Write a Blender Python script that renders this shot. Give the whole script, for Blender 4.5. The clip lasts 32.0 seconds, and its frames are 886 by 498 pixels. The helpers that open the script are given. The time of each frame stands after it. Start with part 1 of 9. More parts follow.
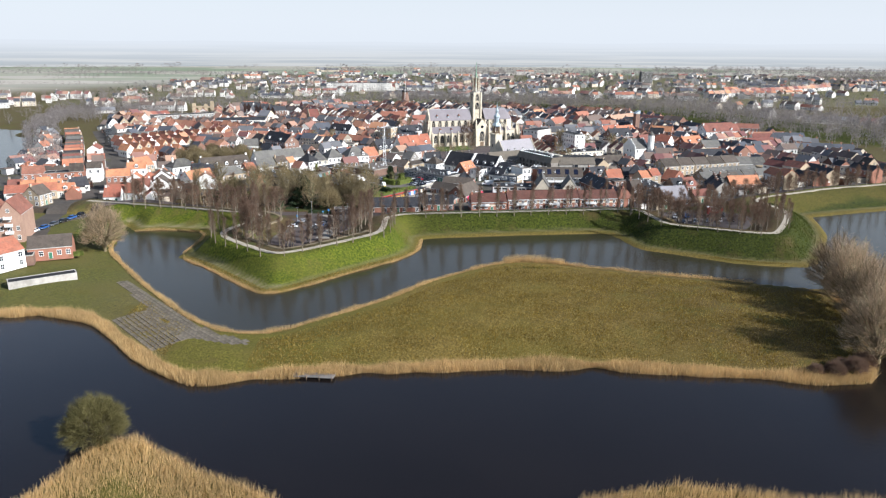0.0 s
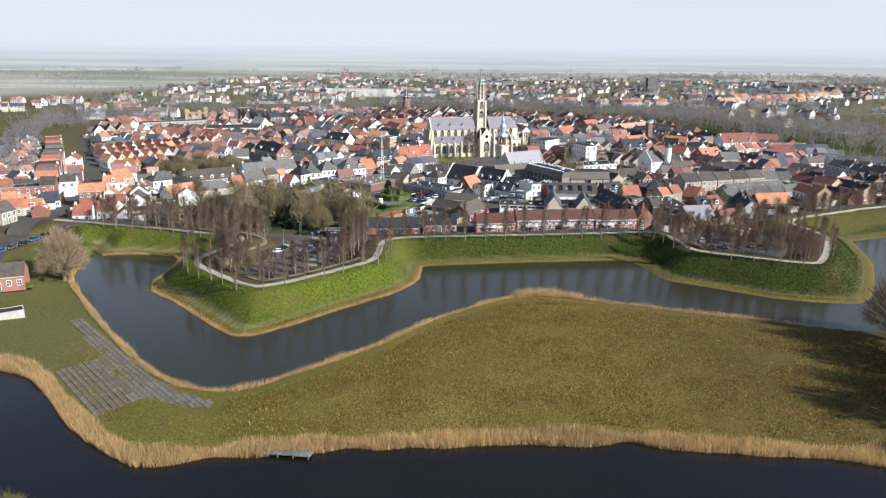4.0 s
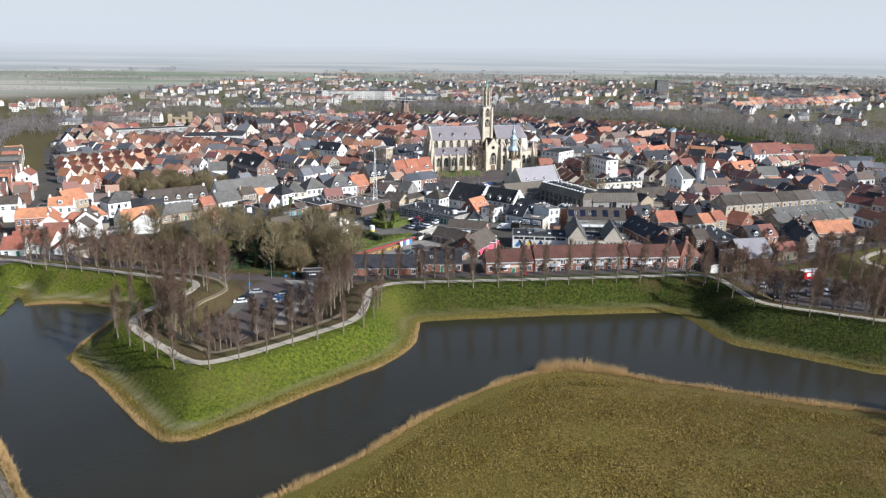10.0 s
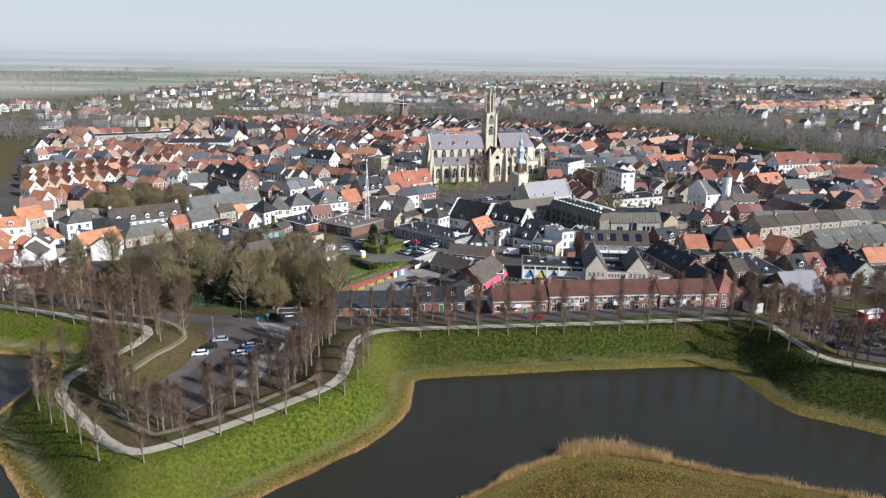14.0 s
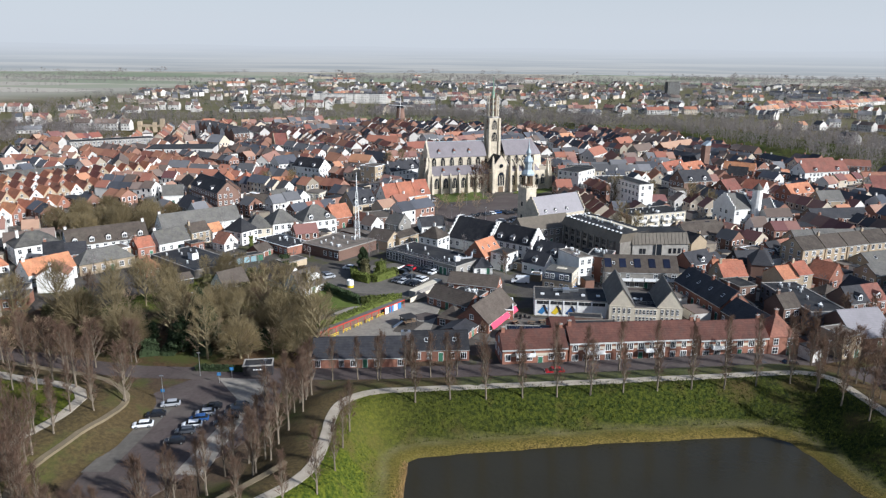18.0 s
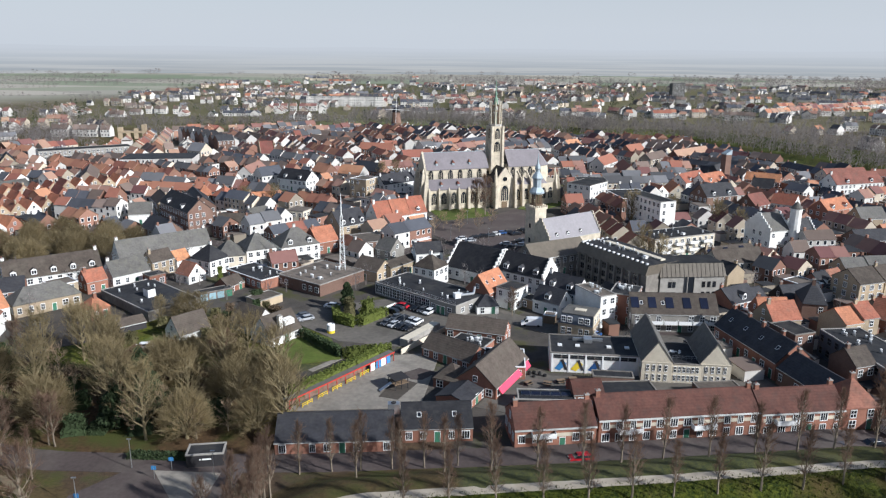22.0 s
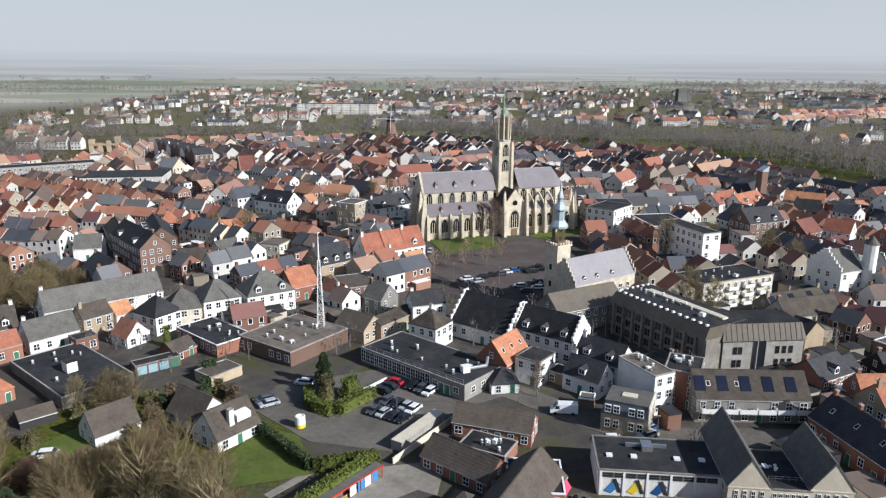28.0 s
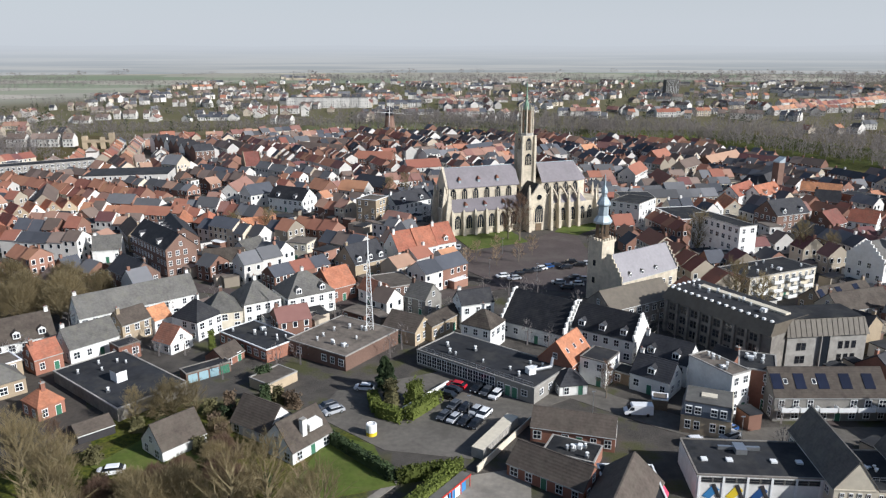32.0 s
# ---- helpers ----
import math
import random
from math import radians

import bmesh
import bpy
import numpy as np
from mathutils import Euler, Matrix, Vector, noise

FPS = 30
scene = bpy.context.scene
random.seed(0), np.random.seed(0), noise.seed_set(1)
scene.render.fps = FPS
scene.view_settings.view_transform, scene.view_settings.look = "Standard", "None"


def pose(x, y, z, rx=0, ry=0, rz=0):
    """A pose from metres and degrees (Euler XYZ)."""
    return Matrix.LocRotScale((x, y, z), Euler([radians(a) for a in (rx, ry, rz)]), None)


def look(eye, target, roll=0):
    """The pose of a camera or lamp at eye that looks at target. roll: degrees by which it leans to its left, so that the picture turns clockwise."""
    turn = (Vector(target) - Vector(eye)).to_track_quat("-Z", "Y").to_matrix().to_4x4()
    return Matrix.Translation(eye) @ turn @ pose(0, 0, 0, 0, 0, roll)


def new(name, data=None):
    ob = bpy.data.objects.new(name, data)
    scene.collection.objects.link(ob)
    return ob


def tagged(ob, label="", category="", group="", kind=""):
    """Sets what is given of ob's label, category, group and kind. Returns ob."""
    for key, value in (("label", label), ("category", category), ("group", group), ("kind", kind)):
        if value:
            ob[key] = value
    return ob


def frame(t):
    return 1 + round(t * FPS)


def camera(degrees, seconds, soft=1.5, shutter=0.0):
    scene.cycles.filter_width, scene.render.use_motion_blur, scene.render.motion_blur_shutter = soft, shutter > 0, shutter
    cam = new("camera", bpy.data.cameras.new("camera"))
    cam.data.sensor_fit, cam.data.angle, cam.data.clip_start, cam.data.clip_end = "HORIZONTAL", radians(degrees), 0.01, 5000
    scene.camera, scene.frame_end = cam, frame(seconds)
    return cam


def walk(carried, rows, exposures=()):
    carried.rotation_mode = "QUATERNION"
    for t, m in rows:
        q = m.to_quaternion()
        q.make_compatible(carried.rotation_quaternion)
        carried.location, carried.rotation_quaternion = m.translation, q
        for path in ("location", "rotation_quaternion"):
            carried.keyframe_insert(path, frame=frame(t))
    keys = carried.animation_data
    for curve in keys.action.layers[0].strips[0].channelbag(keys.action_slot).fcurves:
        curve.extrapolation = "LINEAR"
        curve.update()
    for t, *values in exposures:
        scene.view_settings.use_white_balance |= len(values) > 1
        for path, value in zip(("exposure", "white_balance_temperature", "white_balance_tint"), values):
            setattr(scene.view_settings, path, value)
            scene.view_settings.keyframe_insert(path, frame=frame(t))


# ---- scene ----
cam = camera(62.8, 32.0, soft=1.25)
PATH = [
    (0, (-1.291, 3.734, 69.678), (-1.224, 5.659, 69.14), 0.3),
    (1, (-0.913, 10.448, 69.736), (-0.849, 12.374, 69.2), 0.3),
    (2, (-0.689, 17.593, 69.77), (-0.627, 19.52, 69.238), 0.3),
    (3, (-0.451, 25.27, 69.769), (-0.391, 27.198, 69.242), 0.3),
    (3.5, (-0.419, 29.235, 69.769), (-0.358, 31.163, 69.243), 0.4),
    (5.5, (-0.936, 45.635, 69.885), (-0.87, 47.563, 69.359), 0.7),
    (6, (-0.964, 49.762, 69.919), (-0.897, 51.69, 69.391), 0.5),
    (7, (-0.723, 58.139, 69.927), (-0.657, 60.068, 69.401), 0.7),
    (8, (-0.484, 66.497, 70.02), (-0.419, 68.426, 69.495), 0.7),
    (9, (-0.144, 74.913, 70.231), (-0.079, 76.841, 69.705), 0.5),
    (10, (0.327, 83.456, 70.303), (0.389, 85.385, 69.778), 0.6),
    (11, (0.681, 92.043, 70.46), (0.742, 93.972, 69.937), 0.6),
    (12, (0.95, 100.6, 70.713), (1.012, 102.529, 70.189), 0.7),
    (13, (1.326, 109.14, 71.069), (1.387, 111.069, 70.544), 0.5),
    (14.5, (1.479, 121.508, 71.151), (1.541, 123.437, 70.627), 0.8),
    (16.5, (1.709, 138.083, 71.127), (1.774, 140.012, 70.604), 0.6),
    (17, (1.82, 142.178, 71.123), (1.883, 144.106, 70.597), 0.7),
    (19, (2.844, 158.8, 71.261), (2.91, 160.729, 70.736), 0.5),
    (20, (3.379, 167.404, 71.42), (3.443, 169.334, 70.896), 0.5),
    (21, (3.593, 176.216, 71.538), (3.658, 178.145, 71.014), 0.5),
    (22, (3.693, 184.963, 71.573), (3.761, 186.892, 71.049), 0.5),
    (23, (3.72, 193.516, 71.567), (3.792, 195.445, 71.043), 0.5),
    (24, (3.891, 202.111, 71.542), (3.964, 204.04, 71.018), 0.5),
    (25, (4.112, 210.713, 71.468), (4.187, 212.643, 70.947), 0.4),
    (26, (4.486, 218.714, 71.369), (4.558, 220.645, 70.851), 0.3),
    (26.5, (4.433, 222.237, 71.365), (4.507, 224.169, 70.853), 0.2),
    (28.5, (3.011, 232.765, 71.393), (3.087, 234.697, 70.882), 0.4),
    (29, (1.888, 233.98, 71.379), (1.958, 235.911, 70.864), 0.4),
    (29.5, (0.076, 234.586, 71.321), (0.144, 236.517, 70.803), 0.4),
    (30, (-2.304, 234.986, 71.266), (-2.236, 236.916, 70.746), 0.3),
    (30.5, (-4.966, 235.358, 71.241), (-4.899, 237.288, 70.719), 0.4),
    (31, (-7.74, 235.752, 71.263), (-7.654, 237.68, 70.74), 0.3),
    (31.5, (-10.619, 236.184, 71.337), (-10.509, 238.11, 70.81), 0.2),
    (32, (-13.584, 236.689, 71.415), (-13.45, 238.613, 70.885), 0.0),
]
walk(cam, [(t, look(eye, target, roll)) for t, eye, target, roll in PATH], exposures=[(0, 0.96, 6150, 10), (9, 0.76, 6050, 10), (19, 0.58, 6050, 10), (26, 0.5, 6150, 10), (32, 0.5, 6200, 10)])

# ---- exposure, sky and sun ----
scene.view_settings.exposure = 0.0
SUN_AZ, SUN_EL = radians(121), radians(29)
world = bpy.data.worlds.new("sky")
scene.world = world
world.use_nodes = True
wn = world.node_tree.nodes
sky = wn.new("ShaderNodeTexSky")
sky.sky_type = "NISHITA"
sky.sun_disc = False
sky.sun_elevation, sky.sun_rotation = SUN_EL, SUN_AZ
sky.air_density, sky.dust_density, sky.ozone_density, sky.altitude = 1.0, 1.2, 2.0, 70
# thin spring haze: whitest at the horizon, thinning out overhead
wc = wn.new("ShaderNodeTexCoord")
wsep = wn.new("ShaderNodeSeparateXYZ")
whaze = wn.new("ShaderNodeMapRange")
for k, q in ((1, 0.03), (2, 0.42), (3, 0.95), (4, 0.0)):
    whaze.inputs[k].default_value = q
wmix = wn.new("ShaderNodeMix")
wmix.data_type = "RGBA"
wmix.inputs[7].default_value = (5.95, 6.25, 6.6, 1)
world.node_tree.links.new(wc.outputs["Generated"], wsep.inputs[0])
world.node_tree.links.new(wsep.outputs[2], whaze.inputs[0])
world.node_tree.links.new(whaze.outputs[0], wmix.inputs[0])
world.node_tree.links.new(sky.outputs[0], wmix.inputs[6])
world.node_tree.links.new(wmix.outputs[2], wn["Background"].inputs[0])
wn["Background"].inputs[1].default_value = 0.072
sun = new("sun", bpy.data.lights.new("sun", "SUN"))
sun.data.energy, sun.data.angle, sun.data.color = 4.4, radians(0.6), (0.985, 0.968, 0.938)
SUN_DIR = Vector((math.sin(SUN_AZ) * math.cos(SUN_EL), math.cos(SUN_AZ) * math.cos(SUN_EL), math.sin(SUN_EL)))
sun.matrix_world = look(SUN_DIR * 300, (0, 0, 0))

# ---- materials ----
MATS = {}


def mat(name, col, rough=0.85, var=0.22, scale=1.5, bump=0.25, rnd=0.18, big=0.15, stripes=0.0, stripe_size=0.3, spec=0.3, metal=0.0, island=False, hue=0.0, wear=0.0, worn=(0.2, 0.19, 0.16), wear_size=0.5, thin=0.0):
    """A surface with grain, larger stains, a shade of its own for every object, and courses if asked for."""
    m = bpy.data.materials.new(name)
    m.use_nodes = True
    nt = m.node_tree
    N, K = nt.nodes, nt.links.new
    bsdf = N["Principled BSDF"]
    bsdf.inputs["Roughness"].default_value = rough
    bsdf.inputs["Metallic"].default_value = metal
    bsdf.inputs["Specular IOR Level"].default_value = spec
    tc = N.new("ShaderNodeTexCoord")
    fine = N.new("ShaderNodeTexNoise")
    fine.inputs["Scale"].default_value, fine.inputs["Detail"].default_value = scale, 6
    K(tc.outputs["Object"], fine.inputs["Vector"])
    wide = N.new("ShaderNodeTexNoise")
    wide.inputs["Scale"].default_value, wide.inputs["Detail"].default_value = big, 3
    K(tc.outputs["Object"], wide.inputs["Vector"])
    add = N.new("ShaderNodeMath")
    add.operation = "ADD"
    K(fine.outputs[0], add.inputs[0])
    K(wide.outputs[0], add.inputs[1])
    ramp = N.new("ShaderNodeMapRange")
    ramp.inputs["From Min"].default_value, ramp.inputs["From Max"].default_value = 0.6, 1.4
    ramp.inputs["To Min"].default_value, ramp.inputs["To Max"].default_value = 1 - var, 1 + var
    K(add.outputs[0], ramp.inputs["Value"])
    own = N.new("ShaderNodeNewGeometry" if island else "ShaderNodeObjectInfo")
    shade = N.new("ShaderNodeMapRange")
    shade.inputs["To Min"].default_value, shade.inputs["To Max"].default_value = 1 - rnd, 1 + rnd
    K(own.outputs["Random Per Island" if island else "Random"], shade.inputs["Value"])
    both = N.new("ShaderNodeMath")
    both.operation = "MULTIPLY"
    K(ramp.outputs[0], both.inputs[0])
    K(shade.outputs[0], both.inputs[1])
    hsv = N.new("ShaderNodeHueSaturation")
    hsv.inputs["Color"].default_value = (*col, 1)
    K(both.outputs[0], hsv.inputs["Value"])
    if hue:
        turn = N.new("ShaderNodeMapRange")
        turn.inputs["To Min"].default_value, turn.inputs["To Max"].default_value = 0.5 - hue, 0.5 + hue
        K(own.outputs["Random Per Island" if island else "Random"], turn.inputs["Value"])
        K(turn.outputs[0], hsv.inputs["Hue"])
    if wear:
        # lichen, stains and patches, different on every object
        here = N.new("ShaderNodeObjectInfo")
        shift = N.new("ShaderNodeVectorMath")
        K(tc.outputs["Object"], shift.inputs[0])
        K(here.outputs["Location"], shift.inputs[1])
        spots = N.new("ShaderNodeTexNoise")
        spots.inputs["Scale"].default_value, spots.inputs["Detail"].default_value, spots.inputs["Roughness"].default_value = wear_size, 6, 0.65
        K(shift.outputs[0], spots.inputs["Vector"])
        mask = N.new("ShaderNodeMapRange")
        mask.inputs["From Min"].default_value, mask.inputs["From Max"].default_value, mask.inputs["To Max"].default_value = 0.48, 0.68, wear
        K(spots.outputs[0], mask.inputs["Value"])
        blend = N.new("ShaderNodeMix")
        blend.data_type = "RGBA"
        blend.inputs[7].default_value = (*worn, 1)
        K(mask.outputs[0], blend.inputs[0])
        K(hsv.outputs[0], blend.inputs[6])
        K(blend.outputs[2], bsdf.inputs["Base Color"])
    else:
        K(hsv.outputs[0], bsdf.inputs["Base Color"])
    height = fine.outputs[0]
    if stripes:
        wave = N.new("ShaderNodeTexWave")
        wave.bands_direction = "Z"
        wave.inputs["Scale"].default_value = 0.314 / stripe_size
        wave.inputs["Distortion"].default_value = 0.6
        K(tc.outputs["Object"], wave.inputs["Vector"])
        mix = N.new("ShaderNodeMath")
        mix.operation = "MULTIPLY_ADD"
        mix.inputs[1].default_value = stripes
        K(wave.outputs[1], mix.inputs[0])
        K(fine.outputs[0], mix.inputs[2])
        height = mix.outputs[0]
    if bump:
        b = N.new("ShaderNodeBump")
        b.inputs["Strength"].default_value, b.inputs["Distance"].default_value = bump, 0.08
        K(height, b.inputs["Height"])
        K(b.outputs[0], bsdf.inputs["Normal"])
    if thin:
        # twigs, reeds and blades are lit on all sides
        glow, blend_s = N.new("ShaderNodeBsdfTranslucent"), N.new("ShaderNodeMixShader")
        blend_s.inputs[0].default_value = thin
        K(hsv.outputs[0], glow.inputs["Color"])
        K(bsdf.outputs[0], blend_s.inputs[1])
        K(glow.outputs[0], blend_s.inputs[2])
        K(blend_s.outputs[0], N["Material Output"].inputs[0])
    MATS[name] = m
    return m


mat("tile_orange", (0.385, 0.155, 0.088), 0.85, 0.36, 1.8, 0.5, 0.28, 0.35, 0.4, 0.35, hue=0.012, wear=0.5, worn=(0.2, 0.115, 0.08))
mat("tile_red", (0.22, 0.092, 0.066), 0.85, 0.36, 1.8, 0.5, 0.25, 0.35, 0.4, 0.35, hue=0.012, wear=0.5, worn=(0.12, 0.082, 0.064))
mat("tile_rust", (0.102, 0.044, 0.033), 0.85, 0.36, 1.8, 0.5, 0.1, 0.35, 0.4, 0.35, wear=0.5, worn=(0.065, 0.045, 0.038))
mat("paving_pale", (0.25, 0.225, 0.19), 0.95, 0.3, 1.0, 0.15, 0.05, 0.12, wear=0.6, worn=(0.14, 0.128, 0.11), wear_size=0.2)
mat("tile_brown", (0.074, 0.059, 0.048), 0.85, 0.36, 1.8, 0.5, 0.3, 0.35, 0.4, 0.35, wear=0.55, worn=(0.115, 0.1, 0.078))
mat("tile_grey", (0.1, 0.095, 0.087), 0.8, 0.36, 1.8, 0.5, 0.28, 0.35, 0.4, 0.35, wear=0.6, worn=(0.15, 0.142, 0.115))
mat("tile_dark", (0.03, 0.03, 0.034), 0.7, 0.4, 1.8, 0.5, 0.35, 0.35, 0.4, 0.35, wear=0.35, worn=(0.07, 0.067, 0.062))
mat("gutter", (0.45, 0.45, 0.43), 0.6, 0.2, 1, 0.05, 0.3)
mat("slate", (0.195, 0.175, 0.185), 0.6, 0.15, 1.2, 0.25, 0.06, 0.2, 0.5, 0.3, wear=0.4, worn=(0.15, 0.14, 0.14))
mat("slate_light", (0.25, 0.235, 0.245), 0.6, 0.15, 1.2, 0.25, 0.05, 0.2, 0.5, 0.3)
mat("bitumen", (0.022, 0.023, 0.026), 0.9, 0.5, 0.6, 0.2, 0.3, 0.12, wear=0.7, worn=(0.06, 0.056, 0.05), wear_size=0.22)
mat("gravel_roof", (0.135, 0.113, 0.093), 0.95, 0.4, 0.8, 0.3, 0.2, 0.12, wear=0.7, worn=(0.065, 0.055, 0.044), wear_size=0.3)
mat("plaster_white", (0.76, 0.75, 0.71), 0.85, 0.09, 1.2, 0.08, 0.07, 0.3, wear=0.35, worn=(0.5, 0.47, 0.41), wear_size=0.4)
mat("plaster_cream", (0.58, 0.52, 0.41), 0.85, 0.12, 1.2, 0.08, 0.12, 0.3, wear=0.3, worn=(0.4, 0.35, 0.28), wear_size=0.4)
mat("brick_red", (0.27, 0.125, 0.085), 0.9, 0.22, 3.0, 0.3, 0.22, 0.3, 0.3, 0.08)
mat("brick_pink", (0.42, 0.27, 0.20), 0.9, 0.22, 3.0, 0.3, 0.22, 0.3, 0.3, 0.08)
mat("brick_brown", (0.17, 0.105, 0.08), 0.9, 0.22, 3.0, 0.3, 0.22, 0.3, 0.3, 0.08)
mat("brick_beige", (0.38, 0.30, 0.205), 0.9, 0.2, 3.0, 0.3, 0.18, 0.3, 0.3, 0.08)
mat("brick_grey", (0.25, 0.235, 0.21), 0.9, 0.2, 3.0, 0.3, 0.15, 0.3, 0.3, 0.08)
mat("stone_church", (0.56, 0.49, 0.38), 0.9, 0.28, 1.0, 0.35, 0.06, 0.2, 0.4, 0.35, wear=0.45, worn=(0.3, 0.26, 0.2), wear_size=0.35)
mat("concrete", (0.34, 0.32, 0.29), 0.9, 0.25, 0.8, 0.2, 0.08, 0.2, wear=0.4, worn=(0.2, 0.185, 0.16))
mat("concrete_dark", (0.12, 0.115, 0.105), 0.9, 0.25, 0.8, 0.2, 0.08, 0.2)
# stained old concrete, darkened too for the council facade's shade
mat("concrete_aged_shade", (0.215, 0.195, 0.17), 0.9, 0.3, 0.8, 0.25, 0.06, 0.2, wear=0.55, worn=(0.12, 0.11, 0.095), wear_size=0.4)
mat("timber_dark", (0.035, 0.033, 0.035), 0.8, 0.3, 2, 0.2, 0.2)
mat("paint_white", (0.8, 0.8, 0.78), 0.5, 0.06, 2, 0.02, 0.03)
mat("paint_pink", (0.75, 0.07, 0.13), 0.6, 0.1, 1, 0.02, 0.03)
mat("paint_red", (0.5, 0.05, 0.035), 0.5, 0.1, 1, 0.02, 0.05)
mat("paint_blue", (0.05, 0.2, 0.42), 0.5, 0.1, 1, 0.02, 0.05)
mat("paint_faded", (0.27, 0.4, 0.44), 0.7, 0.2, 1, 0.02, 0.05)
mat("zinc_blue", (0.085, 0.1, 0.125), 0.45, 0.2, 1.0, 0.1, 0.06, 0.2, 0.3, 0.5)
mat("bronze_sheet", (0.13, 0.11, 0.085), 0.5, 0.25, 1.0, 0.2, 0.05, 0.2)
mat("paint_yellow", (0.75, 0.55, 0.04), 0.5, 0.1, 1, 0.02, 0.05)
mat("paint_green", (0.05, 0.16, 0.1), 0.5, 0.1, 1, 0.02, 0.05)
mat("wood", (0.2, 0.14, 0.09), 0.8, 0.3, 3, 0.2, 0.15)
mat("wood_pale", (0.42, 0.3, 0.17), 0.8, 0.25, 3, 0.2, 0.15)
mat("planks", (0.17, 0.155, 0.14), 0.9, 0.35, 4, 0.2, 0.25)
mat("steel", (0.55, 0.56, 0.57), 0.4, 0.15, 2, 0.05, 0.05, metal=0.9)
mat("lead", (0.36, 0.42, 0.45), 0.55, 0.2, 2, 0.1, 0.05, metal=0.3)
mat("copper", (0.2, 0.3, 0.22), 0.6, 0.25, 2, 0.1, 0.05)
mat("glass", (0.018, 0.022, 0.028), 0.08, 0.2, 0.5, 0, 0.3, spec=0.6)
mat("solar", (0.012, 0.015, 0.03), 0.15, 0.2, 0.5, 0, 0.2, spec=0.6)
mat("rubber", (0.02, 0.02, 0.02), 0.8, 0.1, 2, 0, 0.1)
for n, c in (("car_white", (0.78, 0.78, 0.78)), ("car_black", (0.015, 0.016, 0.02)), ("car_silver", (0.4, 0.41, 0.43)), ("car_blue", (0.03, 0.09, 0.25)), ("car_red", (0.45, 0.02, 0.03)), ("car_grey", (0.07, 0.075, 0.085))):
    mat(n, c, 0.25, 0.03, 2, 0, 0.08, spec=0.6)
mat("asphalt", (0.066, 0.056, 0.047), 0.95, 0.3, 1.0, 0.15, 0.05, 0.08, wear=0.5, worn=(0.1, 0.086, 0.07), wear_size=0.12)
mat("paving_brick", (0.08, 0.062, 0.057), 0.95, 0.3, 1.4, 0.2, 0.05, 0.1, wear=0.6, worn=(0.125, 0.108, 0.092), wear_size=0.12)
mat("paving_grey", (0.125, 0.112, 0.096), 0.95, 0.3, 1.0, 0.15, 0.05, 0.12, wear=0.6, worn=(0.075, 0.069, 0.058), wear_size=0.15)
mat("gravel_path", (0.38, 0.33, 0.262), 0.95, 0.2, 0.9, 0.15, 0.05, 0.12, wear=0.5, worn=(0.26, 0.22, 0.16), wear_size=0.25)
mat("dirt_path", (0.17, 0.135, 0.085), 0.95, 0.3, 0.7, 0.2, 0.05, 0.12)
mat("concrete_slab", (0.135, 0.112, 0.084), 0.95, 0.35, 1.0, 0.2, 0.2, 0.4, wear=0.6, worn=(0.085, 0.08, 0.05), wear_size=0.5)
mat("bark", (0.19, 0.155, 0.115), 0.95, 0.3, 3, 0.3, 0.15)
mat("bark_olive", (0.2, 0.162, 0.092), 0.95, 0.35, 2, 0.3, 0.2)
mat("twigs_red", (0.19, 0.122, 0.085), 0.95, 0.3, 0.6, 0, 0.2, thin=0.45)
mat("twigs_olive", (0.26, 0.204, 0.108), 0.95, 0.3, 0.5, 0, 0.25, thin=0.45)
mat("twigs_willow", (0.18, 0.158, 0.062), 0.95, 0.3, 0.5, 0, 0.1, thin=0.45)
mat("twigs_tan", (0.4, 0.295, 0.195), 0.95, 0.3, 0.5, 0, 0.15, thin=0.45)
# paled grey: distance haze is put into the twigs' colour
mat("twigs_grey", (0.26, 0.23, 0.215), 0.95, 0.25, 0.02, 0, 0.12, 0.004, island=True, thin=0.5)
mat("bush_brown", (0.12, 0.085, 0.055), 0.9, 0.4, 0.6, 0, 0.2)
mat("bush_olive", (0.11, 0.10, 0.045), 0.9, 0.4, 0.6, 0, 0.2)
mat("leaves_dark", (0.034, 0.052, 0.02), 0.8, 0.4, 0.6, 0, 0.25)
mat("leaves_hedge", (0.125, 0.15, 0.032), 0.8, 0.4, 0.8, 0, 0.25, thin=0.25)
mat("leaves_gold", (0.25, 0.2, 0.04), 0.8, 0.4, 0.8, 0, 0.2)
mat("reed", (0.54, 0.375, 0.175), 0.95, 0.3, 0.35, 0, 0.25, 0.05, island=True, thin=0.4)
mat("dry_grass", (0.3, 0.228, 0.078), 0.95, 0.3, 0.35, 0, 0.3, 0.05, island=True, thin=0.35)
mat("grass_olive", (0.19, 0.128, 0.022), 0.95, 0.3, 0.35, 0, 0.3, 0.05, island=True, thin=0.35)
mat("grass_green", (0.105, 0.122, 0.014), 0.95, 0.3, 0.35, 0, 0.4, 0.05, island=True, thin=0.35)
# coarse blades, a shaded copy of grass_green
mat("grass_rank_shade", (0.058, 0.07, 0.01), 0.95, 0.3, 0.35, 0, 0.45, 0.05, island=True, thin=0.35)
mat("lawn", (0.08, 0.108, 0.018), 0.95, 0.3, 1.0, 0.3, 0.1, 0.15, wear=0.6, worn=(0.13, 0.125, 0.04), wear_size=0.3)
# far houses: haze put into the muted white and lifted roof tones
mat("far_white", (0.57, 0.545, 0.505), 0.9, 0.1, 0.5, 0, 0.2, island=True)
mat("far_brick", (0.23, 0.125, 0.09), 0.9, 0.1, 0.5, 0, 0.35, island=True)
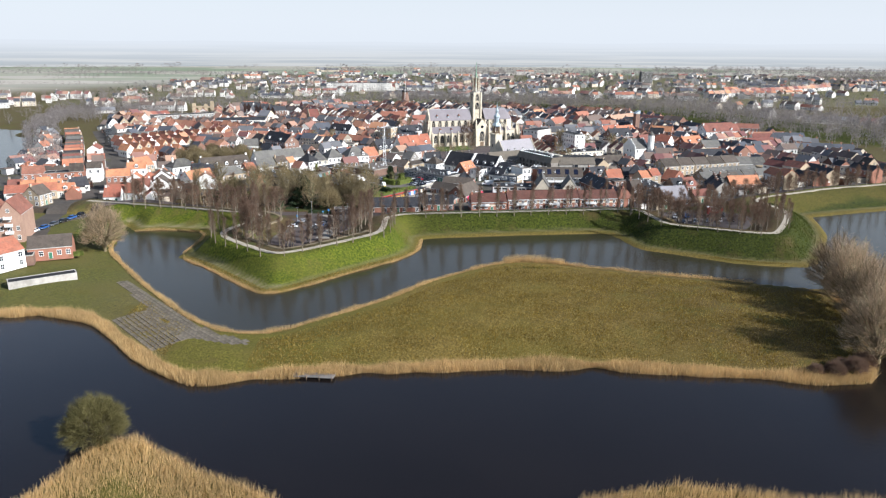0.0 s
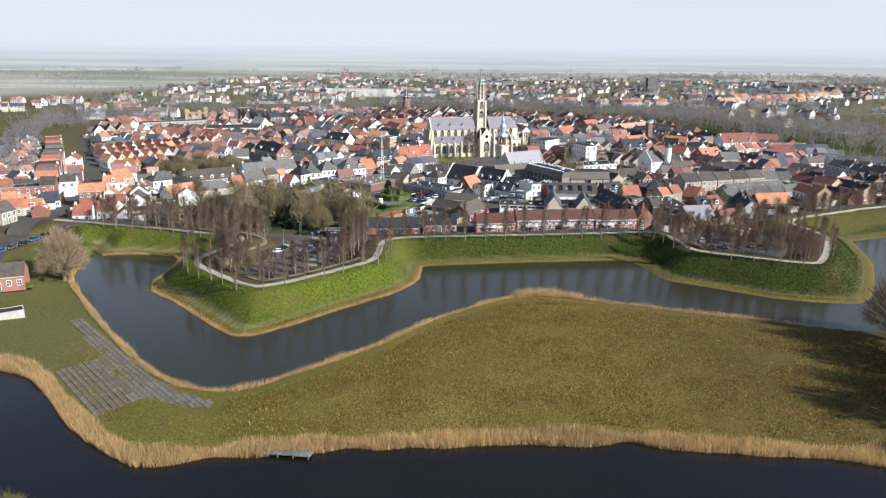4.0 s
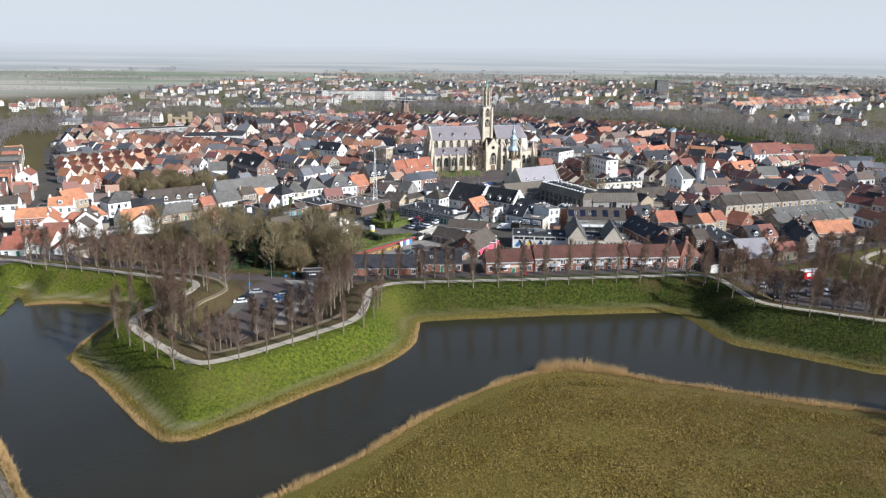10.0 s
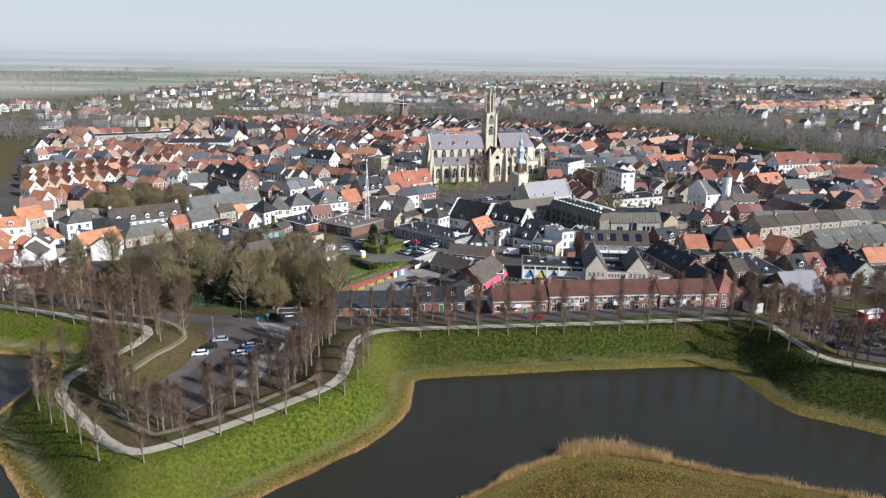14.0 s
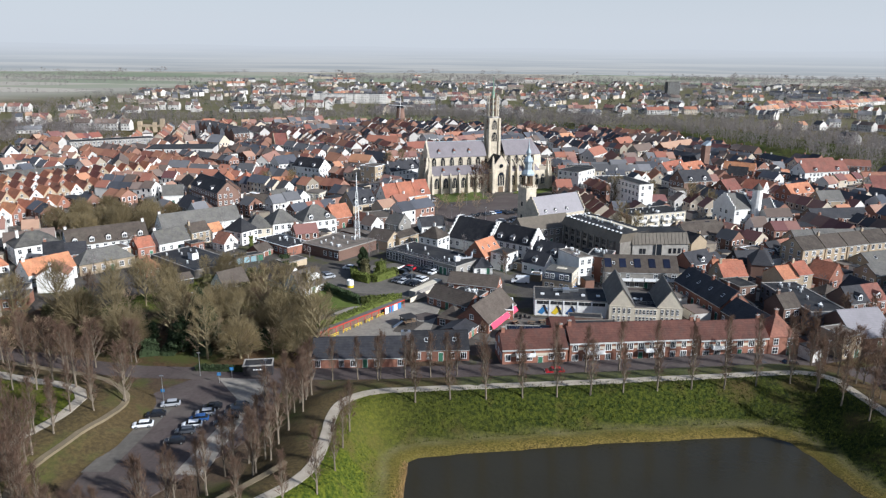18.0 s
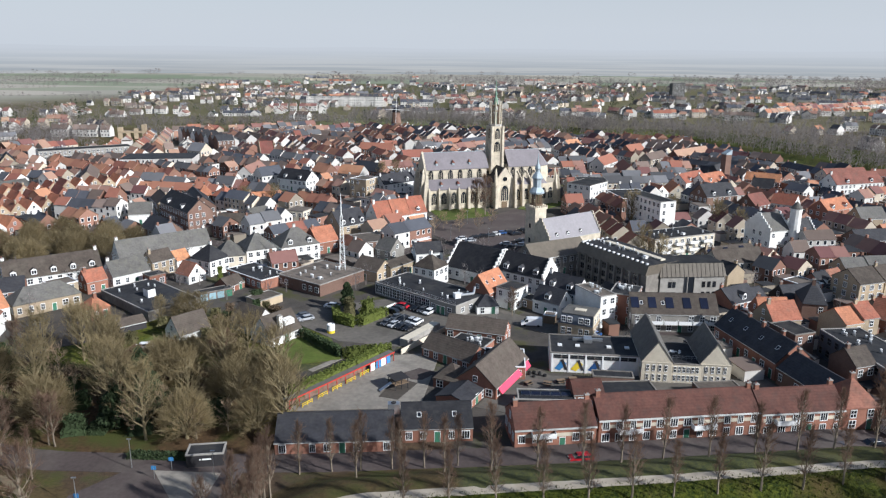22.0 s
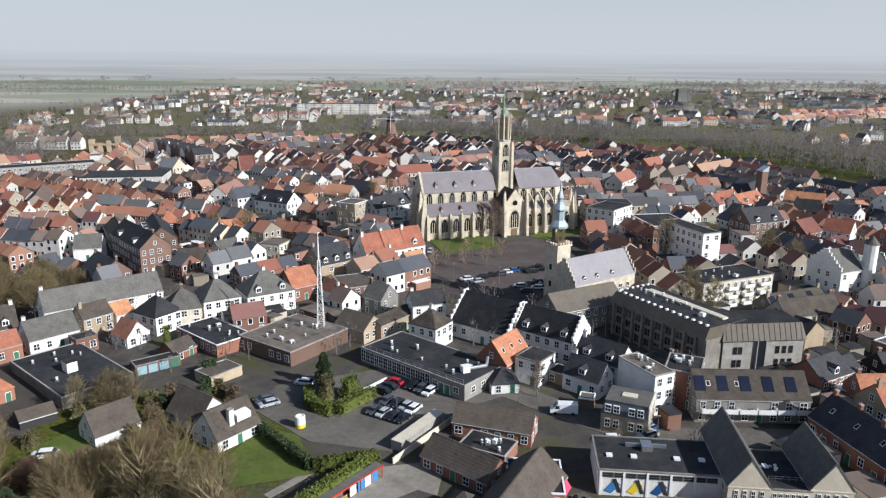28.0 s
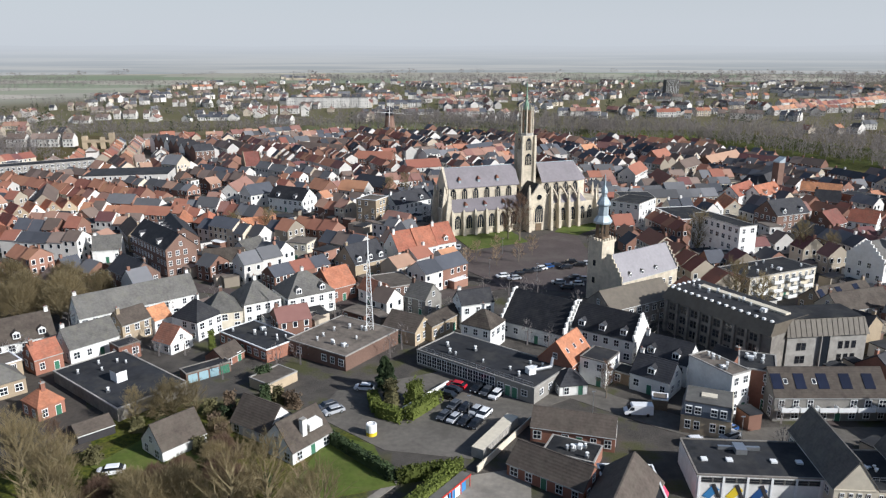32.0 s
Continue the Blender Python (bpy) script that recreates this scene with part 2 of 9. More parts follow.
mat("far_wall", (0.42, 0.36, 0.28), 0.9, 0.1, 0.5, 0, 0.5, island=True)
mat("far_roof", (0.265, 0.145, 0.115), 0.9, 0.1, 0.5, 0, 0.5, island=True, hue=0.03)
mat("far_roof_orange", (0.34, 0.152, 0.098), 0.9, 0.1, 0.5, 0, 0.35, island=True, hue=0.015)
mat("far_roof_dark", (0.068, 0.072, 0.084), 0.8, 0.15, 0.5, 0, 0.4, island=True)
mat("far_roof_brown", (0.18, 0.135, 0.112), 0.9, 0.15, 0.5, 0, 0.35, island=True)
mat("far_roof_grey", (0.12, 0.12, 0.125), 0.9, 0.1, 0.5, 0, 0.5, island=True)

# water: dark and glossy with small ripples; the moat is cloudier than the lake
for w_name, w_col in (("water", (0.010, 0.0075, 0.0065)), ("water_moat", (0.03, 0.0262, 0.0155))):
    wm = mat(w_name, w_col, 0.16, 0.2, 0.05, 0, 0.0, 0.01, spec=0.5)
    wb = wm.node_tree.nodes["Principled BSDF"]
    wb.inputs["IOR"].default_value = 1.33
    wt = wm.node_tree.nodes.new("ShaderNodeTexNoise")
    wt.inputs["Scale"].default_value, wt.inputs["Detail"].default_value = 0.9, 4
    wc = wm.node_tree.nodes.new("ShaderNodeTexCoord")
    wp = wm.node_tree.nodes.new("ShaderNodeBump")
    wp.inputs["Strength"].default_value, wp.inputs["Distance"].default_value = 0.4, 0.09
    wm.node_tree.links.new(wc.outputs["Object"], wt.inputs["Vector"])
    wm.node_tree.links.new(wt.outputs[0], wp.inputs["Height"])
    wm.node_tree.links.new(wp.outputs[0], wb.inputs["Normal"])


# ---- mesh building ----
class Solid:
    """Collects faces, each with a material, and turns them into one mesh."""

    def __init__(self):
        self.v, self.f, self.m, self.names = [], [], [], []

    def slot(self, name):
        if name not in self.names:
            self.names.append(name)
        return self.names.index(name)

    def face(self, pts, m):
        n = len(self.v)
        self.v.extend(pts)
        self.f.append(tuple(range(n, n + len(pts))))
        self.m.append(self.slot(m))

    def box(self, x0, y0, z0, x1, y1, z1, m, top=None, bottom=True):
        n, k = len(self.v), self.slot(m)
        self.v.extend([(x0, y0, z0), (x1, y0, z0), (x1, y1, z0), (x0, y1, z0), (x0, y0, z1), (x1, y0, z1), (x1, y1, z1), (x0, y1, z1)])
        quads = [(0, 1, 5, 4), (1, 2, 6, 5), (2, 3, 7, 6), (3, 0, 4, 7), (4, 5, 6, 7)] + ([(3, 2, 1, 0)] if bottom else [])
        self.f.extend(tuple(n + i for i in q) for q in quads)
        self.m.extend([k] * len(quads))
        if top:
            self.m[-1 - bool(bottom)] = self.slot(top)

    def hull(self, low, high, m, cap=True):
        """Side walls between two rings of equal length, and a cap."""
        n, k, c = len(self.v), self.slot(m), len(low)
        self.v.extend(low)
        self.v.extend(high)
        for i in range(c):
            j = (i + 1) % c
            self.f.append((n + i, n + j, n + c + j, n + c + i))
            self.m.append(k)
        if cap:
            self.f.append(tuple(n + c + i for i in range(c)))
            self.m.append(k)

    def ring(self, r, z, n=8, cx=0.0, cy=0.0, turn=0.0):
        return [(cx + r * math.cos(turn + math.tau * i / n), cy + r * math.sin(turn + math.tau * i / n), z) for i in range(n)]

    def lathe(self, profile, m, n=8, cx=0.0, cy=0.0, turn=0.0):
        for (r0, z0), (r1, z1) in zip(profile, profile[1:]):
            self.hull(self.ring(r0, z0, n, cx, cy, turn), self.ring(r1, z1, n, cx, cy, turn), m, cap=False)
        self.face(self.ring(profile[-1][0], profile[-1][1], n, cx, cy, turn), m)

    def tube(self, p, q, r0, r1, m, n=4):
        p, q = Vector(p), Vector(q)
        d = (q - p).normalized()
        a = d.orthogonal().normalized()
        b = d.cross(a)
        ring = lambda c, r: [tuple(c + r * (math.cos(math.tau * i / n) * a + math.sin(math.tau * i / n) * b)) for i in range(n)]
        self.hull(ring(p, r0), ring(q, r1), m)

    def mesh(self, name, weld=False):
        me = bpy.data.meshes.new(name)
        v, f = self.v, self.f
        if weld:
            seen, index, v = {}, [], []
            for q in self.v:
                key = tuple(round(c, 4) for c in q)
                if key not in seen:
                    seen[key] = len(v)
                    v.append(q)
                index.append(seen[key])
            f = [tuple(index[i] for i in face) for face in self.f]
        me.from_pydata(v, [], f)
        for n in self.names:
            me.materials.append(MATS[n])
        me.polygons.foreach_set("material_index", self.m)
        me.update()
        return me


def part(name, solid, parent, label="", at=None):
    """Links a Solid, or a ready mesh, as one part of a thing."""
    me = solid.mesh(name) if isinstance(solid, Solid) else solid
    ob = new(name, me)
    ob.parent = parent
    if at is not None:
        ob.matrix_basis = at
    if label:
        ob["label"] = label
    return ob


def thing(name, label, category, at, group="", kind=""):
    ob = new(name)
    ob.matrix_world = at
    return tagged(ob, label, category, group, kind)


def setting(name, solid, label="", category="", at=None, kind="structure"):
    ob = new(name, solid.mesh(name) if isinstance(solid, Solid) else solid)
    if at is not None:
        ob.matrix_world = at
    return tagged(ob, label, category, "", kind)


# ---- the lie of the land ----
TOWN = 2.7
CREST = 6.4
SHORE_NORTH = [(-118, 290), (-111, 279.8), (-103.4, 282.6), (-95.5, 281), (-83.5, 278), (-82, 266), (-83.3, 244), (-70.3, 231.3), (-59, 217.8), (-51, 208.7), (-47.5, 205.4), (-41.3, 206), (-32.7, 214.4), (-24.7, 222.8), (-15.2, 232.2), (-9.2, 237.8), (-5, 243.4), (-1.5, 250.2), (-0.4, 259), (0, 265.8), (2.3, 267.4), (8.5, 268.4), (38, 271.9), (62.7, 273.8), (69.5, 274), (72.6, 272), (74.7, 265.3), (76.2, 256), (78.8, 250.3), (84.3, 247), (92, 242), (104, 233.8), (115, 230), (126.8, 228.5), (132.6, 232.4), (143, 247), (156, 269), (162, 285), (167, 301), (206, 313), (330, 350)]
SHORE_LAKE = [(-260, 184), (-113, 189), (-99, 190), (-86, 184), (-72, 167), (-57, 151), (-47, 147), (-29, 151), (6, 153), (32, 154), (56, 150), (80, 146), (95, 144), (104, 155), (116, 180), (121, 205)]
SHORE_MEADOW = [(101, 212), (91, 216.2), (80, 219.4), (71.7, 222.8), (62.5, 226.5), (52.4, 230), (46.5, 233), (41, 234.8), (35.8, 236.4), (31, 236), (24.7, 233.8), (18.5, 230), (12.5, 224.8), (6.3, 219.4), (0.7, 214.4), (-5.2, 206.6), (-11.9, 198.2), (-19.9, 191), (-25.4, 186), (-29.8, 182.2), (-33.7, 178.4), (-38.5, 175.4), (-42, 174.5), (-47, 175.4), (-52.8, 178), (-62.2, 186.4), (-73, 200.5), (-82, 212), (-97, 233.9), (-109.8, 253.4), (-112.8, 267)]
SHORE_SOUTH = [(330, 95), (90, 100), (59, 103), (41, 107), (24, 103), (12, 86), (-8, 88), (-26, 106), (-39, 113), (-53, 124), (-59, 122), (-63, 107), (-78, 84), (-260, 80)]
WATER = SHORE_NORTH + SHORE_SOUTH + SHORE_LAKE + SHORE_MEADOW
POND = [(-367, 656), (-317, 613), (-262, 498), (-232, 428), (-420, 380), (-560, 620)]
CANAL = [(-60, 905), (60, 885), (150, 812), (238, 806), (262, 770), (290, 690), (350, 560), (420, 440), (470, 380)]
PATHLINE = [(-140, 308), (-107.5, 297.8), (-83, 289.4), (-76.3, 287), (-66.5, 284), (-62.4, 280.4), (-62.4, 275.5), (-63.3, 270), (-68.7, 259.5), (-70.2, 252), (-66.6, 245), (-58.6, 236.6), (-51.4, 229.2), (-46.2, 225.8), (-41.8, 227.5), (-34.1, 233.4), (-23.4, 243.6), (-15.4, 251.6), (-13.8, 260.8), (-14.0, 270), (-12.8, 276.8), (-8, 280.9), (-2.4, 281.7), (31.8, 284.4), (55.7, 286.6), (80.7, 289.3), (85.6, 288.6), (88.6, 285), (89.7, 273.5), (90.4, 265.5), (94, 261.8), (103, 257), (113, 252), (124, 247.8), (128.7, 253), (136, 264), (144, 277.6), (146.4, 284), (146, 294), (142.3, 309), (175, 324.5), (192, 333.4), (222, 342), (340, 382)]


def seg_distance(x, y, line, closed=False):
    d = np.full(x.shape, 1e9)
    pts = line + line[:1] if closed else line
    for (ax, ay), (bx, by) in zip(pts, pts[1:]):
        ux, uy = bx - ax, by - ay
        t = np.clip(((x - ax) * ux + (y - ay) * uy) / (ux * ux + uy * uy + 1e-9), 0, 1)
        d = np.minimum(d, np.hypot(x - ax - t * ux, y - ay - t * uy))
    return d


def inside(x, y, poly):
    c = np.zeros(x.shape, bool)
    for (ax, ay), (bx, by) in zip(poly, poly[1:] + poly[:1]):
        cross = ((ay > y) != (by > y)) & (x < (bx - ax) * (y - ay) / (by - ay + 1e-12) + ax)
        c ^= cross
    return c


OUTER = SHORE_NORTH + PATHLINE[::-1]


def smooth(t):
    t = np.clip(t, 0, 1)
    return t * t * (3 - 2 * t)


def land(x, y):
    """Height, and weights of lush grass, dry meadow, paved town, and fields."""
    x, y = np.asarray(x, float), np.asarray(y, float)
    dw = seg_distance(x, y, WATER, True)
    wet = inside(x, y, WATER)
    dp = seg_distance(x, y, PATHLINE)
    dn = seg_distance(x, y, SHORE_NORTH)
    slope = inside(x, y, OUTER)
    pond = inside(x, y, POND)
    dpond = seg_distance(x, y, POND, True)
    dcanal = seg_distance(x, y, CANAL)
    town = (y > 300) | ((y > 285) & (x < -75) & (x > -118)) | (inside(x, y, PATHLINE + [(340, 420), (-140, 420)]) & ~slope)
    z = 0.35 + 1.5 * smooth(dw / 22)
    z = np.where(town, TOWN + (CREST - TOWN) * smooth(1 - (dp - 3.0) / 11), z)
    z = np.where((y > 300) & (dp > 14), TOWN, z)
    berm = np.where(dn < 1.2, 0.1 + 0.4 * dn / 1.2, 0.5 + 0.4 * (dn - 1.2) / 3.4)
    run = np.maximum(dn - 4.6, 0)
    bank = 0.9 + (CREST - 0.9) * np.clip(run / (run + np.maximum(dp - 3.0, 0) + 1e-6) / 0.97, 0, 1)
    z = np.where(slope, np.where(dn < 4.6, berm, bank), z)
    left = smooth((-x - 105) / 25) * smooth((y - 225) / 30)
    z = np.where(~wet & ~slope & ~town, z + left * (TOWN - z), z)
    z = np.where(wet, -np.minimum(1.6, 0.05 + dw * 0.4), z)
    z = np.where(pond, -np.minimum(1.6, dpond * 0.3), np.where(dpond < 12, np.minimum(z, 0.2 + dpond * 0.2), z))
    z = np.where(dcanal < 7, -0.8, np.where(dcanal < 16, np.minimum(z, -0.8 + (dcanal - 7) * 0.4), z))
    ring = smooth(1 - np.abs(dcanal - 30) / 14) * (y > 420)
    z = np.where((dcanal > 14), z + 3.2 * ring, z)
    lush = np.where(slope, 1.0, 0.0)
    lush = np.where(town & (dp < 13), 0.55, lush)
    lush = np.where((dcanal < 48) & (y > 420), 0.8, lush)
    lush = np.where((x < -60) & (y < 300) & ~town & ~slope & (y > 150), 0.3 + 0.45 * smooth((-x - 60) / 40), lush)
    dry = np.where(~town & ~slope, 1.0 - lush, 0.0)
    wood = np.where(town & (y < 312) & (dp < 60) & (x < 10), 0.7, 0.0)
    wood = np.where((x > 85) & (x < 150) & (y < 318) & town, 0.7, wood)
    wood = np.where(inside(x, y, [(-112, 300), (-22, 300), (-16, 316), (-24, 334), (-44, 346), (-80, 346), (-108, 338)]), 0.95, wood)
    ring_town = [(-140, 300), (-110, 312), (-60, 296), (90, 300), (230, 350), (262, 430), (250, 560), (222, 700), (130, 790), (-60, 850), (-200, 800), (-248, 640), (-236, 560), (-208, 470), (-226, 420), (-222, 330), (-150, 262)]
    outside = ~inside(x, y, ring_town) & (y > 300)
    lush = np.where(outside, np.maximum(lush, 0.45), lush)
    dry = np.where(outside & (lush < 0.6), 0.35, dry)
    wood = np.where(outside & (lush < 0.6), 0.4, wood)
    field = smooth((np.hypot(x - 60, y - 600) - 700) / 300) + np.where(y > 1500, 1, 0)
    west = inside(x, y, [(-128, 258), (-84, 258), (-72, 268), (-70, 283), (-79, 286), (-117, 301), (-132, 304)]) & ~wet
    lush, wood, dry = np.where(west, 1.0, lush), np.where(west, 0.0, wood), np.where(west, 0.0, dry)
    suburbs = (y > 860) & (y < 1850) & (x > -430) & (x < 1500)
    field = np.where(suburbs, 0.15, field)
    wood = np.where(suburbs & (dcanal > 48), 0.35, wood)
    lush = np.where(suburbs & (dcanal > 48), 0.7, lush)
    wood = np.where((x > 84) & (x < 146) & (y < 330) & town & (dp > 3), 0.9, wood)
    gardens = inside(x, y, [(-84, 338), (-44, 334), (-14, 341), (-20, 358), (-36, 370), (-64, 372), (-80, 356)])
    lush = np.where(gardens, 0.95, lush)
    wood = np.where(gardens, 0.12, wood)
    wood = np.where((x > 146) & (x < 345) & (y < 372) & (dp < 16), 0.0, wood)
    lush = np.where((x > 146) & (x < 345) & (y < 380) & (dp < 16), 0.95, lush)
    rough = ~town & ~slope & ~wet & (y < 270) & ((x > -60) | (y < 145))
    # eastern meadow blended towards dark leaf tones, standing in for tree shade
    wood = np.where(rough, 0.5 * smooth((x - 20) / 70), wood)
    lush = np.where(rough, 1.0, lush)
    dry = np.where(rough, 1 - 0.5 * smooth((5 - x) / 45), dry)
    dry = np.where(slope & (dn < 5), 0.8 * np.clip(1 - (dn - 1.3) / 3.4, 0, 1), dry)
    return z, np.clip(lush, 0, 1), np.clip(dry, 0, 1), wood, np.clip(field, 0, 1)


def ground_z(x, y):
    return float(land(np.array([x]), np.array([y]))[0][0])


def steps(*runs):
    out = []
    for a, b, s in runs:
        out.extend(np.arange(a, b, s))
    return np.array(out)


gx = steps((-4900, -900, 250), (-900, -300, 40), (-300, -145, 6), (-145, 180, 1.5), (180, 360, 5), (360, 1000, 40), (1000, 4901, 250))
gy = steps((-600, 40, 40), (40, 90, 5), (90, 322, 1.5), (322, 700, 6), (700, 1000, 6), (1000, 2000, 50), (2000, 4901, 250))
GX, GY = np.meshgrid(gx, gy)
hz, w_lush, w_dry, w_wood, w_field = land(GX.ravel(), GY.ravel())
bumps = np.array([noise.noise((a * 0.11, b * 0.11, 0)) for a, b in zip(GX.ravel(), GY.ravel())])
hz = hz + np.where((hz > 0.5) & ((w_lush > 0.5) | (w_dry > 0.5)), 0.16 * bumps, 0)
edge = seg_distance(GX.ravel(), GY.ravel(), SHORE_NORTH)
w_worn = np.where(inside(GX.ravel(), GY.ravel(), OUTER), np.clip(1.0 - np.abs(edge - 3.7) / 1.3, 0, 1) * np.where(GX.ravel() < -42, 1.0, 0.35), 0)
# rank grass of the eastern slopes, also darkened to stand in for shade
w_rank_shade = np.where(inside(GX.ravel(), GY.ravel(), OUTER), smooth((GX.ravel() + 8) / 10) * (0.75 + 0.25 * smooth((GX.ravel() - 55) / 20)), 0)
me = bpy.data.meshes.new("ground")
nx, ny = len(gx), len(gy)
idx = np.arange(nx * ny).reshape(ny, nx)
quads = np.stack([idx[:-1, :-1], idx[:-1, 1:], idx[1:, 1:], idx[1:, :-1]], -1).reshape(-1, 4)
me.from_pydata(np.stack([GX.ravel(), GY.ravel(), hz], -1).tolist(), [], quads.tolist())
me.polygons.foreach_set("use_smooth", [True] * len(me.polygons))
for key, w in (("rank", w_rank_shade), ("lush", w_lush), ("dry", w_dry), ("wood", w_wood), ("field", w_field), ("worn", w_worn)):
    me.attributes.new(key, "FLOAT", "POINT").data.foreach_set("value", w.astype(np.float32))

gm = bpy.data.materials.new("ground")
gm.use_nodes = True
GN, GL = gm.node_tree.nodes, gm.node_tree.links.new
gb = GN["Principled BSDF"]
gb.inputs["Roughness"].default_value, gb.inputs["Specular IOR Level"].default_value = 0.95, 0.15
gt = GN.new("ShaderNodeTexCoord")


def g_noise(scale, detail=5, rough=0.6):
    n = GN.new("ShaderNodeTexNoise")
    n.inputs["Scale"].default_value, n.inputs["Detail"].default_value, n.inputs["Roughness"].default_value = scale, detail, rough
    GL(gt.outputs["Object"], n.inputs["Vector"])
    return n.outputs[0]


def g_mix(fac, a, b):
    n = GN.new("ShaderNodeMix")
    n.data_type = "RGBA"
    for k, s in ((0, fac), (6, a), (7, b)):
        if isinstance(s, tuple):
            n.inputs[k].default_value = (*s, 1)
        else:
            GL(s, n.inputs[k])
    return n.outputs[2]


def g_range(v, a, b, c=0.0, d=1.0):
    n = GN.new("ShaderNodeMapRange")
    for k, s in ((1, a), (2, b), (3, c), (4, d)):
        n.inputs[k].default_value = s
    GL(v, n.inputs[0])
    return n.outputs[0]


def g_attr(name):
    n = GN.new("ShaderNodeAttribute")
    n.attribute_name = name
    return n.outputs["Fac"]


n_fine, n_mid, n_big = g_noise(1.6, 6, 0.7), g_noise(0.22), g_noise(0.035, 4)
n_blade = g_noise(2.4, 5, 0.7)
meadow = g_mix(g_range(n_blade, 0.4, 0.6), (0.05, 0.036, 0.008), (0.24, 0.17, 0.045))
meadow = g_mix(g_range(n_mid, 0.5, 0.72, 0, 0.75), meadow, (0.085, 0.068, 0.014))
meadow = g_mix(g_range(n_big, 0.44, 0.62, 0, 0.6), meadow, (0.12, 0.1, 0.02))
meadow = g_mix(g_range(n_fine, 0.56, 0.86), meadow, (0.27, 0.2, 0.075))
n_tuft, n_patch = g_noise(1.4, 5, 0.7), g_noise(0.11, 4, 0.6)
green = g_mix(g_range(n_tuft, 0.38, 0.64), (0.026, 0.046, 0.005), (0.125, 0.138, 0.014))
green = g_mix(g_range(n_patch, 0.56, 0.74), green, (0.11, 0.082, 0.028))
green = g_mix(g_range(n_big, 0.45, 0.7), green, (0.10, 0.09, 0.02))
green = g_mix(g_range(n_fine, 0.55, 0.85), green, (0.035, 0.06, 0.012))
paved = g_mix(g_range(n_mid, 0.3, 0.7), (0.058, 0.052, 0.046), (0.108, 0.096, 0.083))
paved = g_mix(g_range(n_patch, 0.54, 0.64), paved, (0.075, 0.075, 0.035))
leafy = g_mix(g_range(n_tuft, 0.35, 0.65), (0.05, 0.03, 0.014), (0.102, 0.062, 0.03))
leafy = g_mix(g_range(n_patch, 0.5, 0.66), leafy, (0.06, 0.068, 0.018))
vor = GN.new("ShaderNodeTexVoronoi")
vor.inputs["Scale"].default_value = 0.006
stretch = GN.new("ShaderNodeMapping")
stretch.inputs["Scale"].default_value = (0.45, 1.0, 1)
GL(gt.outputs["Object"], stretch.inputs["Vector"])
GL(stretch.outputs[0], vor.inputs["Vector"])
cell = GN.new("ShaderNodeSeparateColor")
GL(vor.outputs["Color"], cell.inputs[0])
# far field tones, paled with distance haze in the colour
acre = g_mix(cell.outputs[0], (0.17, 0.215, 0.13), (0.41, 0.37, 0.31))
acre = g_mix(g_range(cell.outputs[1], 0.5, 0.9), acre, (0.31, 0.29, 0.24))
# coarse tussock tones with the slope's shade put into the green
tussock_shade = g_mix(g_range(n_tuft, 0.42, 0.6), (0.012, 0.02, 0.004), (0.056, 0.064, 0.009))
tussock_shade = g_mix(g_range(n_patch, 0.54, 0.72), tussock_shade, (0.068, 0.05, 0.018))
green = g_mix(g_attr("rank"), green, tussock_shade)
tone = g_mix(g_attr("lush"), paved, green)
tone = g_mix(g_attr("dry"), tone, meadow)
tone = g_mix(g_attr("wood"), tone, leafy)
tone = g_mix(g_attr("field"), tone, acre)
trod = g_mix(g_range(n_mid, 0.35, 0.7), (0.24, 0.2, 0.125), (0.13, 0.12, 0.045))
tone = g_mix(g_attr("worn"), tone, trod)
GL(tone, gb.inputs["Base Color"])
gbump = GN.new("ShaderNodeBump")
gbump.inputs["Strength"].default_value, gbump.inputs["Distance"].default_value = 0.7, 0.22
GL(n_blade, gbump.inputs["Height"])
GL(gbump.outputs[0], gb.inputs["Normal"])
me.materials.append(gm)
setting("ground", me, "grassy meadow, green ramparts, paved town and far fields", "ground")

s = Solid()
DIVIDE = [(-260, 205), (-112, 232), (-70, 190), (-40, 163), (30, 190), (110, 172), (345, 165)]
s.face([(-260, 60, 0), (345, 60, 0)] + [(x, y, 0) for x, y in DIVIDE[::-1]], "water")
setting("water", s, "dark still water of the lake", "water")
s = Solid()
s.face([(x, y, 0) for x, y in DIVIDE] + [(345, 372, 0), (-260, 372, 0)], "water_moat")
setting("water", s, "grey cloudy water of the moat", "water")
s = Solid()
s.face([(-600, 372.5, 0.0), (-225, 372.5, 0.0), (-225, 700, 0.0), (-600, 700, 0.0)], "water_moat")
s.face([(-70, 700, 0.0), (500, 700, 0.0), (500, 930, 0.0), (-70, 930, 0.0)], "water_moat")
s.face([(262, 372.5, 0.0), (500, 372.5, 0.0), (500, 700, 0.0), (262, 700, 0.0)], "water_moat")
setting("water", s, "pale pond and canal water beyond the town", "water")


def resample(line, step):
    out = []
    for (ax, ay), (bx, by) in zip(line, line[1:]):
        n = max(1, int(math.hypot(bx - ax, by - ay) / step))
        out.extend((ax + (bx - ax) * i / n, ay + (by - ay) * i / n) for i in range(n))
    return out + [line[-1]]


def rounded(line, rounds=2):
    for _ in range(rounds):
        new_line = [line[0]]
        for (ax, ay), (bx, by) in zip(line, line[1:]):
            new_line += [(0.75 * ax + 0.25 * bx, 0.75 * ay + 0.25 * by), (0.25 * ax + 0.75 * bx, 0.25 * ay + 0.75 * by)]
        line = new_line + [line[-1]]
    return line


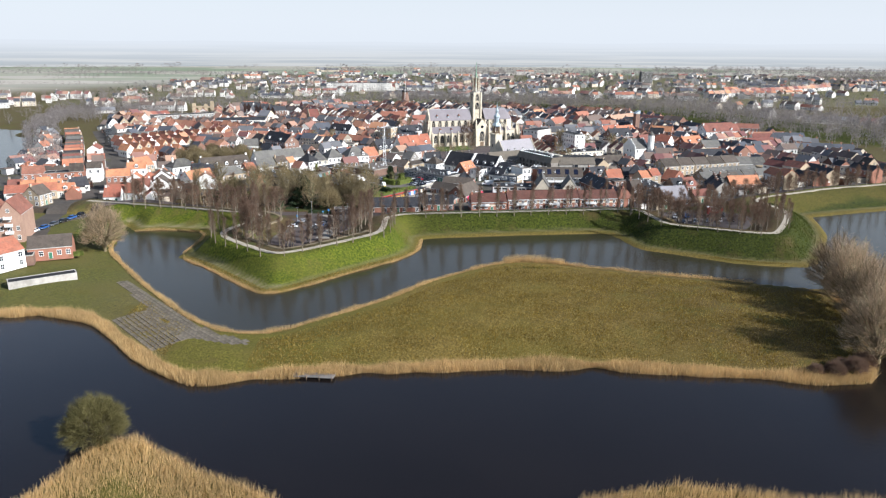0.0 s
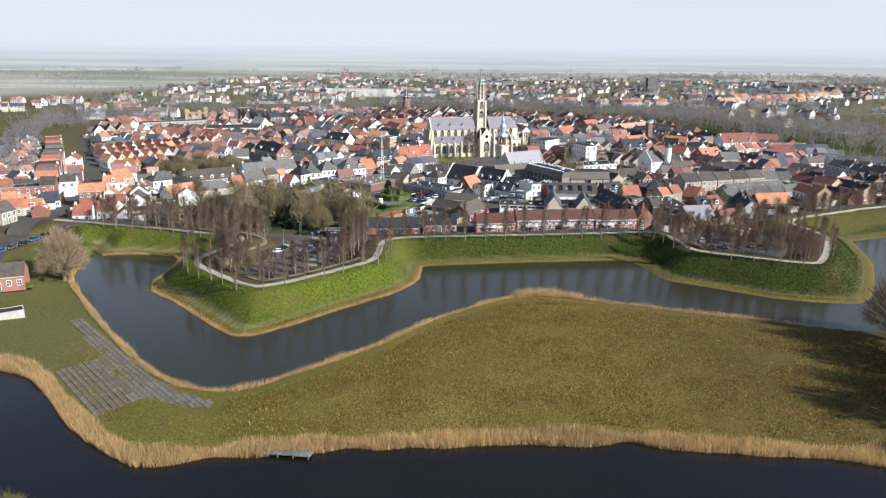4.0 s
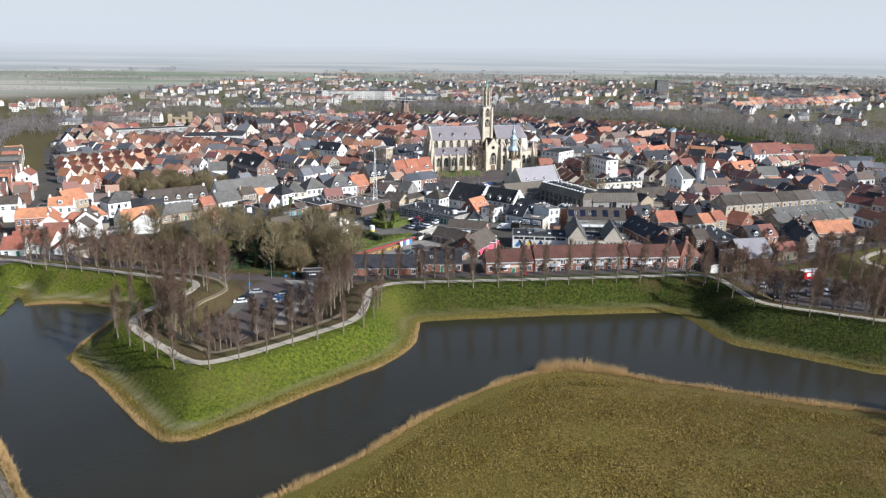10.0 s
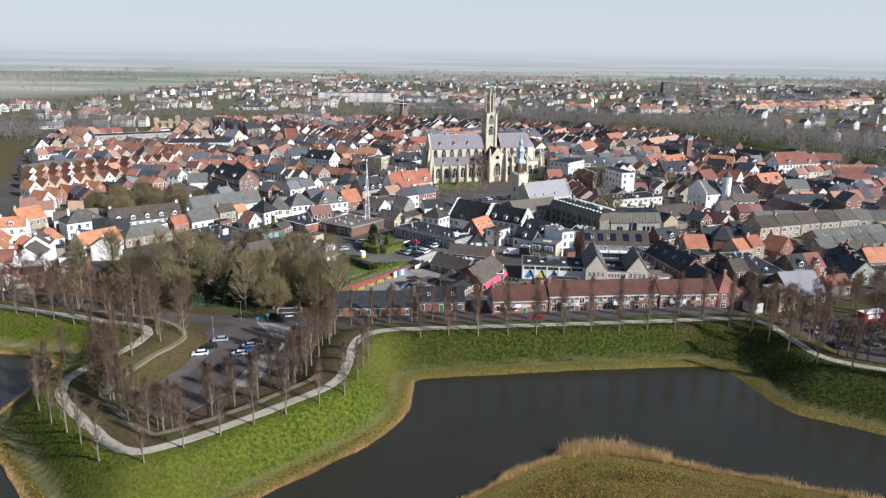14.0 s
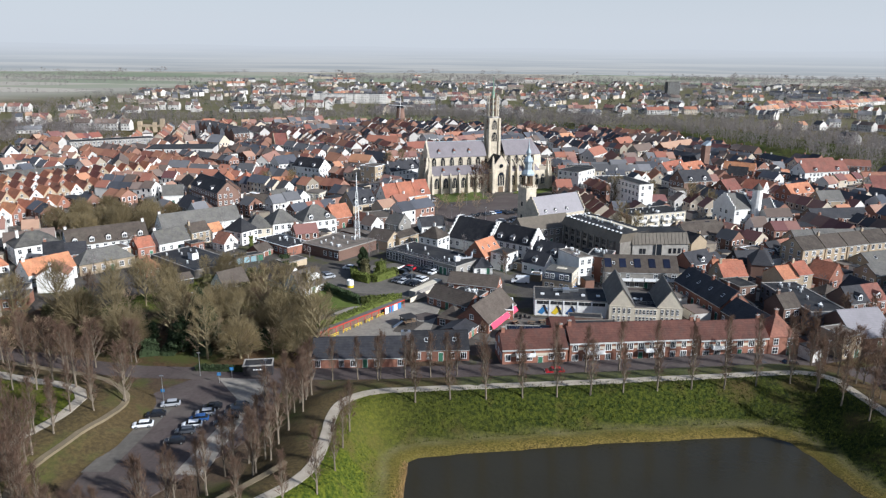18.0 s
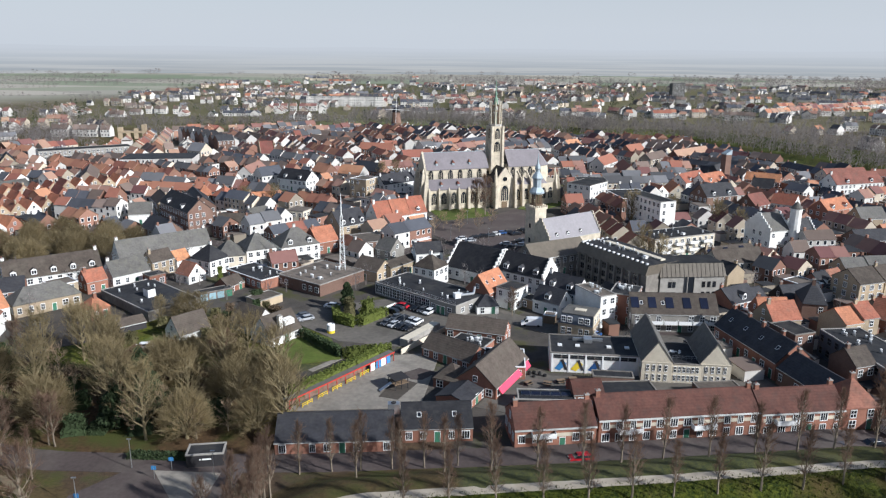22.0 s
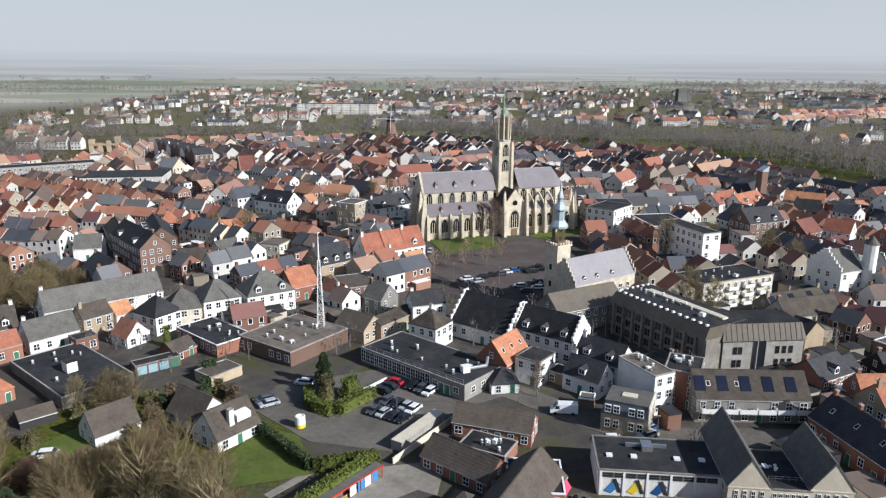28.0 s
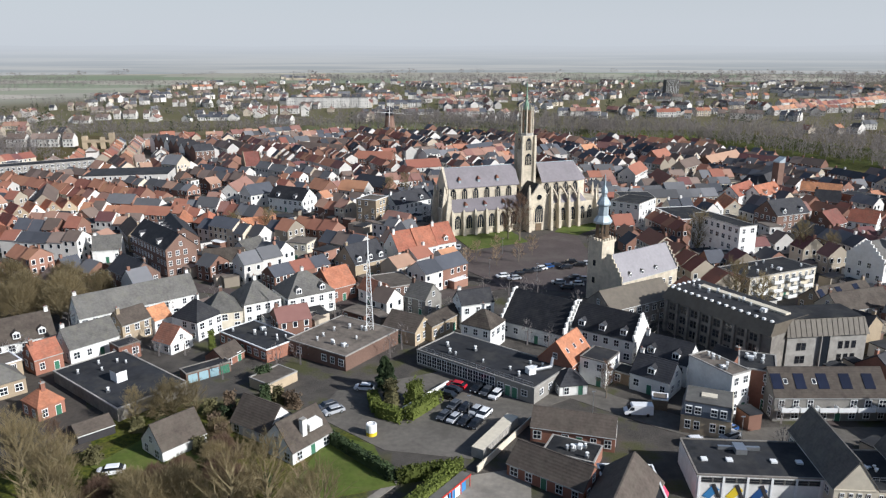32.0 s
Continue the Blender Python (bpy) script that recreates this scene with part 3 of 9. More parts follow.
def offset(line, d):
    """The line moved d metres to its left."""
    out = []
    for i, (x, y) in enumerate(line):
        (ax, ay), (bx, by) = line[max(0, i - 1)], line[min(len(line) - 1, i + 1)]
        n = math.hypot(bx - ax, by - ay) or 1
        out.append((x - (by - ay) / n * d, y + (bx - ax) / n * d))
    return out


def ribbon(name, line, width, m, label, category, lift=0.09, smoothing=2, kind="structure"):
    pts = resample(rounded(line, smoothing), 1.5)
    s, wob = Solid(), random.Random(len(pts))
    rows = []
    for a, b in zip(offset(pts, width / 2), offset(pts, -width / 2)):
        c = ((a[0] + b[0]) / 2, (a[1] + b[1]) / 2)
        top = max(ground_z(*a), ground_z(*b), ground_z(*c)) + lift
        j = wob.uniform(-0.12, 0.12)
        rows.append(((a[0] + j, a[1] + j, top), (b[0] + j, b[1] + j, top)))
    for (a, b), (c, d) in zip(rows, rows[1:]):
        s.face([b, d, c, a], m)
        for p, q in ((a, c), (d, b)):
            s.face([p, q, (q[0], q[1], q[2] - 0.5), (p[0], p[1], p[2] - 0.5)], m)
    return setting(name, s, label, category, kind=kind)


def patch(name, poly, m, label, category, z=None, lift=0.06):
    s = Solid()
    zz = z if z is not None else max(ground_z(*p) for p in poly) + lift
    s.hull([(x, y, zz - 0.6) for x, y in poly], [(x, y, zz) for x, y in poly], m)
    return setting(name, s, label, category)

# ---- ways and paved places ----
ribbon("path", PATHLINE, 2.1, "gravel_path", "pale gravel footpath along the crest of the rampart", "path")
ribbon("path", [(-84, 296), (-66, 291), (-54.5, 283), (-54.5, 276), (-58, 266), (-61.5, 256), (-61, 249), (-54, 240.5), (-46.5, 233.2), (-43, 232.6), (-33, 240), (-25, 249), (-19.5, 256.5)], 1.2, "dirt_path", "narrow worn side path round the bastion", "path")
ribbon("road", [(-150, 270), (-136, 300), (-110, 312), (-70, 300), (-52, 298), (-26, 297), (20, 298), (60, 299), (88, 302), (110, 310), (150, 330), (230, 360)], 6.0, "paving_brick", "purple-brown brick street behind the rampart", "road", 0.07)
patch("pavement", [(-54, 250), (-44, 246), (-27, 272), (-26, 297), (-44, 297), (-52, 288)], "paving_brick", "brick-paved parking place inside the bastion", "car park", TOWN + 0.25)
patch("pavement", [(-54, 259), (-49, 284), (-45.8, 284), (-49.5, 259)], "paving_grey", "pale grey parking bays along the verge", "parking bay", TOWN + 0.28)
patch("pavement", [(-38.5, 258), (-35, 275), (-34.5, 285), (-41, 295), (-29.5, 294), (-30.5, 284), (-33.5, 258)], "paving_pale", "pale grey parking bays and crossing", "parking bay", TOWN + 0.28)
patch("pavement", [(94, 272), (104, 262), (124, 256), (136, 262), (138, 292), (120, 303), (98, 298)], "paving_brick", "brick-paved parking place inside the eastern bastion", "car park", TOWN + 0.25)
patch("pavement", [(-16, 352), (-1, 348), (16, 366), (26, 372), (-4, 384), (-26, 376), (-30, 366)], "paving_grey", "grey asphalt car park behind the gardens", "car park", TOWN + 0.1)
patch("pavement", [(-23, 316), (4, 317), (9, 345), (-2, 343)], "paving_pale", "worn grey school playground", "playground", TOWN + 0.1)
patch("pavement", [(3, 470), (18, 445), (44, 432), (54, 462), (56, 500), (48, 508), (34, 492), (14, 480)], "paving_brick", "dark brick market square", "square", TOWN + 0.1)
patch("pavement", [(15, 317), (24, 332), (31, 334.5), (33, 331.5), (80, 329), (82, 315.5), (24, 313.5)], "paving_grey", "worn grey paved yard between school and terrace", "yard", TOWN + 0.1)
patch("lawn", [(9, 504), (14, 484), (36, 494), (32, 511)], "lawn", "small lawn before the church", "lawn", TOWN + 0.16)
patch("lawn", [(49, 508), (57, 503), (74, 520), (68, 526), (54, 518)], "lawn", "small lawn beside the choir", "lawn", TOWN + 0.16)
patch("lawn", [(-33, 336), (-14, 341), (-18, 354), (-26, 358)], "lawn", "cottage garden lawn", "lawn", TOWN + 0.14)
patch("lawn", [(-66, 350), (-52, 342), (-46, 352), (-58, 362)], "lawn", "cottage garden lawn in shade", "lawn", TOWN + 0.14)
patch("pavement", [(-104, 388), (-84, 348), (-68, 356), (-84, 392)], "asphalt", "dark asphalt yard behind the long houses", "yard", TOWN + 0.1)
ribbon("pavement", [(-20.4, 334.8), (-15.5, 340.3), (-11.6, 345.4)], 1.5, "paving_pale", "pale garden path along the hedge", "path", 0.1)
ribbon("road", [(24, 372), (34, 362), (48, 351), (60, 352), (78, 350)], 7, "paving_grey", "paved lane past the sports hall", "road", 0.08)
ribbon("road", [(-150, 330), (-163, 393), (-183, 451), (-205, 495), (-232, 545), (-258, 598)], 8, "asphalt", "asphalt main street into the town", "road", 0.08)
ribbon("road", [(-140, 262), (-150, 290), (-150, 330)], 8, "asphalt", "asphalt street by the flats", "road", 0.08)
ribbon("road", [(60, 300), (62, 350), (90, 400), (112, 440), (118, 500)], 6, "paving_brick", "narrow brick street between the houses", "road", 0.07)
ribbon("road", [(20, 444), (-20, 428), (-60, 440), (-110, 470), (-163, 480)], 6, "paving_brick", "narrow brick street between old houses", "road", 0.07)

# the slab-paved landing on the meadow, laid slab by slab
LANDING = [(-81.2, 184), (-74, 190), (-56.6, 170.4), (-64.3, 163.2)]
ROADWAY = [(-91.8, 214.6), (-89.2, 217), (-58.0, 180.2), (-60.6, 175.2), (-74, 190)]
SPUR = [(-60.8, 180), (-57, 179.2), (-52, 174.2), (-41.6, 168.6), (-42.6, 165.6), (-57, 169.4), (-64, 176)]
landing = thing("landing", "weathered grey concrete slabs laid in the grass", "pavement", pose(0, 0, 0), kind="structure")
SLAB_MESH = []
for long_side, wide in ((2.0, 1.1), (2.0, 1.1), (2.0, 1.08)):
    slab = Solid()
    q, r = long_side / 2, wide / 2
    e = 0.03 + 0.015 * len(SLAB_MESH)
    slab.hull([(-q, -r, -0.3), (q, -r, -0.3), (q, r, -0.3), (-q, r, -0.3)], [(-q + e, -r + e, 0), (q - e, -r + e, 0), (q - e, r - e, 0), (-q + e, r - e, 0)], "concrete_slab")
    SLAB_MESH.append(slab.mesh("slab"))
rng = random.Random(5)
turn = radians(-49.5)
for i in range(-30, 31):
    for j in range(-45, 46):
        u, v = i * 2.06 + (0.0 if j % 2 else 0.3), j * 1.17
        x = -72 + u * math.cos(turn) - v * math.sin(turn)
        y = 188 + u * math.sin(turn) + v * math.cos(turn)
        px, py = np.array([x]), np.array([y])
        if inside(px, py, LANDING)[0] or inside(px, py, SPUR)[0] or inside(px, py, ROADWAY)[0]:
            part("slab", SLAB_MESH[rng.randrange(3)], landing, at=pose(x, y, ground_z(x, y) + 0.12 + rng.uniform(-0.02, 0.03), rng.uniform(-0.8, 0.8), rng.uniform(-0.8, 0.8), -49.5 + rng.uniform(-1.0, 1.0)))

# ---- windows, doors, dormers and chimneys, one mesh a kind ----


def window_mesh(frame, w=1.0, h=1.0, bars=(1, 1), depth=0.07):
    """One welded piece: frame and glazing bars proud of the panes."""
    s, e, b = Solid(), 0.09, 0.03

    def cuts(size, n):
        out = [-size / 2 - e, -size / 2]
        for i in range(n):
            c = -size / 2 + size * (i + 1) / (n + 1)
            out += [c - b, c + b]
        return out + [size / 2, size / 2 + e]

    xs, zs = cuts(w, bars[0]), cuts(h, bars[1])
    for i in range(len(xs) - 1):
        for j in range(len(zs) - 1):
            x0, x1, z0, z1 = xs[i], xs[i + 1], zs[j], zs[j + 1]
            if i % 2 and j % 2:
                s.face([(x0, -0.02, z0), (x1, -0.02, z0), (x1, -0.02, z1), (x0, -0.02, z1)], "glass")
                for (ax, az), (bx, bz) in (((x0, z0), (x1, z0)), ((x1, z0), (x1, z1)), ((x1, z1), (x0, z1)), ((x0, z1), (x0, z0))):
                    s.face([(ax, -depth, az), (bx, -depth, bz), (bx, -0.02, bz), (ax, -0.02, az)], frame)
            else:
                s.face([(x0, -depth, z0), (x1, -depth, z0), (x1, -depth, z1), (x0, -depth, z1)], frame)
    c = [(xs[0], zs[0]), (xs[-1], zs[0]), (xs[-1], zs[-1]), (xs[0], zs[-1])]
    for (ax, az), (bx, bz) in zip(c, c[1:] + c[:1]):
        s.face([(ax, 0.02, az), (bx, 0.02, bz), (bx, -depth, bz), (ax, -depth, az)], frame)
    return s.mesh("window", weld=True)


WIN = {"white": window_mesh("paint_white"), "wide": window_mesh("paint_white", bars=(2, 0)), "dark": window_mesh("timber_dark"), "bare": window_mesh("concrete_dark", bars=(0, 1))}
s = Solid()
s.box(-0.5, -0.06, 0, 0.5, 0.03, 2.1, "paint_green")
s.box(-0.58, -0.04, 0, -0.5, 0.03, 2.2, "paint_white")
s.box(0.5, -0.04, 0, 0.58, 0.03, 2.2, "paint_white")
s.box(-0.58, -0.04, 2.1, 0.58, 0.03, 2.22, "paint_white")
DOOR = s.mesh("door")
s = Solid()
s.lathe([(0.13, 0), (0.1, 0.42)], "tile_red", 6)
POT = s.mesh("pot")
CHIM = {}
for b in ("brick_red", "brick_brown", "plaster_white", "brick_beige"):
    s = Solid()
    s.box(-0.4, -0.3, -1.6, 0.4, 0.3, 1.0, b)
    s.box(-0.46, -0.36, 0.85, 0.46, 0.36, 1.05, "concrete")
    CHIM[b] = s.mesh("chimney")


def dormer_mesh(roof):
    s = Solid()
    s.box(-0.75, -0.1, 0, 0.75, 2.2, 1.3, "paint_white", bottom=False)
    s.face([(-0.95, -0.25, 1.28), (0, -0.25, 1.95), (0, 2.6, 1.95), (-0.95, 2.6, 1.28)], roof)
    s.face([(0.95, -0.25, 1.28), (0.95, 2.6, 1.28), (0, 2.6, 1.95), (0, -0.25, 1.95)], roof)
    s.face([(-0.75, -0.1, 1.3), (0.75, -0.1, 1.3), (0, -0.1, 1.85)], "paint_white")
    for x in (-0.32, 0.32):
        s.face([(x - 0.26, -0.125, 0.2), (x + 0.26, -0.125, 0.2), (x + 0.26, -0.125, 1.15), (x - 0.26, -0.125, 1.15)], "glass")
    return s.mesh("dormer")


DORM = {r: dormer_mesh(r) for r in ("tile_grey", "tile_dark", "tile_brown", "tile_orange", "tile_red")}
s = Solid()
s.box(-0.4, -0.06, -0.55, 0.4, 0.05, 0.55, "paint_white")
s.face([(-0.32, -0.065, -0.46), (0.32, -0.065, -0.46), (0.32, -0.065, 0.46), (-0.32, -0.065, 0.46)], "glass")
SKYL = s.mesh("skylight")
s = Solid()
s.box(-1.0, -0.08, -1.6, 1.0, 0.06, 1.6, "solar")
SOLAR = s.mesh("solar_panel")

ROOF_WORD = {"bronze_sheet": "ribbed brown metal roof", "tile_rust": "a rust-brown tiled roof", "tile_orange": "orange tiled roof", "tile_red": "red-brown tiled roof", "tile_brown": "brown tiled roof", "tile_grey": "grey tiled roof", "tile_dark": "black tiled roof", "slate": "slate roof", "slate_light": "pale slate roof", "bitumen": "flat black roof", "gravel_roof": "flat gravel roof"}
WALL_WORD = {"brick_pink": "pinkish brick", "plaster_white": "white plastered", "plaster_cream": "cream plastered", "brick_red": "red brick", "brick_brown": "brown brick", "brick_beige": "beige brick", "brick_grey": "grey brick", "stone_church": "sandstone", "concrete": "concrete", "timber_dark": "black timbered"}
CHIM_OF = {"plaster_white": "plaster_white", "brick_red": "brick_red", "brick_beige": "brick_beige"}
TAKEN = []


def roof_solid(w, d, e, r, kind, m, over=0.25, thick=0.18):
    """The roof over a plan w by d with eaves at e and the ridge at r."""
    s, W, D = Solid(), w / 2 + over * 0.4, d / 2 + over
    drop = (r - e) / (d / 2) * over
    if kind == "gable":
        prof = [(-D, e - drop), (-D, e - drop + thick), (-0.16, r + thick), (-0.14, r + thick + 0.1), (0.14, r + thick + 0.1), (0.16, r + thick), (D, e - drop + thick), (D, e - drop), (0, r)]
        s.hull([(-W, y, z) for y, z in prof], [(W, y, z) for y, z in prof], m, cap=False)
        s.m[0] = s.m[6] = s.slot("gutter")
        for x in (-W, W):
            q = [(x, y, z) for y, z in prof]
            s.face([q[0], q[1], q[2], q[8]], m)
            s.face([q[2], q[3], q[4], q[5], q[8]], m)
            s.face([q[5], q[6], q[7], q[8]], m)
    elif kind == "hip":
        k = min(w / 2 * 0.95, d / 2)
        base = [(-W, -D, e - 0.1), (W, -D, e - 0.1), (W, D, e - 0.1), (-W, D, e - 0.1)]
        p, q = (-w / 2 + k, 0, r + thick), (w / 2 - k, 0, r + thick)
        s.hull(base, [(x, y, z + thick) for x, y, z in base], m, cap=False)
        b = [(x, y, z + thick) for x, y, z in base]
        s.face([b[0], b[1], q, p], m)
        s.face([b[1], b[2], q], m)
        s.face([b[2], b[3], p, q], m)
        s.face([b[3], b[0], p], m)
    return s


def wall_solid(w, d, z0, e, r, kind, m, gable_m=None, steps_gable=False):
    s, W, D, g = Solid(), w / 2, d / 2, gable_m or m
    s.face([(-W, -D, z0), (W, -D, z0), (W, -D, e), (-W, -D, e)], m)
    s.face([(W, D, z0), (-W, D, z0), (-W, D, e), (W, D, e)], m)
    for x, flip in ((-W, 1), (W, -1)):
        pts = [(x, D, z0), (x, -D, z0), (x, -D, e)] + ([(x, 0, r)] if kind == "gable" else []) + [(x, D, e)]
        s.face(pts if flip > 0 else pts[::-1], g)
        if steps_gable:
            n = 6
            for sy in (-1, 1):
                for i in range(n):
                    y0, y1 = sy * D * (1 - i / n), sy * D * (1 - (i + 1) / n)
                    zt = e + (r - e) * (i + 1) / n + 0.5
                    s.box(x - 0.2, min(y0, y1), e - 0.3, x + 0.2, max(y0, y1), zt, g)
    return s


def house(cx, cy, w, d, rot, eave, ridge, wall, roof, kind="gable", name="house", label="", category="house", group="", windows=2, chimneys=1, dormers=0, skylights=0, solar=0, steps_gable=False, gable_m=None, base=TOWN, win="white", door=True, rng=None, storey=2.8, keep=0.9, lean=False, edge=""):
    """A house with walls, roof, chimneys, dormers, and windows on the sides that look south."""
    rng = rng or random.Random(int(cx * 13 + cy * 7))
    TAKEN.append((cx, cy, w, d, radians(rot)))
    label = label or f"{WALL_WORD[wall]} house with {ROOF_WORD[roof]}"
    root = thing(name, label, category, pose(cx, cy, base, 0, 0, rot), group)
    e, r = eave - base, ridge - base
    if kind == "flat":
        s = Solid()
        s.box(-w / 2, -d / 2, -0.5, w / 2, d / 2, e - 0.05, wall, bottom=False)
        part("wall", s, root)
        s = Solid()
        s.box(-w / 2 + 0.25, -d / 2 + 0.25, e - 0.04, w / 2 - 0.25, d / 2 - 0.25, e + 0.06, roof)
        ring = lambda g, z: [(-w / 2 - g, -d / 2 - g, z), (w / 2 + g, -d / 2 - g, z), (w / 2 + g, d / 2 + g, z), (-w / 2 - g, d / 2 + g, z)]
        q, edge = Solid(), edge or rng.choice(("paint_white", "concrete", "concrete_aged_shade", "concrete", "concrete_aged_shade"))
        q.hull(ring(0.08, e - 0.05), ring(0.08, e + 0.2), edge, cap=False)
        q.hull(ring(0.08, e + 0.2), ring(-0.22, e + 0.2), edge, cap=False)
        q.hull(ring(-0.22, e + 0.2), ring(-0.22, e - 0.02), edge, cap=False)
        part("parapet", q.mesh("parapet", weld=True), root)
        part("roof", s, root, ROOF_WORD[roof])
    else:
        part("wall", wall_solid(w, d, -0.5, e, r, kind, wall, gable_m, steps_gable).mesh("wall", weld=True), root)
        part("roof", roof_solid(w, d, e, r, kind, roof).mesh("roof", weld=True), root, ROOF_WORD[roof])
        ch = CHIM[CHIM_OF.get(wall, "brick_brown")]
        for i in range(chimneys):
            x = (-w / 2 + 0.7, w / 2 - 0.7, 0.0)[i % 3] * (0.75 if kind == "hip" else 1.0)
            if kind == "hip" and w < d * 1.4:
                x = 0
            stack = part("chimney", ch, root, at=pose(x, rng.uniform(-0.6, 0.6), r + 0.2))
            part("pot", POT, stack, "small clay pot", pose(-0.18, 0, 1.03))
    if lean:
        side, ew, ed, eh = rng.choice((-1, 1)), w * rng.uniform(0.4, 0.95), rng.uniform(2.4, 3.8), rng.uniform(2.5, 3.2)
        ex, ey = rng.uniform(-0.5, 0.5) * (w - ew), side * (d / 2 + ed / 2)
        s = Solid()
        s.box(ex - ew / 2, ey - ed / 2, -0.3, ex + ew / 2, ey + ed / 2, eh, wall if rng.random() < 0.6 else "brick_brown", bottom=False)
        s.box(ex - ew / 2 - 0.1, ey - ed / 2 - 0.1, eh, ex + ew / 2 + 0.1, ey + ed / 2 + 0.1, eh + 0.18, rng.choice(("bitumen", "gravel_roof", "bitumen", "paint_white")))
        part("extension", s.mesh("extension", weld=True), root, "low flat-roofed back extension")
    pitch = math.degrees(math.atan2(r - e, d / 2)) if kind != "flat" else 0
    for i in range(dormers):
        x = w * ((i + 0.5) / dormers - 0.5)
        part("dormer", DORM.get(roof, DORM["tile_dark"]), root, "white dormer", pose(x, -d / 2 + 0.5, e + 0.35 + (0.5) * math.tan(radians(pitch)) * 0.6))
    for i in range(skylights):
        x = w * ((i + 0.5) / skylights - 0.5)
        part("skylight", SKYL, root, at=pose(x, -d * 0.25, e + (r - e) * 0.5 + 0.24, -(90 - pitch), 0, 0))
    for i in range(solar):
        x = w * ((i + 0.25) / solar - 0.5)
        part("solar_panel", SOLAR, root, "black solar panel", pose(x, -d * 0.25, e + (r - e) * 0.5 + 0.28, -(90 - pitch), 0, 0))
    floors = max(1, round((e - 0.2) / storey)) if windows else 0
    for side, (length, off) in enumerate(((w, d / 2), (d, w / 2), (w, d / 2), (d, w / 2))):
        ang = rot + (0, 90, 180, 270)[side]
        if math.cos(radians(ang)) < -0.15 or not windows:
            continue
        if side in (1, 3) and windows < 2:
            continue
        n = max(1, int(length / 2.5))
        for f in range(floors):
            zc = (e - 0.2) / floors * (f + 0.55)
            for i in range(n):
                if rng.random() > keep:
                    continue
                x = length * ((i + 0.5) / n - 0.5)
                m = pose(0, 0, 0, 0, 0, (0, 90, 180, 270)[side]) @ pose(x, -off - 0.03, zc)
                if f == 0 and i == n // 2 and side == 0 and door:
                    part("door", DOOR, root, at=pose(0, 0, 0, 0, 0, 0) @ pose(x, -off - 0.02, 0))
                    continue
                part("window", WIN[win], root, at=m @ Matrix.Diagonal((rng.choice((0.95, 1.1, 1.3)), 1, 1.45, 1)))
        if kind == "gable" and side in (1, 3) and r - e > 2.4:
            m = pose(0, 0, 0, 0, 0, (0, 90, 180, 270)[side]) @ pose(0, -off - 0.03, e + (r - e) * 0.3)
            part("window", WIN[win], root, at=m @ Matrix.Diagonal((0.9, 1, 1.2, 1)))
    return root


# ---- houses that stand out ----
house(-81.6, 422, 30, 8.5, 37, 7.6, 12.2, "plaster_white", "tile_grey", label="long white almshouse with a weathered grey roof", category="building", chimneys=2, door=False, keep=0.6)
house(-106, 397, 26, 9, 34, 7.4, 12.0, "plaster_white", "tile_brown", label="long white house with brown roof and dormers", dormers=5, chimneys=2)
house(-85.5, 400, 11.5, 7.6, 46, 6.3, 10.2, "plaster_white", "tile_grey", chimneys=1)
house(-79, 409.5, 7.7, 6, 51, 7.4, 10.2, "brick_beige", "tile_brown")
house(-74, 414, 5, 6, 51, 6.4, 9.0, "plaster_white", "tile_orange", chimneys=0)
house(-66.5, 401.5, 6, 6.4, 146, 5.4, 8.6, "plaster_white", "tile_red", chimneys=0)
house(-63, 411, 9, 8, 146, 7.6, 11.6, "plaster_white", "tile_dark", "hip")
house(-76, 397, 5, 4.5, 46, 6.4, 6.4, "brick_red", "bitumen", "flat", door=False)
house(-92, 392, 6, 6, 46, 6.4, 9.2, "brick_red", "tile_orange", chimneys=1)
house(-98.5, 386, 7, 7, 46, 7.4, 7.4, "brick_beige", "gravel_roof", "flat", win="wide")
house(-82.5, 370.5, 5.2, 6.0, 51, 5.6, 8.2, "brick_red", "tile_orange", label="small red brick shed with hipped orange roof", category="shed", kind="hip")
house(-71.6, 380.6, 27, 15, -43, 5.3, 5.3, "concrete_aged_shade", "bitumen", "flat", label="low hall with a flat black roof", category="hall", windows=0)
house(-53.5, 356, 8.5, 7.0, 46, 4.9, 8.6, "plaster_white", "tile_brown", label="white garden cottage with a brown hipped roof", category="cottage", chimneys=0)
cottage = house(-31.5, 354.5, 9.4, 8.0, 49, 5.0, 9.2, "plaster_white", "tile_brown", label="white cottage with a steep brown roof and tall chimney", category="cottage", chimneys=0)
s = Solid()
s.box(-0.5, -0.45, 0, 0.5, 0.45, 3.6, "plaster_white")
s.box(-0.56, -0.51, 3.6, 0.56, 0.51, 3.75, "concrete")
part("chimney", s, cottage, "tall white chimney", pose(-0.8, -2.6, 3.0))
s = Solid()
s.hull([(-1.5, -1.4, 0), (1.5, -1.4, 0), (1.5, 1.0, 0), (-1.5, 1.0, 0)], [(-1.5, -1.4, 1.2), (1.5, -1.4, 1.2), (1.5, 1.0, 1.6), (-1.5, 1.0, 1.6)], "plaster_white")
part("dormer", s, cottage, "wide white shed dormer", pose(1.8, -1.7, 3.8))
house(-38.5, 361, 9.5, 7.5, -37, 4.9, 8.8, "plaster_white", "tile_brown", label="white cottage wing with a brown roof", category="cottage", chimneys=0)
house(-50.5, 422, 10, 10.5, 30, 8.4, 13.0, "plaster_white", "tile_grey", "hip")
house(-38.5, 427, 13.5, 11, 30, 8.4, 13.4, "plaster_white", "tile_grey", "hip", dormers=2, chimneys=2)
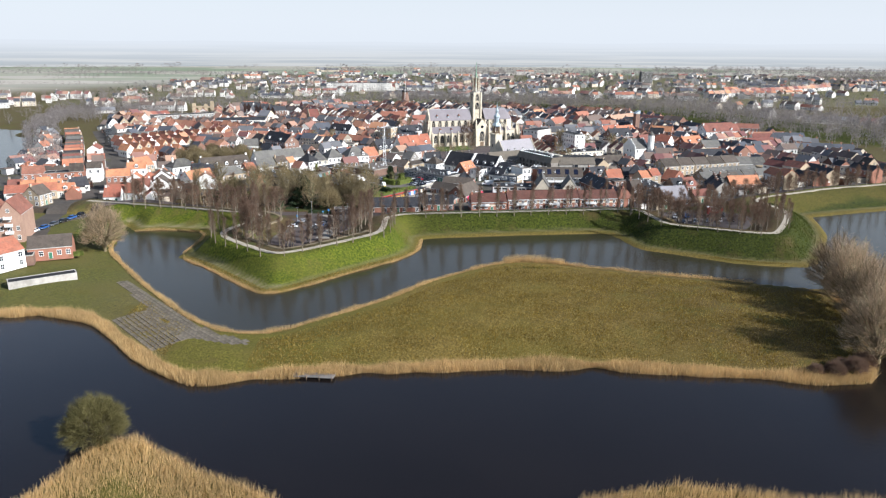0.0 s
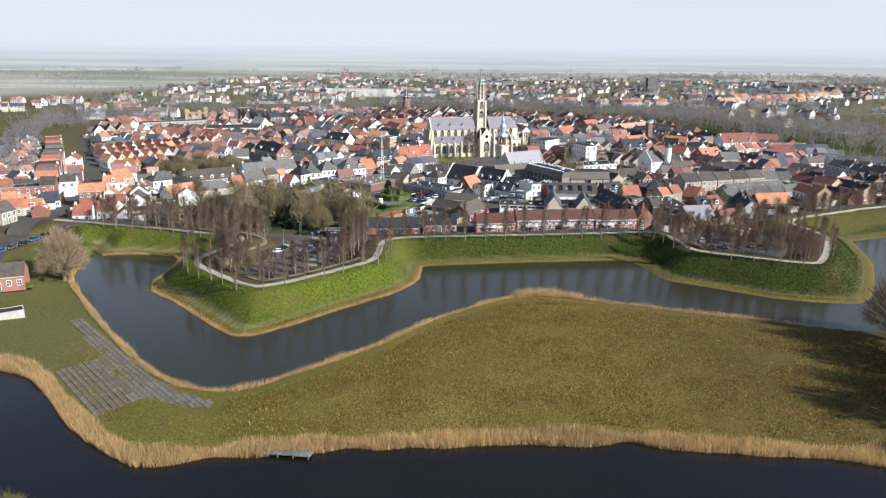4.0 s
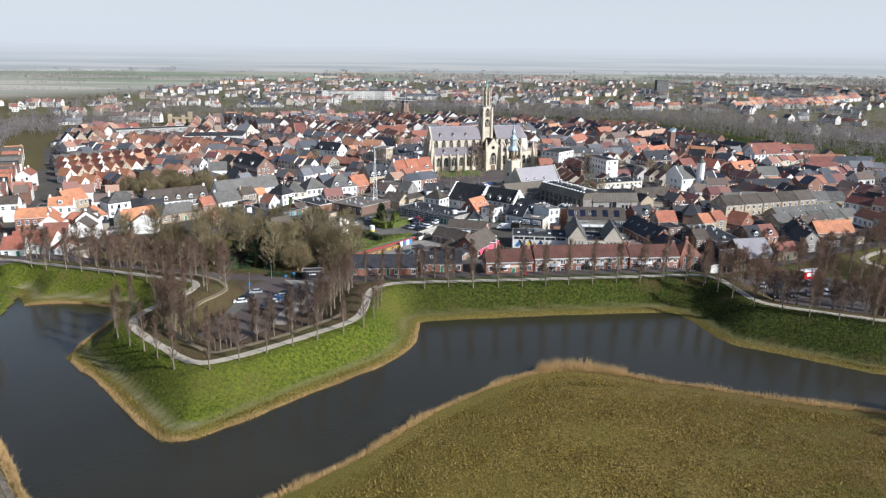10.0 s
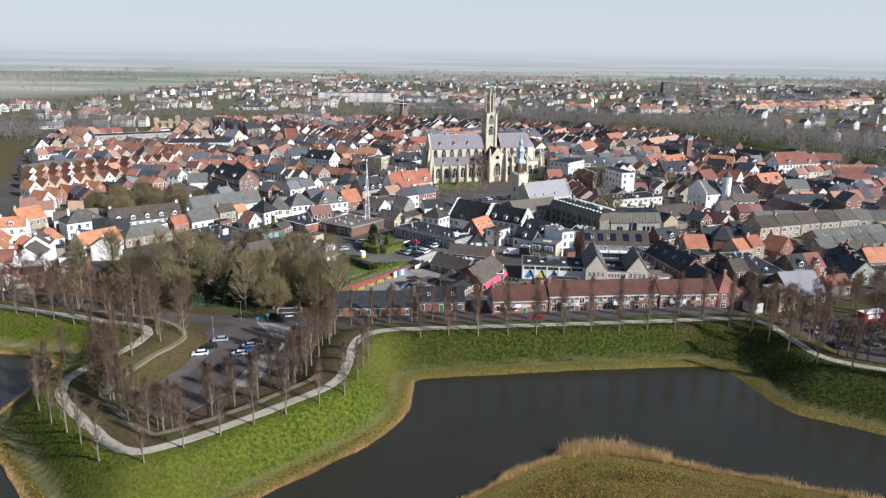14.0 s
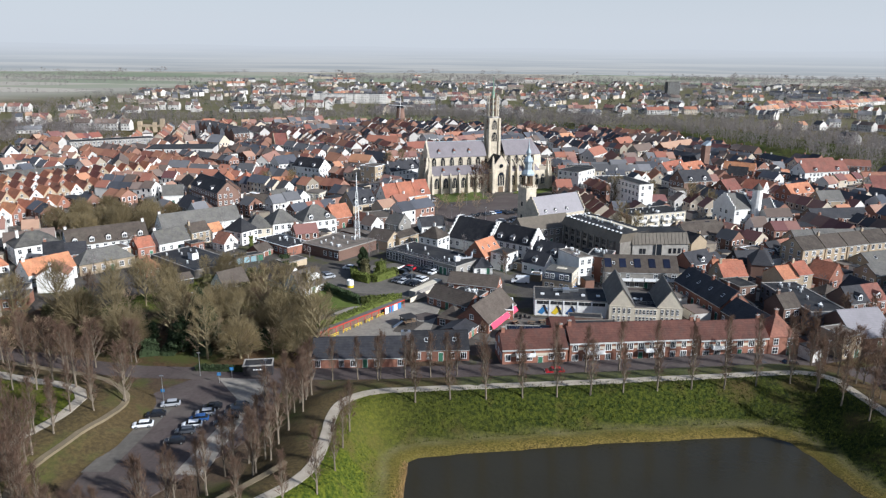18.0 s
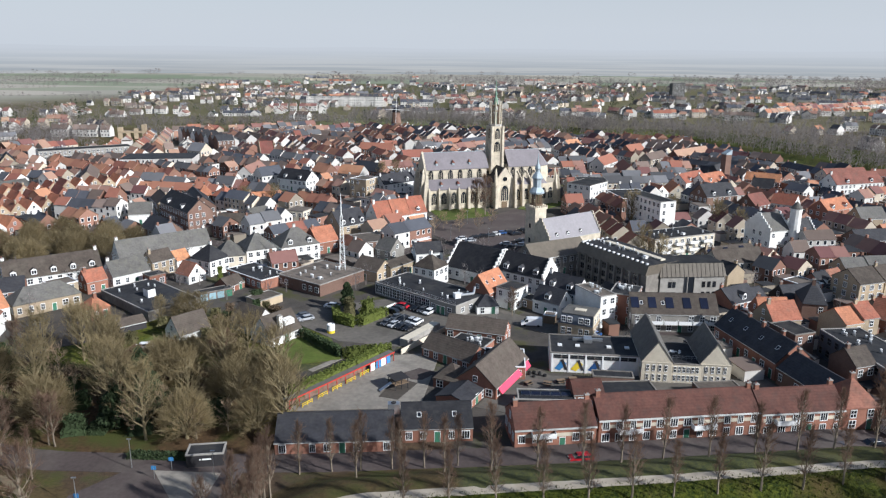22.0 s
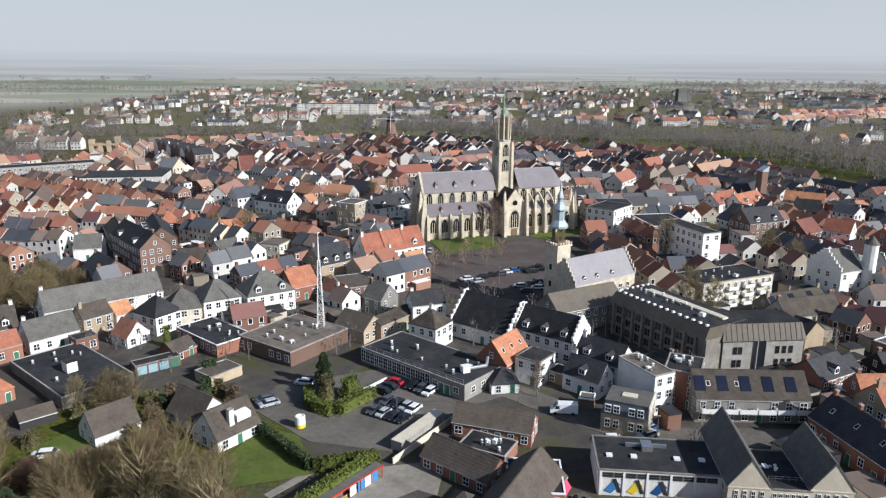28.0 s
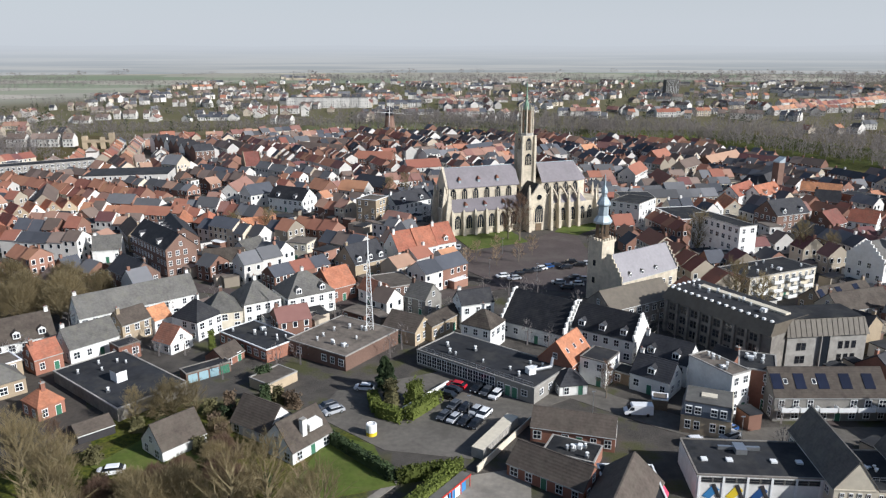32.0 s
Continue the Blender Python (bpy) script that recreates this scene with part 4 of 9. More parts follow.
house(-40.4, 418.5, 16, 6, 25, 5.0, 5.0, "plaster_white", "bitumen", "flat", windows=0, label="low white extension with flat roof", category="extension")
house(-58, 416, 9, 9, 20, 7.6, 12.0, "plaster_cream", "tile_grey", "hip")
house(-46, 401, 18, 10, -43, 5.8, 5.8, "brick_red", "bitumen", "flat", label="low red brick hall with flat roof", category="hall", windows=1)
house(-26, 398.5, 18, 19, -38, 6.2, 6.2, "brick_brown", "gravel_roof", "flat", label="brown brick hall with a flat gravel roof", category="hall", windows=1)
house(-11.5, 466, 7.5, 9.5, 31, 9.2, 14.6, "plaster_white", "tile_orange", chimneys=1, group="orange-roofed houses on the square")
house(-5, 469.5, 7.5, 9.5, 31, 9.2, 14.8, "plaster_white", "tile_orange", chimneys=1, group="orange-roofed houses on the square")
house(1.5, 473.5, 7.5, 9.5, 31, 9.4, 15.2, "plaster_white", "tile_orange", chimneys=1, dormers=1, group="orange-roofed houses on the square")
house(-24, 456, 12.5, 10.5, 40, 8.6, 13.6, "brick_beige", "tile_dark", dormers=3)
house(-31, 437, 8.5, 10, 38, 7, 11.4, "brick_red", "tile_orange")
house(-14, 436, 10, 13, 22, 7.6, 7.6, "brick_brown", "gravel_roof", "flat")
house(-19, 431, 9.5, 5, -50, 6.4, 9.0, "plaster_white", "tile_red", chimneys=0)
house(-10.5, 404.5, 9.5, 8, -36, 6.2, 9.0, "brick_beige", "tile_brown", label="beige brick workshop with brown roof", category="workshop", chimneys=0)
house(-2, 409, 16, 6, 50, 6.6, 8.0, "brick_beige", "tile_brown", label="long beige brick workshop", category="workshop", chimneys=0, windows=1)
house(-6, 422.5, 7, 7, -41, 7.5, 11.0, "brick_grey", "tile_grey")
house(6.5, 412.5, 9, 6, 17, 9.2, 12, "plaster_white", "tile_dark")
house(7.5, 399.5, 8.0, 7.5, -36, 8.2, 11.6, "plaster_white", "tile_brown", "hip", chimneys=1)
house(23.3, 404, 17, 13, -40, 6.6, 13.0, "plaster_white", "tile_dark", label="white hall with a large black roof and stepped gables", category="hall", steps_gable=True, chimneys=0)
house(36.5, 393.5, 15.5, 9, -40, 8.2, 13.0, "plaster_white", "tile_dark", label="white house with black roof and stepped gable", steps_gable=True, dormers=3, chimneys=0)
office = house(7.0, 382.7, 31, 13.5, -43, 6.2, 6.2, "brick_grey", "bitumen", "flat", label="low offices with a flat black roof and tall white windows", category="office", windows=0)
TALL = window_mesh("paint_white", 1.25, 2.5, (1, 2))
for i in range(15):
    part("window", TALL, office, "tall white window", pose(-14.6 + i * 1.42, -6.79, 1.85))
for x in (9.2, 10.9):
    part("door", DOOR, office, at=pose(x, -6.78, 0) @ Matrix.Diagonal((1.2, 1, 1.1, 1)))
for x in (7.4, 13.2):
    part("window", WIN["white"], office, at=pose(x, -6.79, 1.9) @ Matrix.Diagonal((1.3, 1, 1.2, 1)))
for i in range(3):
    part("window", WIN["white"], office, at=pose(15.53, -4 + i * 3.4, 1.9, 0, 0, 90) @ Matrix.Diagonal((1.2, 1, 1.2, 1)))
house(23.5, 382, 10, 8.0, 50, 7.0, 11.4, "brick_red", "tile_orange", skylights=3, chimneys=0)
house(22.3, 373.6, 6, 6, 6, 5.0, 7.4, "plaster_white", "tile_dark", "hip", label="small hexagonal pavilion with black roof", category="pavilion", chimneys=0)
house(30, 378, 6, 7, -40, 8.4, 8.4, "plaster_white", "bitumen", "flat")
house(47.5, 412, 22, 9.5, 27, 8.8, 12.6, "concrete_aged_shade", "bronze_sheet", label="council wing of concrete with a ribbed brown metal roof", category="office", chimneys=0, keep=1.0)
house(94, 431, 26, 12, 21, 10.6, 10.6, "plaster_cream", "bitumen", "flat", label="cream flats with balconies and flat roofs", category="flats", win="wide")
house(107.8, 418, 20, 7.6, 19, 6.2, 9.4, "brick_beige", "tile_brown", solar=3, chimneys=2)
house(69.4, 361.5, 22, 9.5, -4, 7.6, 11.6, "brick_grey", "tile_brown", label="terrace with dark solar panels and balconies", category="terrace", solar=5, skylights=4, chimneys=0)
house(50.6, 366, 5, 11, 24, 11.2, 11.2, "plaster_white", "gravel_roof", "flat", label="tall white cube house with flat roof", windows=1)
house(40.5, 372.5, 8.5, 6.6, -43, 6.4, 9.6, "plaster_white", "tile_dark", label="small white house with a black roof", dormers=1)
house(45.5, 379, 11, 7.5, -43, 7.6, 11.2, "plaster_white", "tile_dark", label="white house with a black roof and dormers", dormers=2)
house(36.2, 376.4, 6.5, 4.6, -43, 5.2, 5.2, "wood", "bitumen", "flat", label="brown timber lean-to with a flat roof", category="annexe", windows=1)
flats = thing("flats", "small beige flats with a black mansard storey", "flats", pose(44.5, 356.5, TOWN, 0, 0, -26))
TAKEN.append((44.5, 356.5, 9, 8, radians(-26)))
s = Solid()
s.box(-4.4, -4.0, -0.5, 4.4, 4.0, 3.7, "brick_beige", bottom=False)
s.box(4.25, -4.0, 3.7, 4.45, 4.0, 6.3, "plaster_cream")
part("wall", s, flats)
s = Solid()
s.hull([(-4.5, -4.1, 3.7), (4.25, -4.1, 3.7), (4.25, 4.1, 3.7), (-4.5, 4.1, 3.7)], [(-3.8, -3.3, 6.1), (4.25, -3.3, 6.1), (4.25, 3.3, 6.1), (-3.8, 3.3, 6.1)], "zinc_blue")
s.box(-3.9, -3.4, 6.1, 4.25, 3.4, 6.3, "concrete_dark")
part("mansard", s, flats, "dark zinc mansard with a flat top")
s = Solid()
s.box(-1.2, -0.9, 6.3, 1.6, 0.9, 6.5, "plaster_cream")
part("rooflight", s, flats, "pale rooflight")
for x in (-3.1, -1.5, 1.3, 2.9):
    part("window", WIN["white"], flats, at=pose(x, -4.03, 1.9) @ Matrix.Diagonal((0.9, 1, 1.5, 1)))
    part("dormer_window", WIN["white"], flats, "glazed dormer", pose(x, -4.0, 4.95) @ Matrix.Diagonal((1.0, 4, 1.3, 1)))
for y in (-2.2, 0.2, 2.4):
    for z in (1.9, 4.7):
        part("window", WIN["white"], flats, at=pose(4.48, y, z, 0, 0, 90) @ Matrix.Diagonal((0.7, 1, 1.2, 1)))
house(59, 367, 7, 9, -26, 10.8, 10.8, "brick_red", "bitumen", "flat")
hall_s = house(43.5, 338, 19.5, 11, -8, 7.2, 7.2, "plaster_white", "bitumen", "flat", label="white sports hall with painted figures on its wall", category="sports hall", windows=0)
for i in range(10):
    part("window", WIN["bare"], hall_s, at=pose(-8.2 + i * 1.82, -5.53, 3.75) @ Matrix.Diagonal((1.5, 1, 0.75, 1)))
for i, (x, m) in enumerate(((-7.4, "paint_blue"), (-3.8, "paint_yellow"), (0.0, "car_blue"))):
    s = Solid()
    s.hull([(-0.9, -0.02, -0.6), (-0.1, -0.02, -0.9), (0.9, -0.02, 0.2), (0.2, -0.02, 0.9)], [(-0.8, -0.05, -0.5), (-0.1, -0.05, -0.8), (0.8, -0.05, 0.2), (0.2, -0.05, 0.8)], m)
    part("painted_shape", s, hall_s, "plain bright painted shape", pose(x, -5.52, 1.7) @ Matrix.Diagonal((1.5, 1, 1.5, 1)))
    s = Solid()
    s.hull([(-0.5, -0.05, 0.8), (-0.1, -0.05, 0.9), (0.6, -0.05, -0.8), (0.2, -0.05, -0.8)], [(-0.5, -0.08, 0.7), (-0.1, -0.08, 0.8), (0.5, -0.08, -0.7), (0.2, -0.08, -0.7)], "timber_dark")
    part("painted_shape", s, hall_s, "plain dark painted shape", pose(x + 0.7, -5.52, 1.8) @ Matrix.Diagonal((1.5, 1, 1.5, 1)))
for i in range(6):
    s = Solid()
    s.box(-0.18, -0.12, -0.1, 0.18, 0, 4.4, "paint_white")
    part("pilaster", s, hall_s, at=pose(-9.3 + i * 3.7, -5.5, 0))
s = Solid()
s.box(-3.4, 0.2, 0, 3.4, 0.7, 0.6, "steel")
s.box(-0.9, -1.2, 0, 0.9, 1.2, 0.9, "steel")
part("air_duct", s, hall_s, "silver roof duct", pose(-1, 2, 4.6))
for x in (-7.5, -3.5, 3.5, 7.5):
    s = Solid()
    s.box(-0.5, -0.5, 0, 0.5, 0.5, 0.3, "paint_white")
    part("rooflight", s, hall_s, at=pose(x, -1.0, 4.55))
house(23, 335, 9, 10, -6, 5.6, 5.6, "brick_red", "bitumen", "flat", label="low red brick annexe with flat roof", category="annexe")
house(12.1, 341, 14, 7.0, -41, 5.0, 7.6, "brick_red", "tile_brown", label="brick school wing with a brown roof", category="school", chimneys=0, win="white", keep=1)
house(18.6, 354, 15, 6.5, -20, 5.6, 8.0, "brick_red", "tile_brown", label="long brick school wing with a brown roof", category="school", chimneys=0)
house(16.5, 346.5, 9, 6, -30, 5.0, 5.0, "brick_red", "bitumen", "flat", label="flat-roofed school corridor with patched bitumen", category="school", windows=0)
house(11, 328, 6, 6.4, -27, 4.8, 7.4, "brick_red", "tile_brown", "hip", label="small brick school pavilion with a brown hipped roof", category="pavilion", chimneys=0)
house(12.5, 320.5, 9, 7, 60, 4.6, 5.6, "brick_red", "tile_dark", label="low school lean-to with a dark roof", category="school", chimneys=0, windows=1)
house(128.7, 434, 9, 12, 20, 12, 17.2, "plaster_white", "tile_grey", label="white stepped-gable mansion with grey roof", category="mansion", steps_gable=True, chimneys=0, name="mansion")
house(142, 438, 9, 9, 20, 9, 14, "plaster_white", "tile_dark", label="white stepped-gable mansion wing", category="mansion", steps_gable=True, chimneys=0, name="mansion")
for tx, ty, tw, te in ((28, 305.5, 15, 6.8), (51.5, 308, 31, 7.6), (75.2, 309.5, 16.5, 7.4)):
    terrace = house(tx, ty, tw, 8.5, 5, te, te + 2.9, "brick_red", "tile_rust", label="red brick terrace with balconies under the rampart", category="terrace", group="terrace along the rampart", win="wide", chimneys=2, keep=1.0)
    s = Solid()
    s.box(-tw / 2 + 0.4, -4.275, te - TOWN - 1.75, tw / 2 - 0.4, -4.25, te - TOWN - 1.05, "plaster_cream")
    part("window_band", s, terrace, "white boarded band between the upper windows")
    s = Solid()
    s.box(-tw / 2 - 0.1, -4.62, te - TOWN - 0.32, tw / 2 + 0.1, -4.5, te - TOWN - 0.18, "gutter")
    part("gutter", s, terrace, "pale gutter")
house(87.5, 311, 7, 8, 5, 7.2, 11.4, "brick_red", "tile_red", "hip", category="house", chimneys=1)
house(110.5, 316.5, 11.8, 14, 10, 6.0, 10.6, "brick_brown", "slate_light", label="brick barn with a pale weathered roof", category="barn", chimneys=0, windows=1)
house(104.5, 331, 24, 10, -86, 9.0, 9.0, "zinc_blue", "bitumen", "flat", label="blue-grey modern flats with roof terraces", category="flats", win="bare")
for i in range(7):
    house(138.5 + i * 8.13, 398 + i * 0.71, 8.1, 9.5, 5, 7.4 + 0.3 * (i % 2), 10.8 + 0.3 * (i % 2), "brick_beige", "tile_grey", label="beige terrace house with a grey roof", group="grey terrace", win="wide", chimneys=0)
for i in range(4):
    house(149.5 + i * 8.2, 374.5 + i * 2.8, 8.6, 8.5, 19, 6.4, 9.2, "brick_beige", "tile_grey", label="low beige terrace house with a grey roof", group="low grey terrace", skylights=1, chimneys=0)
house(110, 375, 12, 8, 9, 6.2, 9.6, "timber_dark", "tile_dark", label="dark green timbered house with black roof", skylights=1)
for i in range(4):
    house(139.7 - i * 1.7 + 3, 346 - i * 5.2, 5.3, 10, -72 + 0, 6.8, 10.2, "brick_grey", "tile_dark", label="black-roofed terrace house with grey walls", group="black terrace")
house(155, 346, 16, 8, 9, 6.6, 10.2, "brick_brown", "tile_orange", label="brown brick house with a long orange roof", chimneys=2)
house(173, 437, 25, 9, 7, 7.4, 10.6, "brick_brown", "tile_dark", label="long dark hall with a black roof", category="hall", chimneys=0)
house(228, 559, 26, 10, 13, 10.6, 14.0, "plaster_cream", "tile_red", label="long cream flats with a red roof", category="flats", win="wide", chimneys=0)
house(251, 557, 16, 9, -18, 10.6, 13.6, "brick_red", "tile_red", label="brick flats with a red roof", category="flats", win="wide", chimneys=0)
house(256, 536, 27, 7, 1, 7.6, 9.8, "brick_beige", "tile_red", label="beige terrace with a low red roof", category="terrace", windows=1)
house(233, 500, 24, 7, 10, 7.6, 9.8, "brick_beige", "tile_red", label="beige terrace with a low red roof", category="terrace", windows=1)
house(96, 362, 8, 7.5, -1, 6.8, 10.2, "brick_red", "tile_orange")
for i in range(4):
    house(82.4 + i * 1.05, 349.5 - i * 5.8, 6.0, 9.4, -80, 6.8, 10.8, "brick_red", "tile_dark", label="dark-roofed brick terrace house with skylight", group="dark terrace", skylights=1)
house(86.6, 320.5, 15, 8, -79, 6.4, 9.6, "brick_brown", "tile_dark", label="dark-roofed brown brick house behind the terrace")
# the streets of gabled houses in the west
def gable_row(x0, y0, x1, y1, n, roofs, wall="brick_beige", eave=7.0, ridge=10.4, deep=10.0, words="gabled terrace house with orange roof", group="gabled street", windows=2):
    ang, ln = math.degrees(math.atan2(y1 - y0, x1 - x0)), math.hypot(x1 - x0, y1 - y0) / n
    for i in range(n):
        t = (i + 0.5) / n
        roof, k = roofs[i % len(roofs)], (i * 37 % 11) / 11
        house(x0 + (x1 - x0) * t, y0 + (y1 - y0) * t, deep, ln * 0.98, ang + 90, eave + 0.6 * k, ridge + 0.6 * k, wall if i % 3 else "plaster_white", roof, label=f"{WALL_WORD[wall if i % 3 else 'plaster_white']} {words}", group=group, windows=windows, chimneys=1 if i % 2 else 0, door=False)


gable_row(-206, 500, -146, 556, 13, ("tile_orange", "tile_orange", "tile_red"))
gable_row(-196, 480, -158, 520, 9, ("tile_red", "tile_orange"), "brick_red")
gable_row(-184, 458, -150, 500, 9, ("tile_orange", "tile_red"))
gable_row(-166, 432, -150, 460, 5, ("tile_orange",), "brick_red")
gable_row(-251, 601, -230, 613, 3, ("tile_dark",), "brick_beige", 8.5, 13.0, 12, "gabled house with black roof")
gable_row(-227, 491, -254, 546, 7, ("tile_grey", "tile_brown", "tile_orange", "tile_red"), "brick_beige", 7.6, 11.0, 10, "gabled street house")
gable_row(-176, 757, -128, 690, 9, ("tile_dark",), "brick_brown", 11.0, 14.5, 12, "tall gabled house with black roof", windows=1)
gable_row(-184, 392, -224, 484, 12, ("tile_orange", "tile_grey", "tile_red", "tile_brown", "tile_dark", "tile_orange", "tile_red"), "brick_red", 7.4, 10.8, 10, "gabled street house")
house(-203.5, 532, 42, 9, 56, 6.0, 9.0, "brick_grey", "tile_grey", label="long low building with a grey roof", category="building", chimneys=0)
house(-201, 638, 52, 13, 32, 13.0, 13.0, "brick_grey", "bitumen", "flat", label="modern grey brick flats with long balconies", category="flats", win="wide", keep=1.0)
house(-128, 366, 8, 9, 40, 7.4, 11.2, "plaster_white", "tile_orange", label="white corner house with a hipped orange roof", kind="hip")
house(-131, 356, 8, 9, 20, 6.8, 10.6, "plaster_white", "tile_orange", label="white corner house with an orange turret roof", kind="hip")
house(-111, 365, 14, 9, 50, 6.4, 10.0, "plaster_white", "tile_orange", label="white house with a long orange roof")
house(-99, 377, 17, 8, 42, 6.2, 9.6, "brick_beige", "tile_grey", label="low cream school with a grey hipped roof", kind="hip", chimneys=0)
house(-93, 651, 9, 14, 20, 9.0, 16.0, "brick_beige", "tile_red", label="old brick hall with a tall pale gable", category="hall", steps_gable=True, chimneys=0)
house(-90, 492, 26, 10, -65, 9.5, 13.5, "brick_brown", "tile_dark", label="tall dark brick block with black roof and dormers", category="flats", dormers=5)
house(-65, 507, 14, 9, 20, 7, 10.6, "brick_beige", "tile_orange")
house(-11.3, 305.8, 21, 11, 2, 5.0, 7.8, "brick_red", "tile_dark", label="low brick row with black roof behind the rampart trees", category="row", win="wide", chimneys=0)
house(7, 308.6, 13, 9.5, 2, 5.4, 8.2, "brick_red", "tile_dark", label="low brick row with black roof and skylights", category="row", win="wide", skylights=2, chimneys=0)
for i in range(3):
    house(-161.5 + i * 8.2, 259 + i * 1.2, 15, 7.8, -78, 12.6, 17.4, "brick_pink", "tile_red", label="pinkish brick gabled flats with balconies", category="flats", group="gabled flats by the lake", win="wide", chimneys=0, keep=0.7)
house(-122, 238, 13, 9, 20, 6.4, 9.4, "brick_red", "tile_brown", label="red brick house with brown roof beside the moat", chimneys=0)
house(-132, 224, 12, 10, 60, 8, 11.5, "plaster_white", "tile_orange", label="white house with balconies and orange roof")
house(-126, 388, 14, 10, 42, 8.6, 12.2, "plaster_white", "tile_grey", "hip", label="white hotel with a grey hipped roof", category="hotel")


# ---- the church ----
CH = pose(5, 513.5, TOWN, 0, 0, 17)
church = thing("church", "pale sandstone gothic basilica with slate roofs and crowned tower", "church", CH)


def arch_mesh(name, w, h, m="stone_church", pane="glass", lights=3):
    """A pointed window: frame, pane and tracery, its foot at the origin, looking to -y."""
    s = Solid()
    def outline(ww, hh, n=6):
        spring = hh - ww * 0.9
        left = [(-ww / 2, spring)]
        for i in range(1, n):
            a = i / n
            left.append((-ww / 2 + ww / 2 * (1 - math.cos(a * math.pi / 2)) ** 0.9, spring + ww * 0.9 * math.sin(a * math.pi / 2)))
        return [(-ww / 2, 0)] + left + [(0, hh)] + [(-x, z) for x, z in left[::-1]] + [(ww / 2, 0)]
    inner, outer = outline(w, h), outline(w + 0.6, h + 0.4)
    s.face([(x, -0.03, z) for x, z in inner], pane)
    for (ax, az), (bx, bz), (cx, cz), (dx, dz) in zip(inner, inner[1:], outer[1:], outer):
        s.face([(ax, -0.03, az), (bx, -0.03, bz), (cx, -0.18, cz), (dx, -0.18, dz)], m)
        s.face([(dx, -0.18, dz), (cx, -0.18, cz), (cx, 0, cz), (dx, 0, dz)], m)
    for i in range(1, lights):
        x = -w / 2 + w * i / lights
        s.box(x - 0.07, -0.12, 0, x + 0.07, -0.02, h * 0.78, m)
    s.box(-w / 2 - 0.3, -0.3, -0.25, w / 2 + 0.3, 0, 0, m)
    return s.mesh(name)


ARCH_BIG, ARCH_TOP, ARCH_DARK = arch_mesh("arched_window", 2.5, 5.2), arch_mesh("arched_window", 2.2, 4.4), arch_mesh("arched_window", 2.6, 6.0, lights=4)


def buttress_mesh(h, depth, pinnacle=2.2):
    s = Solid()
    s.hull([(-0.55, -depth, 0), (0.55, -depth, 0), (0.55, 0, 0), (-0.55, 0, 0)], [(-0.5, -depth * 0.85, h * 0.55), (0.5, -depth * 0.85, h * 0.55), (0.5, 0, h * 0.55), (-0.5, 0, h * 0.55)], "stone_church", cap=False)
    s.hull([(-0.5, -depth * 0.85, h * 0.55), (0.5, -depth * 0.85, h * 0.55), (0.5, 0, h * 0.55), (-0.5, 0, h * 0.55)], [(-0.45, -depth * 0.55, h), (0.45, -depth * 0.55, h), (0.45, 0, h), (-0.45, 0, h)], "stone_church")
    if pinnacle:
        s.box(-0.4, -depth * 0.5, h, 0.4, -depth * 0.5 + 0.8, h + pinnacle * 0.4, "stone_church")
        s.hull([(-0.42, -depth * 0.5 - 0.02, h + pinnacle * 0.4), (0.42, -depth * 0.5 - 0.02, h + pinnacle * 0.4), (0.42, -depth * 0.5 + 0.82, h + pinnacle * 0.4), (-0.42, -depth * 0.5 + 0.82, h + pinnacle * 0.4)], [(-0.04, -depth * 0.5 + 0.36, h + pinnacle), (0.04, -depth * 0.5 + 0.36, h + pinnacle), (0.04, -depth * 0.5 + 0.44, h + pinnacle), (-0.04, -depth * 0.5 + 0.44, h + pinnacle)], "stone_church")
    return s.mesh("buttress")


def block(name, x0, y0, z0, x1, y1, z1, m="stone_church", label=""):
    s = Solid()
    s.box(x0, y0, z0, x1, y1, z1, m)
    return part(name, s, church, label)


def ridge_roof(x0, x1, half, e, r, m="slate", cy=0.0):
    s = Solid()
    ov = 0.35
    for sg in (-1, 1):
        a = [(x0, cy + sg * (half + ov), e - 0.3), (x1, cy + sg * (half + ov), e - 0.3), (x1, cy, r), (x0, cy, r)]
        s.hull(a, [(x, y, z + 0.25) for x, y, z in a], m)
    s.box(x0, cy - 0.15, r + 0.2, x1, cy + 0.15, r + 0.4, "lead")
    return part("roof", s, church, "grey-violet slate roof")


NAVE_E, NAVE_R, AISLE_T, AISLE_E = 17.6, 24.4, 13.0, 9.2
block("nave_wall", 0.3, -5.2, 0, 30, 5.2, NAVE_E)
s = Solid()
for x in (0.0, 0.9):
    s.face([(x, -5.2, NAVE_E), (x, 5.2, NAVE_E), (x, 0, NAVE_R + 0.8)], "stone_church")
s.face([(0, -5.2, NAVE_E), (0.9, -5.2, NAVE_E), (0.9, 0, NAVE_R + 0.8), (0, 0, NAVE_R + 0.8)], "stone_church")
s.face([(0, 5.2, NAVE_E), (0, 0, NAVE_R + 0.8), (0.9, 0, NAVE_R + 0.8), (0.9, 5.2, NAVE_E)], "stone_church")
part("gable", s, church)
ridge_roof(0.9, 31, 5.2, NAVE_E, NAVE_R)
